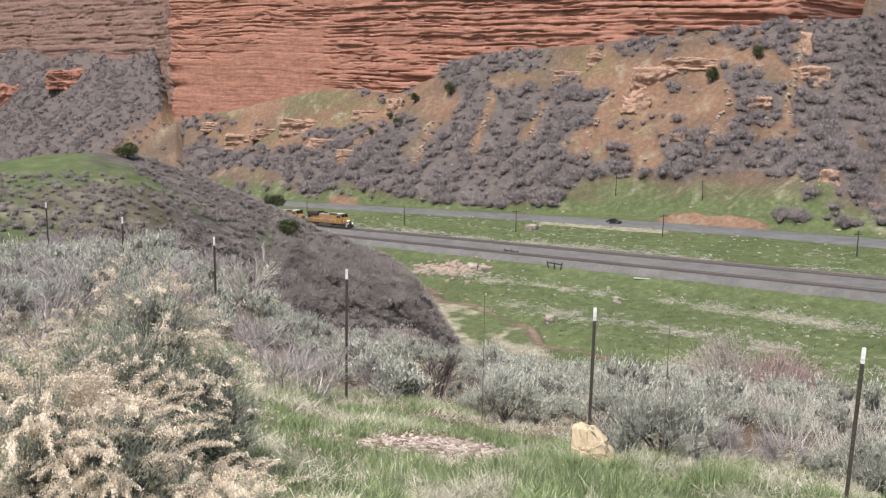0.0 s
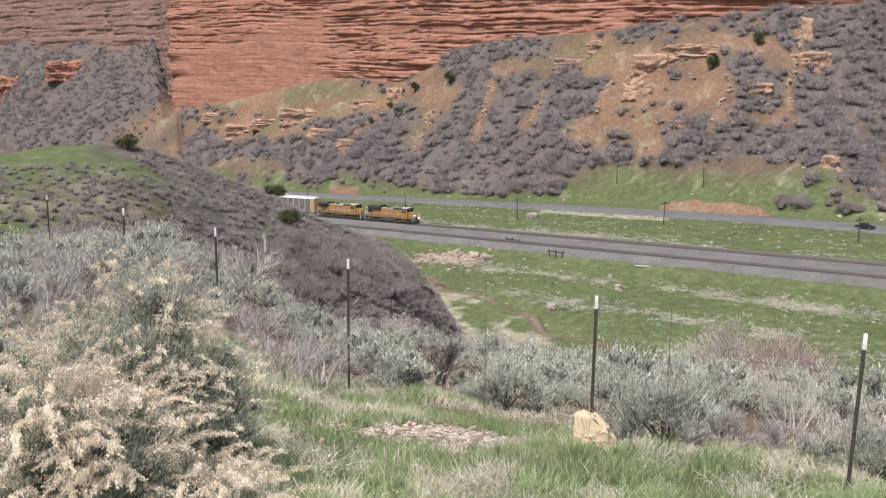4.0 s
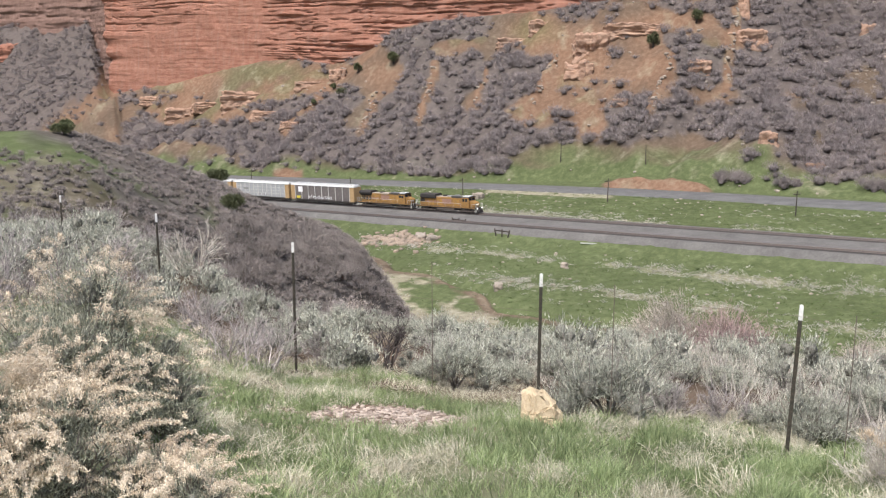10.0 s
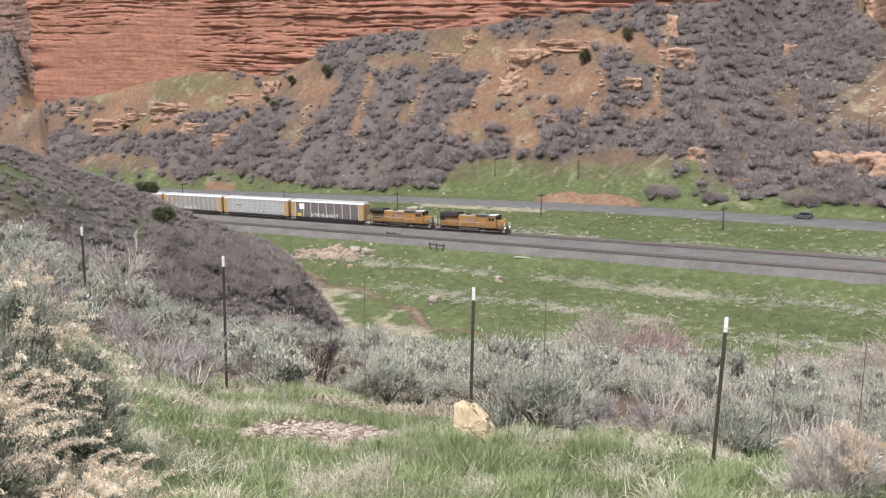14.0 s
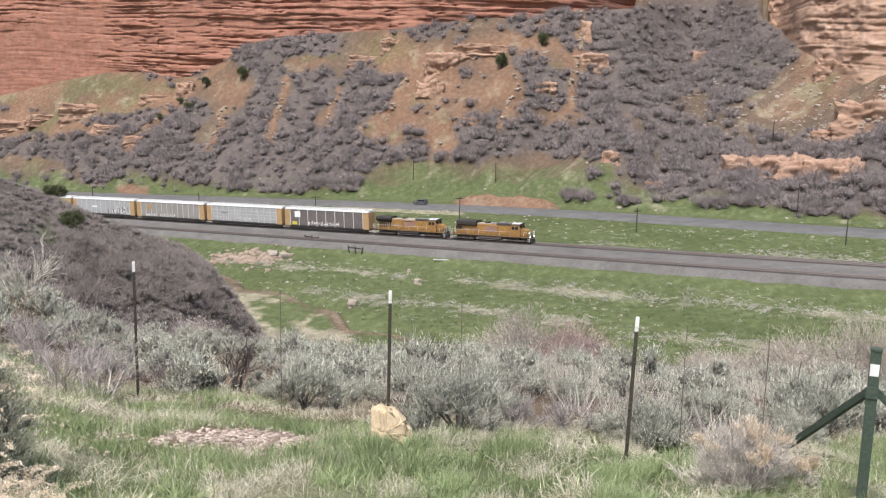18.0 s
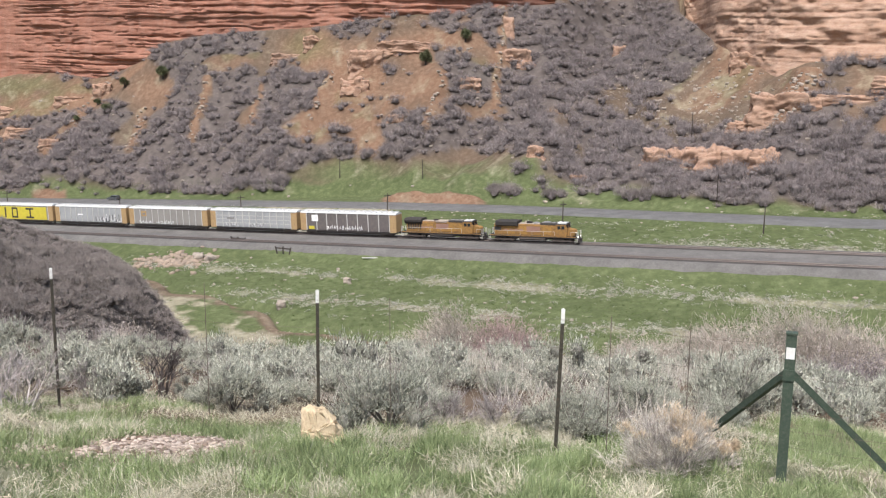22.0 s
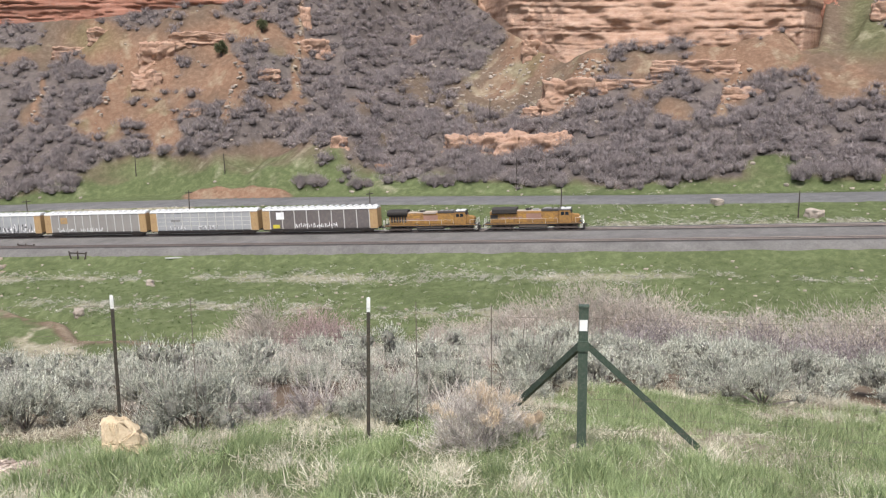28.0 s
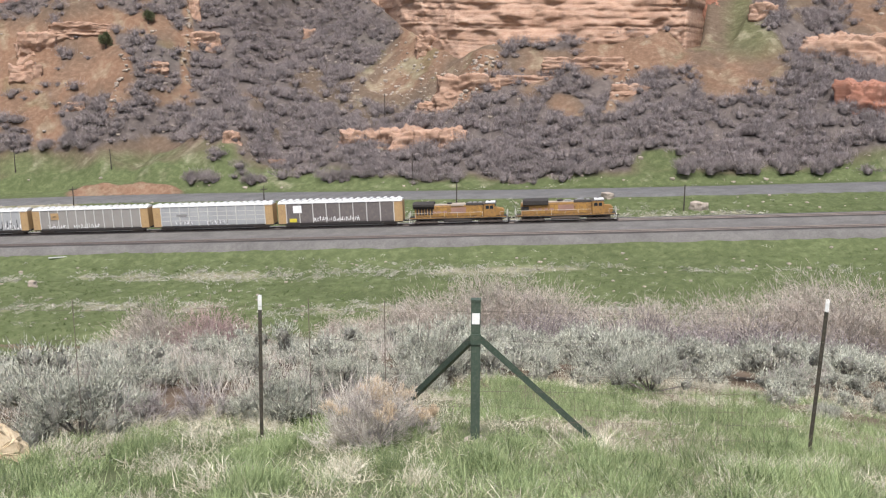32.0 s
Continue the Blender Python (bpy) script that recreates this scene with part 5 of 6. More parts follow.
    bm = prism(bmesh.new(), [(-0.75, 1.1), (-0.35, 0.25), (-0.45, 0.15), (-0.85, 0.9)], -1.3, 1.3, "y")
    part("snow_plough", bm, M_BLACK, root)
    if variant == 0:
        for y in (-0.35, 0.35):
            part("headlight", rod(bmesh.new(), (-1.42, y, 2.35), (-1.34, y, 2.35), 0.08, n=12), M_LAMP, root)
        for y in (-1.0, 1.0):
            part("ditch_light", rod(bmesh.new(), (-0.75, y, 1.45), (-0.62, y, 1.45), 0.09, n=12), M_LAMP, root)
    coupler(root, -0.65, 1)
    coupler(root, -21.6, -1)
    truck(root, -4.3, [-1.85, 0, 1.85], 0.53)
    truck(root, -18.0, [-1.85, 0, 1.85], 0.53)
    return root


def rack_car(label, side, post, roof, end, marks, lattice_rows=0, n=11, ribs=0.1):
    """A long covered car carrier: ribbed sides, pale roof, end doors."""
    root = tagged(new("rack_car"), label, "rail car", "car carriers")
    x0, x1 = -27.75, -0.55
    part("body", boxed(x0 + 0.1, x1 - 0.1, -1.42, 1.42, 1.15, 5.35), side, root)
    part("floor_sill", boxed(x0, x1, -1.5, 1.5, 0.78, 1.15), M_BLACK, root)
    part("centre_sill", boxed(x0 + 4.6, x1 - 4.6, -1.35, 1.35, 0.42, 0.785), M_BLACK, root)
    bm = prism(bmesh.new(), [(-1.56, 5.3), (1.56, 5.3), (1.56, 5.45), (1.0, 5.74), (0, 5.82), (-1.0, 5.74), (-1.56, 5.45)], x0, x1)
    for k in range(18):
        x = x0 + 0.8 + k * 1.5
        box(bm, x - 0.28, x + 0.28, -1.3, 1.3, 5.62, 5.8 + ribs)
    part("roof", bm, roof, root, "pale corrugated metal roof")
    w = (x1 - x0 - 3.6) / n
    for y in (-1, 1):
        for k in range(n):
            xa = x0 + 1.8 + k * w
            part("side_panel", boxed(xa + 0.14, xa + w - 0.14, y * 1.45 - 0.03, y * 1.45 + 0.03, 1.3, 5.1), side, root)
            for j in range(lattice_rows):
                z = 1.3 + 3.8 * (j + 1) / (lattice_rows + 1)
                part("panel_rib", boxed(xa + 0.1, xa + w - 0.1, y * 1.495 - 0.02, y * 1.495 + 0.02, z - 0.06, z + 0.06), post, root)
        for k in range(n + 1):
            xa = x0 + 1.8 + k * w
            part("side_post", boxed(xa - 0.09, xa + 0.09, y * 1.5 - 0.06, y * 1.5 + 0.06, 1.1, 5.3), post, root)
        for xa in (x0, x1 - 1.7):
            part("end_panel", boxed(xa, xa + 1.7, y * 1.5 - 0.05, y * 1.5 + 0.05, 1.0, 5.2), end, root)
        for xa, ln, za, h, mat, *lean in marks:
            sl = lean[0] if lean else 0.0
            part("painted_mark", prism(bmesh.new(), [(xa, za), (xa + ln, za), (xa + ln + sl, za + h), (xa + sl, za + h)], y * 1.568 - 0.004, y * 1.568 + 0.004, "y"), mat, root)
    for x in (x0, x1):
        part("end_door", boxed(x - 0.06, x + 0.06, -1.45, 1.45, 1.15, 5.3), end, root)
    for x in (x0 - 0.02, x1 + 0.02):
        bm = bmesh.new()
        for y in (-1.2, -0.8):
            rod(bm, (x, y, 0.8), (x, y, 5.2), 0.03, n=5)
        for k in range(8):
            rod(bm, (x, -1.2, 1.2 + 0.5 * k), (x, -0.8, 1.2 + 0.5 * k), 0.02, n=5)
        part("ladder", bm, M_RAILING, root)
    coupler(root, x1, 1)
    coupler(root, x0, -1)
    truck(root, x1 - 2.9, [-0.88, 0.88], 0.46)
    truck(root, x0 + 2.9, [-0.88, 0.88], 0.46)
    return root


M_BROWN = paint("weathered_brown_panel", (0.125, 0.11, 0.105), 0.8, 0.45, (0.24, 0.20, 0.17), 5.0)
M_SILVER = paint("galvanised_panel", (0.33, 0.335, 0.335), 0.6, 0.35, (0.32, 0.3, 0.27), 3)
M_BEIGE = paint("dusty_grey_panel", (0.26, 0.245, 0.225), 0.7, 0.4, (0.26, 0.22, 0.18), 3)
M_PALEPOST = paint("pale_steel_post", (0.50, 0.49, 0.46), 0.7, 0.35)
M_INK = paint("black_spray_paint", (0.03, 0.03, 0.035), 0.7, 0.2)
M_CHALK = paint("white_spray_paint", (0.78, 0.77, 0.76), 0.7, 0.2)
M_TAG = paint("yellow_spray_paint", (0.55, 0.46, 0.05), 0.6, 0.2)


def scrawl(seed, x, length, z, h, mats, n):
    """A row of short bars, upright and level, of sprayed paint."""
    rng = np.random.default_rng(seed)
    out = []
    for k in range(n):
        xa = x + length * k / n
        lw = length / n
        zb = z + h * rng.uniform(0, 0.25)
        out.append((xa, lw * rng.uniform(0.2, 0.36), zb, h * rng.uniform(0.45, 1.0), mats[k % len(mats)], rng.uniform(-0.7, 0.7) * lw))
        if rng.uniform() < 0.6:
            out.append((xa, lw * rng.uniform(0.5, 1.1), z + h * rng.uniform(0.0, 0.8), h * rng.uniform(0.1, 0.2), mats[(k + 1) % len(mats)], rng.uniform(-0.2, 0.2)))
    return out


TRAIN = [(locomotive(0, "weathered yellow six-axle diesel locomotive with black radiator"), 22.5), (locomotive(1, "weathered yellow diesel locomotive with winged rear radiator"), 22.4)]
RACKS = [("brown-panelled car carrier with pale posts and yellow ends", M_BROWN, M_PALEPOST, M_WHITE, M_YEL2, [(-24.4, 1.9, 3.3, 1.6, M_CHALK)] + scrawl(1, -20.0, 10.5, 1.35, 1.05, [M_CHALK], 22) + [(-25.3, 1.6, 1.3, 0.8, M_TAG)], 0, 8, 0.18),
         ("silver car carrier with ribbed sides and yellow ends", M_SILVER, M_PALEPOST, M_WHITE, M_YEL2, [(-22.4, 2.4, 3.2, 0.5, M_GREY)] + scrawl(2, -22.5, 4, 1.3, 0.9, [M_CHALK, M_GREY], 9) + scrawl(3, -15.5, 5, 1.3, 0.9, [M_CHALK, M_GREY], 10), 3),
         ("dusty grey car carrier with pale posts", M_BEIGE, M_PALEPOST, M_WHITE, M_YEL2, [(-23.4, 1.9, 3.2, 1.5, M_YEL2), (-22.9, 0.9, 3.6, 0.5, M_GREY)] + scrawl(4, -24, 4.5, 1.2, 0.8, [M_CHALK], 10) + scrawl(5, -18, 6, 1.2, 0.9, [M_CHALK], 12), 0),
         ("silver car carrier with black and white spray paint", M_SILVER, M_PALEPOST, M_WHITE, M_YEL2, [(-19, 2.2, 3.0, 0.4, M_CHALK)] + scrawl(6, -12.0, 10, 1.2, 1.9, [M_INK, M_CHALK], 16), 0),
         ("grey car carrier with large yellow spray-painted lettering", M_BEIGE, M_PALEPOST, M_WHITE, M_YEL2, [(-25.5, 22.5, 1.25, 3.7, M_TAG)], 0),
         ("dusty grey car carrier with pale posts", M_BEIGE, M_PALEPOST, M_WHITE, M_YEL2, [], 0),
         ("silver car carrier with ribbed sides and yellow ends", M_SILVER, M_PALEPOST, M_WHITE, M_YEL2, [], 3)]
for spec in RACKS:
    TRAIN.append((rack_car(*spec), 28.4))
back = 0.0
for ob, length in TRAIN:
    CARS.append((ob, back))
    back += length
# sprayed letter strokes stand proud of the yellow ground
for x, w, z, h in ((-24.6, 0.5, 1.6, 3.0), (-23.4, 0.5, 1.6, 3.0), (-24.6, 1.6, 4.2, 0.5), (-20.4, 0.6, 1.6, 3.0), (-17.4, 0.5, 1.6, 3.0), (-15.4, 0.5, 1.6, 3.0), (-17.2, 1.9, 4.2, 0.5), (-17.2, 1.9, 1.6, 0.5), (-11.5, 3.2, 4.1, 0.5), (-11.5, 3.2, 1.6, 0.5), (-10.0, 0.6, 2.1, 2.0)):
    part("painted_mark", boxed(x, x + w, -1.585, -1.577, z, z + h), M_INK, TRAIN[6][0])


# ---- road vehicles ----
M_CARBLACK = paint("black_car_paint", (0.025, 0.026, 0.03), 0.25, 0.15)
M_CARGREY = paint("dark_grey_car_paint", (0.09, 0.095, 0.10), 0.3, 0.15)
M_TYRE = paint("tyre_rubber", (0.025, 0.025, 0.025), 0.9, 0.2)
M_RIM = paint("alloy_rim", (0.4, 0.4, 0.42), 0.35, 0.2, metal=0.6)
M_TAIL = blank("red_lamp_glass", 0.2)[0]
M_TAIL.node_tree.nodes["Principled BSDF"].inputs["Base Color"].default_value = (0.35, 0.02, 0.02, 1)


def car(label, mat, length, height, suv):
    root = tagged(new("car"), label, "car")
    w, h = 0.92, height
    hood = h * 0.62
    lo = [(-length / 2, 0.35), (length / 2 - 0.1, 0.35), (length / 2, 0.6), (length / 2 - 0.15, hood * 0.92), (length / 2 - 1.2, hood), (-length / 2 + (0.1 if suv else 0.8), hood), (-length / 2, hood * 0.9)]
    bm = prism(bmesh.new(), lo, -w, w, "y")
    bmesh.ops.bevel(bm, geom=bm.edges[:], offset=0.08, segments=2, affect="EDGES")
    body = part("body", bm, mat, root)
    b0 = -length / 2 + (0.15 if suv else 0.75)
    top = [(b0, hood - 0.02), (b0 + (0.2 if suv else 0.7), h), (length / 2 - 2.1, h), (length / 2 - 1.25, hood - 0.02)]
    bm = prism(bmesh.new(), top, -w * 0.82, w * 0.82, "y")
    bmesh.ops.bevel(bm, geom=bm.edges[:], offset=0.05, segments=2, affect="EDGES")
    part("cabin", bm, mat, root)
    for y in (-1, 1):
        bm = prism(bmesh.new(), [(b0 + 0.3, hood + 0.06), (b0 + (0.42 if suv else 0.8), h - 0.1), (length / 2 - 2.2, h - 0.1), (length / 2 - 1.6, hood + 0.06)], y * w * 0.83 - 0.012, y * w * 0.83 + 0.012, "y")
        part("side_window", bm, M_GLASS, body)
        part("headlight", boxed(length / 2 - 0.14, length / 2 + 0.01, y * 0.66 - 0.16, y * 0.66 + 0.16, 0.62, 0.76), M_RIM, body)
        part("tail_light", boxed(-length / 2 - 0.01, -length / 2 + 0.1, y * 0.7 - 0.12, y * 0.7 + 0.12, 0.7, 0.9), M_TAIL, body)
    for x in (-length * 0.29, length * 0.31):
        for y in (-0.8, 0.8):
            wl = part("wheel", rod(bmesh.new(), (0, -0.11, 0), (0, 0.11, 0), 0.34, n=18), M_TYRE, root)
            wl.location = (x, y, 0.34)
            part("rim", rod(bmesh.new(), (0, -0.12, 0), (0, 0.12, 0), 0.2, n=12), M_RIM, wl)
    return root


VEHICLES = [(car("black saloon car driving along the frontage road", M_CARBLACK, 4.8, 1.45, False), 25.4, 19.1, 3.6), (car("dark grey sport utility vehicle driving along the frontage road", M_CARGREY, 4.9, 1.75, True), 453.0, -23.8, 9.6)]


def place_on_road(s, lane, way):
    ds = 2.0 * way
    x, y = to_xy(s, float(road_u(s)) + lane)
    x2, y2 = to_xy(s + ds, float(road_u(s + ds)) + lane)
    return pose(x, y, float(rail_z(s)) - 0.05, 0, -math.degrees(math.atan(0.047 * way)), math.degrees(math.atan2(y2 - y, x2 - x)))


# ---- near plants ----
def near_limits(a):
    """Nearest distance at which sagebrush grows, over bearing."""
    return np.interp(a, [-30, -18, -10, 0, 6, 10, 15, 33, 36, 40, 64], [13, 13.5, 13.5, 12.6, 10.6, 10.2, 9.3, 9.3, 10.5, 13.2, 13.5])


def sagebrush():
    rng = np.random.default_rng(21)
    protos = [sage(rng, 0.55, 0.58, 6500, (0.025, 0.06), (0.005, 0.009), twigs=60, n=15) for _ in range(6)]
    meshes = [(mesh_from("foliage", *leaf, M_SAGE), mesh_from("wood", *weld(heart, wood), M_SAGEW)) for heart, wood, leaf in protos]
    # the hearts within the wood mesh take the painted inner shade
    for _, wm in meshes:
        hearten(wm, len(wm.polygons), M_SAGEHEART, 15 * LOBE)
    n = 5200
    a = rng.uniform(-29, 66, n)
    r = np.sqrt(rng.uniform(8.8 ** 2, 42 ** 2, n))
    n1 = fbm(*[c / 2.6 for c in polar(a, r)], octaves=3, seed=71)
    keep = (r > near_limits(a) + 0.6 * rng.normal(size=n)) & ((n1 > -0.3) | ((a > 34) & (r < 19))) & (rng.uniform(0, 1, n) < np.interp(r, [9, 16, 42], [0.62, 0.46, 0.32]) + 0.35 * ((a > 34) & (r < 19))) & (r < np.interp(a, [-30, -10, 5, 15, 66], [42, 36, 30, 25, 31]))
    a, r = a[keep], r[keep]
    x, y = polar(a, r)
    gap = np.interp(r, [9, 20, 42], [0.62, 0.70, 0.8])
    free = np.ones(len(a), bool)
    for i in range(len(a)):
        free[i] = not np.any(free[:i] & (np.hypot(x[:i] - x[i], y[:i] - y[i]) < gap[i]))
    a, r, x, y = a[free], r[free], x[free], y[free]
    z, m = ground_z(x, y)
    sc = rng.uniform(0.5, 1.5, len(a))
    close = r < 12.6
    for i in np.nonzero(close)[0]:
        fm, wm = meshes[i % 6]
        root = tagged(new("sagebrush"), "silvery grey-green sagebrush among dry grass", "shrub", "sagebrush")
        root.matrix_basis = pose(x[i], y[i], z[i], 0, 0, rng.uniform(0, 360)) @ Matrix.Diagonal((sc[i], sc[i], sc[i] * rng.uniform(0.75, 1.1), 1))
        for nm, me in (("foliage", fm), ("wood", wm)):
            c = new(nm, me)
            c.parent = root
    rest = ~close
    P = np.stack([x, y, z], -1)[rest]
    far_protos = [sage(rng, 0.6, 0.62, 1500, (0.035, 0.07), (0.009, 0.016), 12, 10) for _ in range(6)]
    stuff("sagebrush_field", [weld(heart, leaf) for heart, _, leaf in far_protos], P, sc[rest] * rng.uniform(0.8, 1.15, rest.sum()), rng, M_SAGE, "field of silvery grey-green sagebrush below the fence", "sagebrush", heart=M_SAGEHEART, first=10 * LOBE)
    k = rng.choice(len(P), len(P) // 3, replace=False)
    stuff("dead_sage_twigs", [branching(rng, 0.75, 0.55, 9, 3, 0.012, 3)[0] for _ in range(4)], P[k], rng.uniform(0.8, 1.3, len(k)), rng, M_BARE, "bare grey twigs standing among the sagebrush", "twigs")

    # bleached upright stems
    k = 120
    a, r = rng.uniform(10, 35, k), np.sqrt(rng.uniform(9.6 ** 2, 22 ** 2, k))
    x, y = polar(a, r)
    z, _ = ground_z(x, y)
    stuff("straw_stems", [tuft(rng, 60, 0.62, 0.3, 0.4, 0.1, (0.005, 0.010)) for _ in range(5)], np.stack([x, y, z], -1), rng.uniform(0.6, 1.1, k), rng, M_RABBIT, "bleached upright weed stems among the sagebrush", "weeds")


sagebrush()


def bare_bush(b, r, height, spread, mat, label, stems=14, kids=4, levels=4, w0=0.02, name="bare_bush"):
    rng = np.random.default_rng(int(abs(b) * 31 + r * 7))
    (V, F), _, _ = branching(rng, height, spread, stems, levels, w0, kids)
    ob = new(name, mesh_from(name, V, F, mat))
    x, y, z = at(b, r)
    ob.matrix_basis = pose(x, y, z - 0.03)
    return tagged(ob, label, "shrub")


GREYL = "leafless grey twiggy bush in dry grass"
for b, r, h, sp in ((-9.6, 10.8, 1.05, 0.85), (-7.6, 11.6, 0.9, 0.7), (-11.5, 12.2, 0.95, 0.7), (-24, 11, 1.05, 0.9), (-21.5, 12.5, 1.1, 0.9), (-26.5, 13, 1.1, 0.9), (-18.5, 12.2, 1.0, 0.85), (-15.5, 13.6, 0.95, 0.8), (-22.5, 16, 1.2, 1.0),
                     (-19.5, 17.5, 1.2, 1.0), (-25.5, 18, 1.2, 1.0), (-16, 18.5, 1.1, 0.9), (-4.3, 13.2, 0.8, 0.6), (13.2, 14.5, 0.9, 0.7), (18, 10.2, 0.6, 0.55), (21.5, 10.0, 0.6, 0.55), (16, 10.8, 0.6, 0.5), (27.5, 10.2, 0.65, 0.6)):
    bare_bush(b, r, h, sp, M_BARE, GREYL)
bare_bush(0.0, 13.4, 1.15, 0.75, M_DARKTWIG, "dark bare thorny bush with forked trunks", 7, 4, 4, 0.045)
bare_bush(12.9, 17.0, 1.1, 0.8, M_DARKTWIG, "dark bare bush above the sagebrush", 7, 4, 4, 0.04)
bare_bush(-11.6, 22, 1.7, 1.2, M_RABBIT, "pale yellowish bare bush below the knoll", 12, 4, 4, 0.035)
bare_bush(-13.6, 24, 1.4, 1.0, M_BARE, GREYL, 12)
for b, r, h in ((-17, 26, 1.3), (-21, 28, 1.4), (-25, 27, 1.4), (-14, 30, 1.3), (-9, 27, 1.3), (-23, 34, 1.5), (-18, 36, 1.5), (-27, 36, 1.5), (-6, 24, 1.1), (-3, 22, 1.0)):
    bare_bush(b, r, h, h * 0.85, M_BARE, GREYL, 14)


def willow(b, r, height, spread, mat, label, n=1500):
    """A leafless willow: stems fan up into a loose rounded cloud of fine twigs."""
    rng = np.random.default_rng(int(abs(b) * 53 + r))
    k = 26
    base = rng.normal(0, 0.16 * spread, (k, 2))
    tip = np.stack([base[:, 0] * 1.6 + rng.normal(0, 0.5 * spread, k), base[:, 1] * 1.6 + rng.normal(0, 0.5 * spread, k), height * rng.uniform(0.5, 0.9, k)], -1)
    tip[:, 2] *= 1 - 0.22 * np.clip(np.hypot(tip[:, 0], tip[:, 1]) / spread, 0, 1.5) ** 2
    root = np.stack([base[:, 0], base[:, 1], np.zeros(k)], -1)
    V1 = blades(root, tip - root, 0.7 * np.linalg.norm(tip - root, axis=1), 0.04, rng)
    m = n * 4
    who = rng.integers(0, k, m)
    t = rng.uniform(0.25, 1.05, m)[:, None] ** 0.7
    p = root[who] * (1 - t) + tip[who] * t + rng.normal(0, 0.25 * spread, (m, 3)) * np.array([1, 1, 0.7])
    p[:, 2] = np.maximum(p[:, 2], 0.02)
    d = unit(tip - root)[who] + unit(p * np.array([1, 1, 0.2])) * 0.35 + rng.normal(0, 0.6, (m, 3))
    V2 = blades(p, d, height * rng.uniform(0.05, 0.12, m), rng.uniform(0.014, 0.028, m), rng, segs=1)
    ob = new("willow", mesh_from("willow", *weld(V1, V2), mat))
    x, y, z = at(b, r)
    ob.matrix_basis = pose(x, y, z - 0.1)
    tagged(ob, label, "shrub", "willows")


WL, RL = "leafless grey-mauve willow thicket by the stream", "reddish leafless willow thicket by the stream"
for b, r, h, sp in ((18.6, 40, 3.1, 1.6), (17.2, 42, 2.6, 1.3), (33, 40, 2.6, 1.5), (35.5, 40, 3.4, 1.7), (38.2, 41, 4.0, 1.9), (40.6, 41, 4.1, 1.9), (42.6, 40, 3.6, 1.8), (44.8, 39, 3.0, 1.7), (46.8, 38, 2.6, 1.5), (49.2, 41, 3.4, 1.2),
                     (53, 39, 3.3, 1.9), (55, 39, 4.0, 2.0), (57, 39, 4.3, 2.1), (59.2, 38, 4.4, 2.1), (61.5, 38, 4.4, 2.1), (64, 38, 4.2, 2.0), (31, 42, 2.2, 1.2), (29.0, 44, 2.0, 1.0)):
    willow(b, r, h, sp, M_WILLOW, WL)
willow(21.2, 39, 2.9, 1.4, M_REDTWIG, RL)
willow(22.3, 40, 2.4, 1.1, M_REDTWIG, RL)
willow(27.0, 50, 1.8, 1.2, M_REDTWIG, RL, 700)
for b in np.arange(41, 65, 1.6):
    willow(float(b), 28 + 2 * math.sin(b), 1.4 + 0.25 * math.sin(b * 1.7), 1.2, M_SHRUB, "dark grey bare thicket along the stream bank", 900)
for b in (8, 6, 4.5, 10, -2, 2):
    willow(float(b), 34 + (b % 3) * 4, 1.3, 1.0, M_WILLOW, WL, 500)


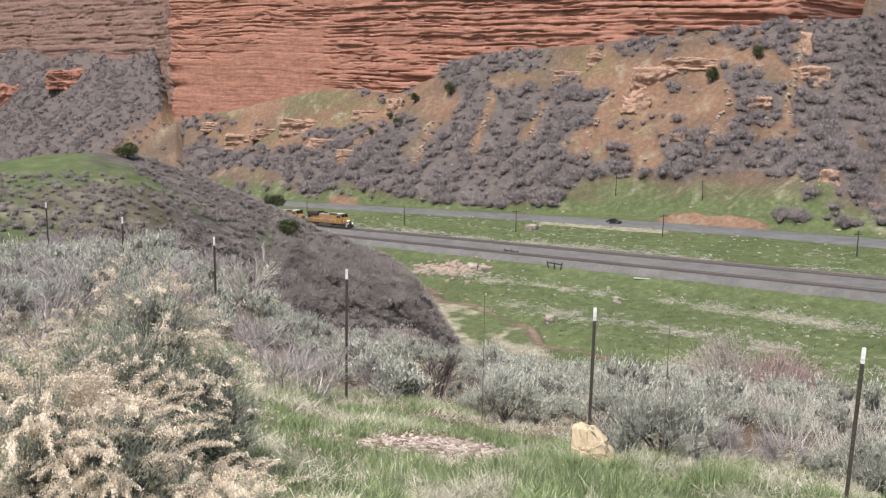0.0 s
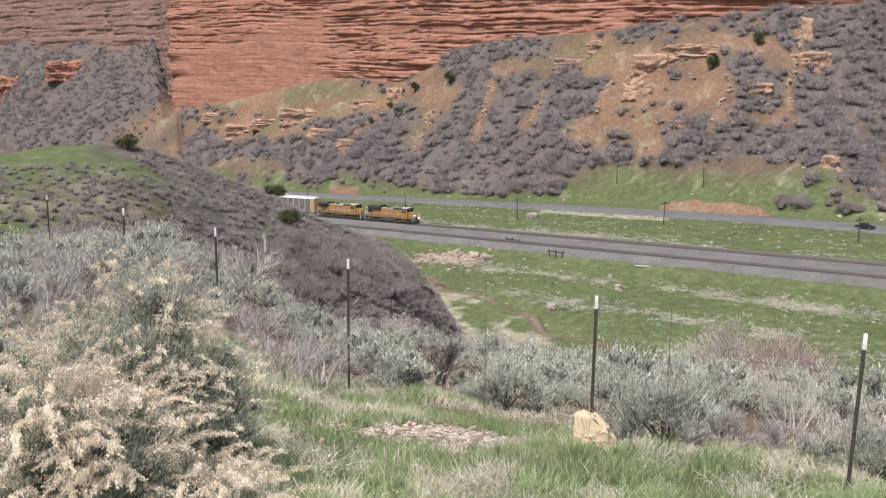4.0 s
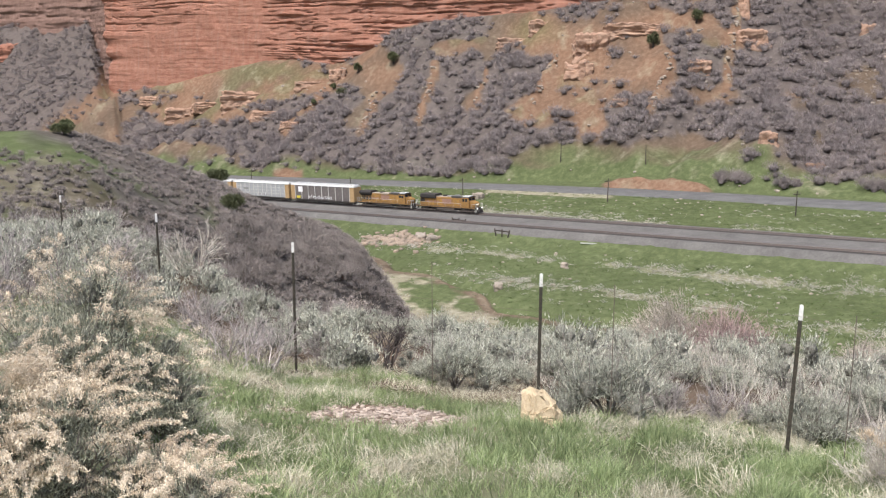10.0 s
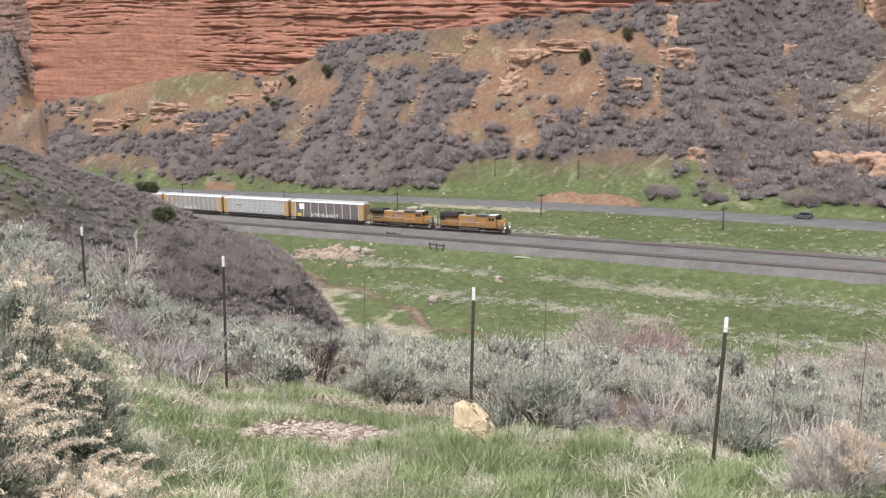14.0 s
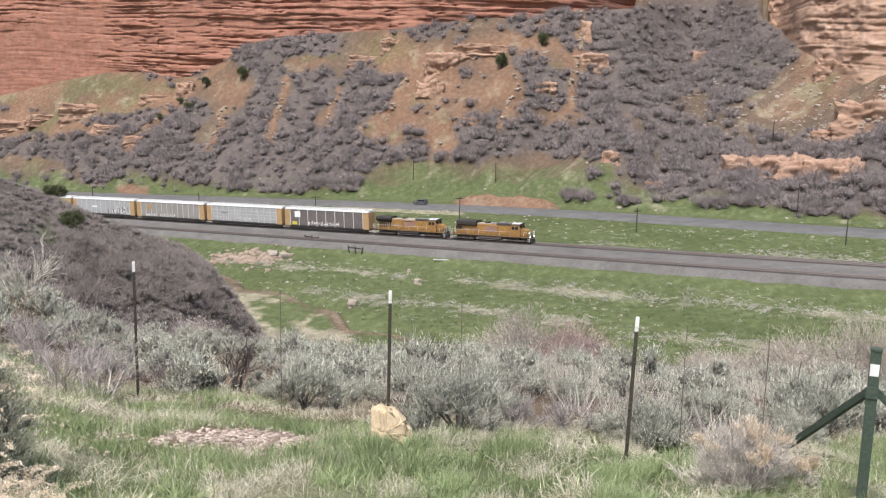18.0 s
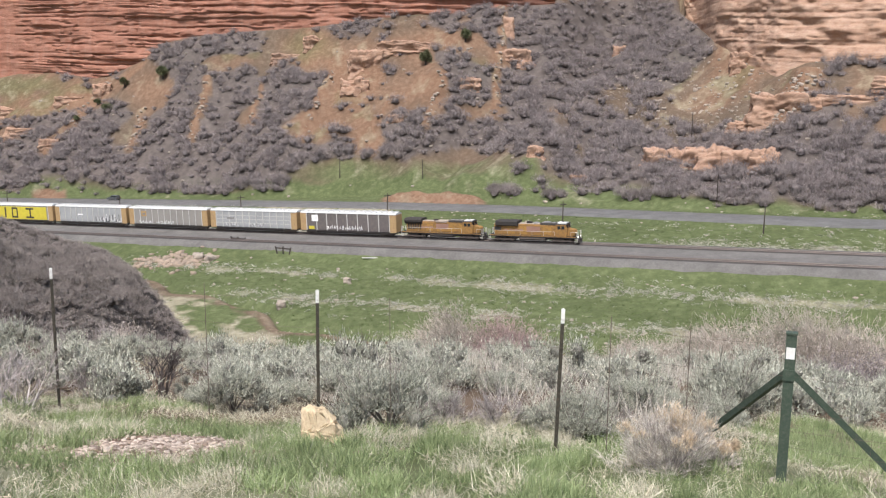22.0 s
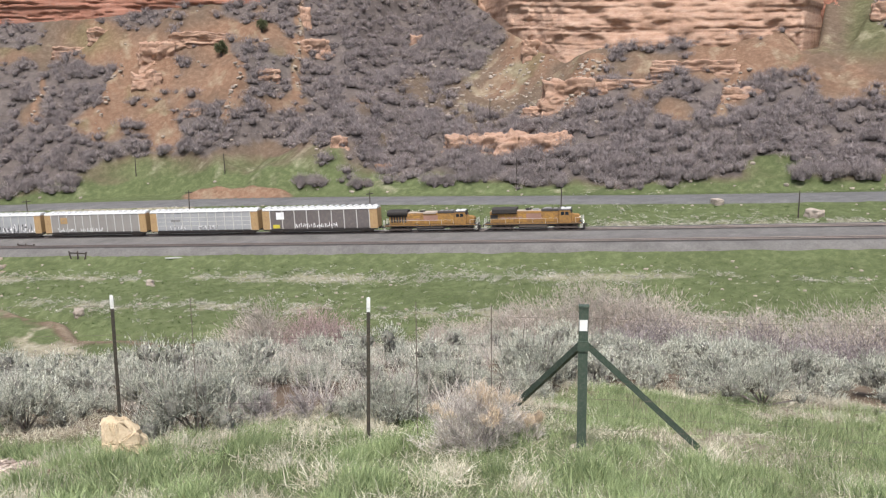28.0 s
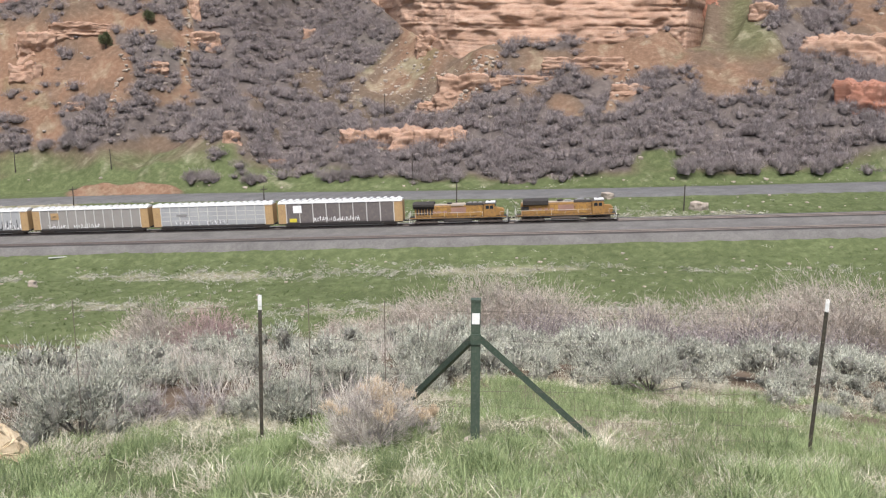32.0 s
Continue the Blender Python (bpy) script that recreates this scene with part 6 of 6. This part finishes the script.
def big_bush():
    """Tall sagebrush with drooping dry seed plumes, close to the camera."""
    rng = np.random.default_rng(33)

    def plume(p, d, n, L):
        # a curved stalk set with small curled husks
        t = rng.uniform(0.05, 1.0, n)[:, None]
        lean = unit(np.array([d[0], d[1], 0.0]))
        q = p + d * L * t + (np.array([0, 0, -0.55]) + 0.35 * lean) * L * t ** 2.2
        q = q + rng.normal(0, 0.013, (n, 3)) * (1.35 - t * 0.9)
        dd = lean * 0.4 + np.array([0, 0, -0.7]) + rng.normal(0, 0.5, (n, 3))
        return blades(q, dd, rng.uniform(0.007, 0.018, n), rng.uniform(0.003, 0.0055, n), rng, segs=1)

    def bush(b, r, radius, height, leaves, plumes, husks, long, label):
        x, y, z = at(b, r)
        root = tagged(new("sagebrush"), label, "shrub", "tall sagebrush")
        root.matrix_basis = pose(x, y, z)
        heart, wood, leaf = sage(rng, radius, height, leaves, (0.016, 0.04), (0.0045, 0.008), 90, 30)
        (bv, bf), tips, dirs = branching(rng, height * 0.9, radius, 16, 3, 0.03, 3)
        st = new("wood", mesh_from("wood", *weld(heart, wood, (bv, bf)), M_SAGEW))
        # heart lobes in this mesh get the dark colour for shade, not wood
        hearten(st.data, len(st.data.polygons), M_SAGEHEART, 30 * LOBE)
        st.parent = root
        fo = new("foliage", mesh_from("foliage", *leaf, M_BUSHLEAF))
        fo.parent = root
        for k in range(plumes):
            d = sphere_dirs(1, rng, 0.5)[0]
            p = d * np.array([radius, radius, height]) * rng.uniform(0.72, 0.98)
            dd = unit(d * np.array([1, 1, 0.4]) + np.array([0, 0, 0.7]) + rng.normal(0, 0.2, 3))
            pl = new("plume", mesh_from("plume", *plume(p, dd, husks, rng.uniform(0.6, 1.1) * long), M_PLUME))
            pl.parent = root

    bush(-18.6, 6.4, 0.74, 1.36, 40000, 190, 170, 0.17, "tall grey-green sagebrush with dry seed plumes")
    bush(-14.6, 6.3, 0.46, 1.0, 16000, 44, 140, 0.14, "grey-green sagebrush beside a taller one")
    bush(-24.0, 4.9, 0.46, 0.92, 20000, 100, 520, 0.36, "sagebrush hung with straw-coloured seed plumes")
    bush(-19.6, 4.8, 0.34, 0.82, 14000, 72, 520, 0.36, "sagebrush hung with straw-coloured seed plumes")
    bush(-15.3, 4.75, 0.26, 0.40, 4500, 26, 400, 0.28, "low sagebrush with bleached seed plumes")
    bush(-12.8, 4.6, 0.26, 0.36, 3500, 34, 420, 0.28, "low sagebrush with bleached seed plumes")
    bush(-27.5, 6.0, 0.6, 1.1, 9000, 40, 150, 0.2, "tall grey-green sagebrush with dry seed plumes")


big_bush()


def rabbitbrush(b, r, height, spread, stems=34):
    """Woody stems that arch outward and fork into pale brittle twigs, some tipped with rusty husks."""
    rng = np.random.default_rng(44)
    x, y, z = at(b, r)
    root = tagged(new("rabbitbrush"), "straw-coloured rabbitbrush of brittle forked twigs with rusty tufts", "shrub")
    root.matrix_basis = pose(x, y, z - 0.02)
    w1, p1, d1 = branching(rng, height * 0.98, spread * 1.15, stems, 4, 0.011, 4, 0.9)
    w2, p2, d2 = branching(rng, height * 0.72, spread * 1.5, stems, 4, 0.010, 4, 0.35)
    wd = new("wood", mesh_from("wood", *w1, M_BARE))
    wd.parent = root
    st = new("stem_fan", mesh_from("stem_fan", *w2, M_RABBIT))
    st.parent = root
    ends, dirs = np.concatenate([p1, p2]), np.concatenate([d1, d2])
    k = rng.choice(len(ends), len(ends) // 3, replace=False)
    fan = new("twig_spray", mesh_from("twig_spray", *blades(ends[k], dirs[k] + rng.normal(0, 0.25, (len(k), 3)) + np.array([0, 0, 0.5]), height * rng.uniform(0.05, 0.13, len(k)), 0.0035, rng, segs=1), M_RABBIT))
    fan.parent = root
    hub = ends[rng.choice(np.nonzero(ends[:, 2] > height * 0.55)[0], 7)]
    for c in hub:
        near = np.nonzero(np.linalg.norm(ends - c, axis=1) < 0.13 * height)[0]
        q = np.repeat(ends[near], 3, 0) + rng.normal(0, 0.012, (3 * len(near), 3))
        h = new("seed_head", mesh_from("seed_head", *blades(q, np.repeat(dirs[near], 3, 0) + rng.normal(0, 0.4, q.shape) + np.array([0, 0, 0.6]), 0.035, 0.006, rng, segs=1), M_RUST))
        h.parent = root


rabbitbrush(32.4, 7.75, 0.78, 0.6, 38)
rabbitbrush(35.6, 8.1, 0.34, 0.3, 12)


def grass():
    rng = np.random.default_rng(55)
    n = 19000
    a = rng.uniform(-29, 66, n)
    r = np.sqrt(rng.uniform(4.2 ** 2, 15.5 ** 2, n))
    x, y = polar(a, r)
    z, m = ground_z(x, y)
    P = np.stack([x, y, z - 0.005], -1)
    n1, n2 = fbm(x / 0.9, y / 0.9, octaves=3, seed=81), fbm(x / 2.2, y / 2.2, octaves=3, seed=82)
    gravel = step(1.15, 0.8, np.hypot((a - 0.6) / 7.2, (r - 8.75) / 0.62) + 0.35 * n1)
    lim = near_limits(a)
    green = (rng.uniform(0, 1, n) < 0.5 + 1.4 * n1 + 0.15 * step(30, 40, a) - 0.35 * step(lim - 2.5, lim, r)) & (gravel < 0.5) & (r < lim + 0.5)
    straw = (~green) & (rng.uniform(0, 1, n) < 0.55 + 0.8 * n2 + 0.2 * step(lim - 3, lim, r)) & (gravel < 0.5) & (r < lim + 1.4)
    stuff("green_grass", [tuft(rng, 34, 0.135, 0.11, 0.55, 0.3, (0.0035, 0.007), 1) for _ in range(8)], P[green], rng.uniform(0.6, 1.25, green.sum()), rng, M_GRASS, "fresh green bunch grass on the slope", "grass")
    stuff("straw_grass", [tuft(rng, 24, 0.17, 0.16, 0.85, 0.6, (0.0025, 0.005)) for _ in range(8)], P[straw], rng.uniform(0.5, 1.1, straw.sum()), rng, M_STRAW, "bleached dry grass lying among the green", "grass")
    # large single tussocks
    big_g = [mesh_from("tussock", *tuft(rng, 460, 0.27, 0.2, 0.45, 0.4, (0.0035, 0.007)), M_GRASS) for _ in range(3)]
    big_s = [mesh_from("tussock", *tuft(rng, 460, 0.27, 0.24, 0.75, 0.75, (0.0025, 0.006)), M_STRAW) for _ in range(3)]
    spots = [(7.8, 6.9, 0), (2.3, 7.1, 0), (9.3, 7.9, 0), (12.2, 8.3, 0), (17.4, 8.1, 0), (9.0, 8.6, 1), (4.4, 7.0, 1), (6.2, 7.2, 1), (-2, 9.9, 1), (-6, 9.8, 1), (-4, 10.2, 1), (20, 7.2, 1), (23, 6.5, 1), (26, 7.6, 0), (34, 6.6, 0), (30.5, 6.4, 1), (36, 6.2, 1),
             (40, 6.9, 0), (42, 7.4, 0), (47.2, 7.6, 1), (46.2, 7.5, 0), (53.5, 7.6, 1), (55.5, 7.4, 1), (57.5, 7.7, 1), (60.5, 7.8, 1), (51, 6.6, 0), (56, 6.4, 0), (62, 6.8, 0), (44, 6.0, 0), (14, 6.3, 0), (11, 6.2, 1), (-8.5, 6.6, 1), (-6.5, 5.9, 1), (-3.5, 6.1, 0), (0, 6.3, 1), (-10.5, 7.4, 1), (-9, 8.6, 0), (-11.5, 9.5, 1), (-1, 7.6, 0), (-8.2, 5.4, 0)]
    spots += [(float(b), float(q), int(k)) for b, q, k in zip(rng.uniform(-8, 64, 46), rng.uniform(5.6, 9.2, 46), rng.uniform(0, 1, 46) < 0.35)]
    for i, (b, rr, kind) in enumerate(spots):
        xx, yy, zz = at(b, rr)
        ob = new("grass_tussock", (big_s if kind else big_g)[i % 3])
        ob.matrix_basis = pose(xx, yy, zz - 0.01, 0, 0, i * 47) @ Matrix.Diagonal((*(0.65 + 0.5 * ((i * 11) % 7) / 7,) * 2, 0.65 + 0.4 * ((i * 7) % 5) / 5, 1))
        tagged(ob, "bleached dry grass tussock on the slope" if kind else "thick fresh green grass tussock on the slope", "grass", "grass tussocks")
    # gravel patch
    k = 3600
    a, r = rng.normal(0.6, 4.3, k), rng.normal(8.75, 0.40, k)
    x, y = polar(a, r)
    z, _ = ground_z(x, y)
    stuff("gravel_patch", STONES, np.stack([x, y, z + 0.004], -1), rng.uniform(0.1, 1.0, k) ** 2 * 0.034 + 0.005, rng, M_GRAVELRED, "patch of bare reddish gravel in the grass", "gravel")


M_GRAVELRED = leafy("reddish_gravel", (0.13, 0.088, 0.064), (0.52, 0.43, 0.355))
grass()

# ---- fence ----
M_TPOST = paint("rusty_green_steel", (0.055, 0.052, 0.04), 0.75, 0.6, (0.13, 0.085, 0.06), 0.15)
M_TIP = paint("white_post_paint", (0.78, 0.77, 0.74), 0.6, 0.35, (0.4, 0.33, 0.27), 0.12)
M_GREENPOST = paint("dark_green_paint", (0.05, 0.072, 0.052), 0.6, 0.5, (0.14, 0.14, 0.11), 0.25)
M_WIRE = paint("rusty_wire", (0.14, 0.11, 0.09), 0.7, 0.3)
POSTS = [(-22.9, 24.5, -2.84, 0), (-18.85, 19.5, -2.59, 0.5), (-13.6, 15.0, -2.35, 0), (-5.64, 12.0, -2.33, 0.4), (9.94, 9.4, -2.18, 0.5), (25.35, 8.3, -2.08, 1.4)]
LINE = []


def fence_post(x, y, top, lean, tip=0.135):
    base = gz(x, y) - 0.05
    h = top - base
    root = tagged(new("fence_post"), "steel fence post with a white painted top", "fence post", "fence posts")
    root.matrix_basis = pose(x, y, base, 0, lean, math.degrees(math.atan2(-x, y)))
    bm = boxed(-0.017, 0.017, -0.004, 0.004, 0, h - tip)
    box(bm, -0.004, 0.004, 0.0035, 0.034, 0, h - tip)
    for k in range(int((h - tip) / 0.055)):
        box(bm, -0.007, 0.007, -0.011, -0.003, 0.03 + k * 0.055, 0.05 + k * 0.055)
    part("shaft", bm, M_TPOST, root)
    bm = boxed(-0.017, 0.017, -0.004, 0.004, h - tip, h)
    box(bm, -0.004, 0.004, 0.0035, 0.034, h - tip, h)
    for k in range(2):
        box(bm, -0.007, 0.007, -0.011, -0.003, h - 0.1 + k * 0.055, h - 0.08 + k * 0.055)
    part("tip", bm, M_TIP, root, "white painted tip")
    LINE.append((x, y, base + 0.05, top))


for b, r, top, lean in POSTS:
    fence_post(*polar(b, r), top, lean)
gx, gy = 4.85, 5.94
LINE.append((gx, gy, -3.34, -1.99))
fence_post(7.53, 4.43, -2.07, 2.0, 0.11)


def corner_post():
    root = tagged(new("corner_post"), "dark green steel corner post with two diagonal braces", "fence post")
    base = gz(gx, gy)
    root.matrix_basis = pose(gx, gy, base - 0.05, 0, 0, -38)
    h = -1.99 - base + 0.05
    bm = boxed(-0.04, 0.04, -0.004, 0.004, 0, h)
    box(bm, -0.04, -0.032, 0.0035, 0.06, 0, h)
    box(bm, 0.032, 0.04, 0.0035, 0.06, 0, h)
    part("post", bm, M_GREENPOST, root)
    part("sticker", boxed(-0.033, 0.033, -0.009, -0.005, h - 0.21, h - 0.115), M_TIP, root, "white torn sticker")
    part("cap_plate", boxed(-0.044, 0.044, -0.01, 0.066, h - 0.012, h + 0.004), M_GREENPOST, root)
    joint = h - 0.34
    for name, (b, r) in (("brace", (47.0, 8.25)), ("brace", (33.2, 9.2))):
        ex, ey, ez = at(b, r)
        e = root.matrix_basis.inverted() @ Vector((ex, ey, ez - 0.03))
        a = Vector((0.03 if b > 38 else -0.03, 0.03, joint))
        d = e - a
        bm = boxed(-0.027, 0.027, -0.004, 0.004, 0, d.length)
        box(bm, -0.027, -0.021, 0.0035, 0.04, 0, d.length)
        q = d.to_track_quat("Z", "Y").to_matrix().to_4x4()
        bmesh.ops.transform(bm, matrix=Matrix.Translation(a) @ q @ pose(0, 0, 0, 0, 0, 90), verts=bm.verts[:])
        part(name, bm, M_GREENPOST, root)
    part("concrete_foot", rod(bmesh.new(), (0, 0.02, 0.0), (0, 0.02, 0.07), 0.10, n=12), M_ROCKPALE, root)
    part("brace_plate", boxed(-0.045, 0.045, -0.014, 0.0, joint - 0.05, joint + 0.04), M_GREENPOST, root)


corner_post()


def wires():
    root = tagged(new("fence_wire"), "slack rusty wire strands of a stock fence", "fence wire")
    for (xa, ya, ba, ta), (xb, yb, bb, tb) in zip(LINE, LINE[1:]):
        for f in (0.30, 0.52, 0.74, 0.93):
            bm = bmesh.new()
            pts = []
            for k in range(9):
                t = k / 8
                sag = -0.03 * 4 * t * (1 - t)
                pts.append((xa + (xb - xa) * t, ya + (yb - ya) * t, (ba + f * (ta - ba)) * (1 - t) + (bb + f * (tb - bb)) * t + sag))
            rings = [[bm.verts.new((px + 0.0012 * cx, py, pz + 0.0012 * cz)) for cx, cz in ((1, 0), (0, 1), (-1, 0), (0, -1))] for px, py, pz in pts]
            for ra, rb in zip(rings, rings[1:]):
                for k in range(4):
                    bm.faces.new((ra[k], ra[(k + 1) % 4], rb[(k + 1) % 4], rb[k]))
            part("strand", bm, M_WIRE, root)
    # twisted stays between the posts
    for i, t in ((3, 0.62), (4, 0.33), (5, 0.25), (5, 0.6)):
        (xa, ya, ba, ta), (xb, yb, bb, tb) = LINE[i], LINE[i + 1]
        x, y, b0, t0 = xa + (xb - xa) * t, ya + (yb - ya) * t, ba + (bb - ba) * t, ta + (tb - ta) * t
        part("stay", rod(bmesh.new(), (x, y, b0 + 0.12), (x, y, t0 - 0.02), 0.004, n=5), M_WIRE, root)
    (xa, ya, ba, ta), (xb, yb, bb, tb) = LINE[6], LINE[7]
    for k in range(1, 14):
        t = k / 14
        x, y, b0 = xa + (xb - xa) * t, ya + (yb - ya) * t, ba + (bb - ba) * t
        part("mesh_wire", rod(bmesh.new(), (x, y, b0), (x, y, b0 + 0.62), 0.0014, n=4), M_WIRE, root)
    for f in (0.1, 0.2, 0.4):
        part("mesh_wire", rod(bmesh.new(), (xa, ya, ba + f * (ta - ba)), (xb, yb, bb + f * (tb - bb)), 0.0014, n=4), M_WIRE, root)


wires()
M_OCHRE = paint("ochre_rock", (0.56, 0.45, 0.30), 0.9, 0.7, (0.32, 0.22, 0.13), 0.16)


def standing_rock(b, r):
    """A split wedge of sandstone: flat broken faces, a blunt peak."""
    x, y, z = at(b, r)
    bm = bmesh.new()
    for p in ((-0.17, -0.10, -0.12), (0.22, -0.09, -0.12), (0.20, 0.13, -0.12), (-0.16, 0.12, -0.12), (-0.185, -0.08, 0.12), (-0.17, 0.07, 0.27), (-0.12, -0.03, 0.315), (-0.05, -0.06, 0.29), (0.03, 0.05, 0.25), (0.09, -0.07, 0.17), (0.14, -0.085, 0.06), (0.16, 0.09, 0.12), (-0.06, -0.125, 0.1)):
        bm.verts.new(p)
    bmesh.ops.convex_hull(bm, input=bm.verts[:])
    bmesh.ops.bevel(bm, geom=bm.edges[:], offset=0.012, segments=1, affect="EDGES")
    bmesh.ops.triangulate(bm, faces=bm.faces[:])
    bmesh.ops.subdivide_edges(bm, edges=bm.edges[:], cuts=4)
    for v in bm.verts:
        v.co += v.co.normalized() * (0.03 * noise.fractal(v.co * 11, 0.8, 2.1, 5) - 0.03 * max(0.0, 0.25 - abs(noise.noise(v.co * 9))) + 0.012 * noise.noise(v.co * 45))
    me = bpy.data.meshes.new("rock")
    bm.to_mesh(me)
    bm.free()
    me.materials.append(M_OCHRE)
    ob = new("rock", me)
    ob.matrix_basis = pose(x, y, z + 0.03, 0, 0, -b) @ Matrix.Diagonal((1.12, 1.1, 1.22, 1))
    tagged(ob, "angular ochre sandstone rock standing in the grass", "rock")


standing_rock(10.2, 8.75)

# ---- poles and small structures along the track ----


def utility_pole(b, e, h, arm, label="dark wooden utility pole with a crossarm"):
    x, y, z = spot(b, e, 150)
    root = tagged(new("utility_pole"), label, "utility pole", "utility poles")
    root.matrix_basis = pose(x, y, z - 0.2, 0, RNG.uniform(-1.5, 1.5), 20)
    part("pole", rod(bmesh.new(), (0, 0, 0), (0, 0, h), 0.17, 0.11, 10), M_WOOD, root)
    if arm:
        part("crossarm", boxed(-1.2, 1.2, -0.07, 0.07, h - 0.9, h - 0.72), M_WOOD, root)
        for k in (-1.1, -0.5, 0.5, 1.1):
            part("insulator", rod(bmesh.new(), (k, 0, h - 0.72), (k, 0, h - 0.5), 0.06, 0.04, 8), M_BALLAST, root)


for b, e, h, arm in ((-8.0, -7.4, 6.0, 1), (-2.0, -8.3, 7.2, 0), (4.95, -8.6, 7.4, 1), (13.85, -8.58, 7.0, 1), (24.75, -9.0, 6.4, 1), (36.6, -9.0, 6.4, 0), (50.45, -8.9, 6.3, 0), (10.95, -6.2, 8.2, 0), (16.05, -6.25, 6.6, 0), (33.85, -7.45, 8.6, 0), (32.2, -3.65, 8.6, 0), (62, -8.6, 6.3, 0)):
    utility_pole(b, e, h, arm)
for b, e in ((4.7, -10.1), (7.4, -10.8)):
    x, y, z = spot(b, e, 150)
    root = tagged(new("culvert_railing"), "short dark railing over a culvert beside the track", "railing")
    root.matrix_basis = pose(x, y, z - 0.1, 0, 0, -43)
    for k in (-1.7, 0, 1.7):
        bm = boxed(-0.12, 0.12, -0.1, 0.1, 0, 1.9)
        bmesh.ops.transform(bm, matrix=pose(k, 0, 0, 0, 9 * k, 0), verts=bm.verts[:])
        part("post", bm, M_WOOD, root)
    part("rail", boxed(-2.0, 2.0, -0.14, -0.105, 1.3, 1.6), M_WOOD, root)
x, y, z = spot(13.0, -11.15, 120)
ob = new("plank")
ob.matrix_basis = pose(x, y, z, 0, 0, -20)
tagged(ob, "bleached timber plank lying in the grass", "plank")
part("board", boxed(-2.6, 2.6, -0.16, 0.16, -0.05, 0.16, bevel=0.02), M_PALEPOST, ob)


# ---- what moves ----
def motions():
    for ob, offset in CARS:
        walk(ob, [(t, place_on_track(NOSE0 + SPEED * t - offset)) for t in np.arange(-1, 33.5, 1.0)])
    for ob, s, v, lane in VEHICLES:
        walk(ob, [(t, place_on_road(s + v * t, lane, 1 if v > 0 else -1)) for t in np.arange(-1, 33.5, 1.0)])
    for ob, x, r in AXLES:
        turn = math.degrees(SPEED * 0.1 / r)
        walk(ob, [(0.1 * k, pose(x, 0, r, 0, (turn * k) % 360, 0)) for k in range(0, 321)])


motions()
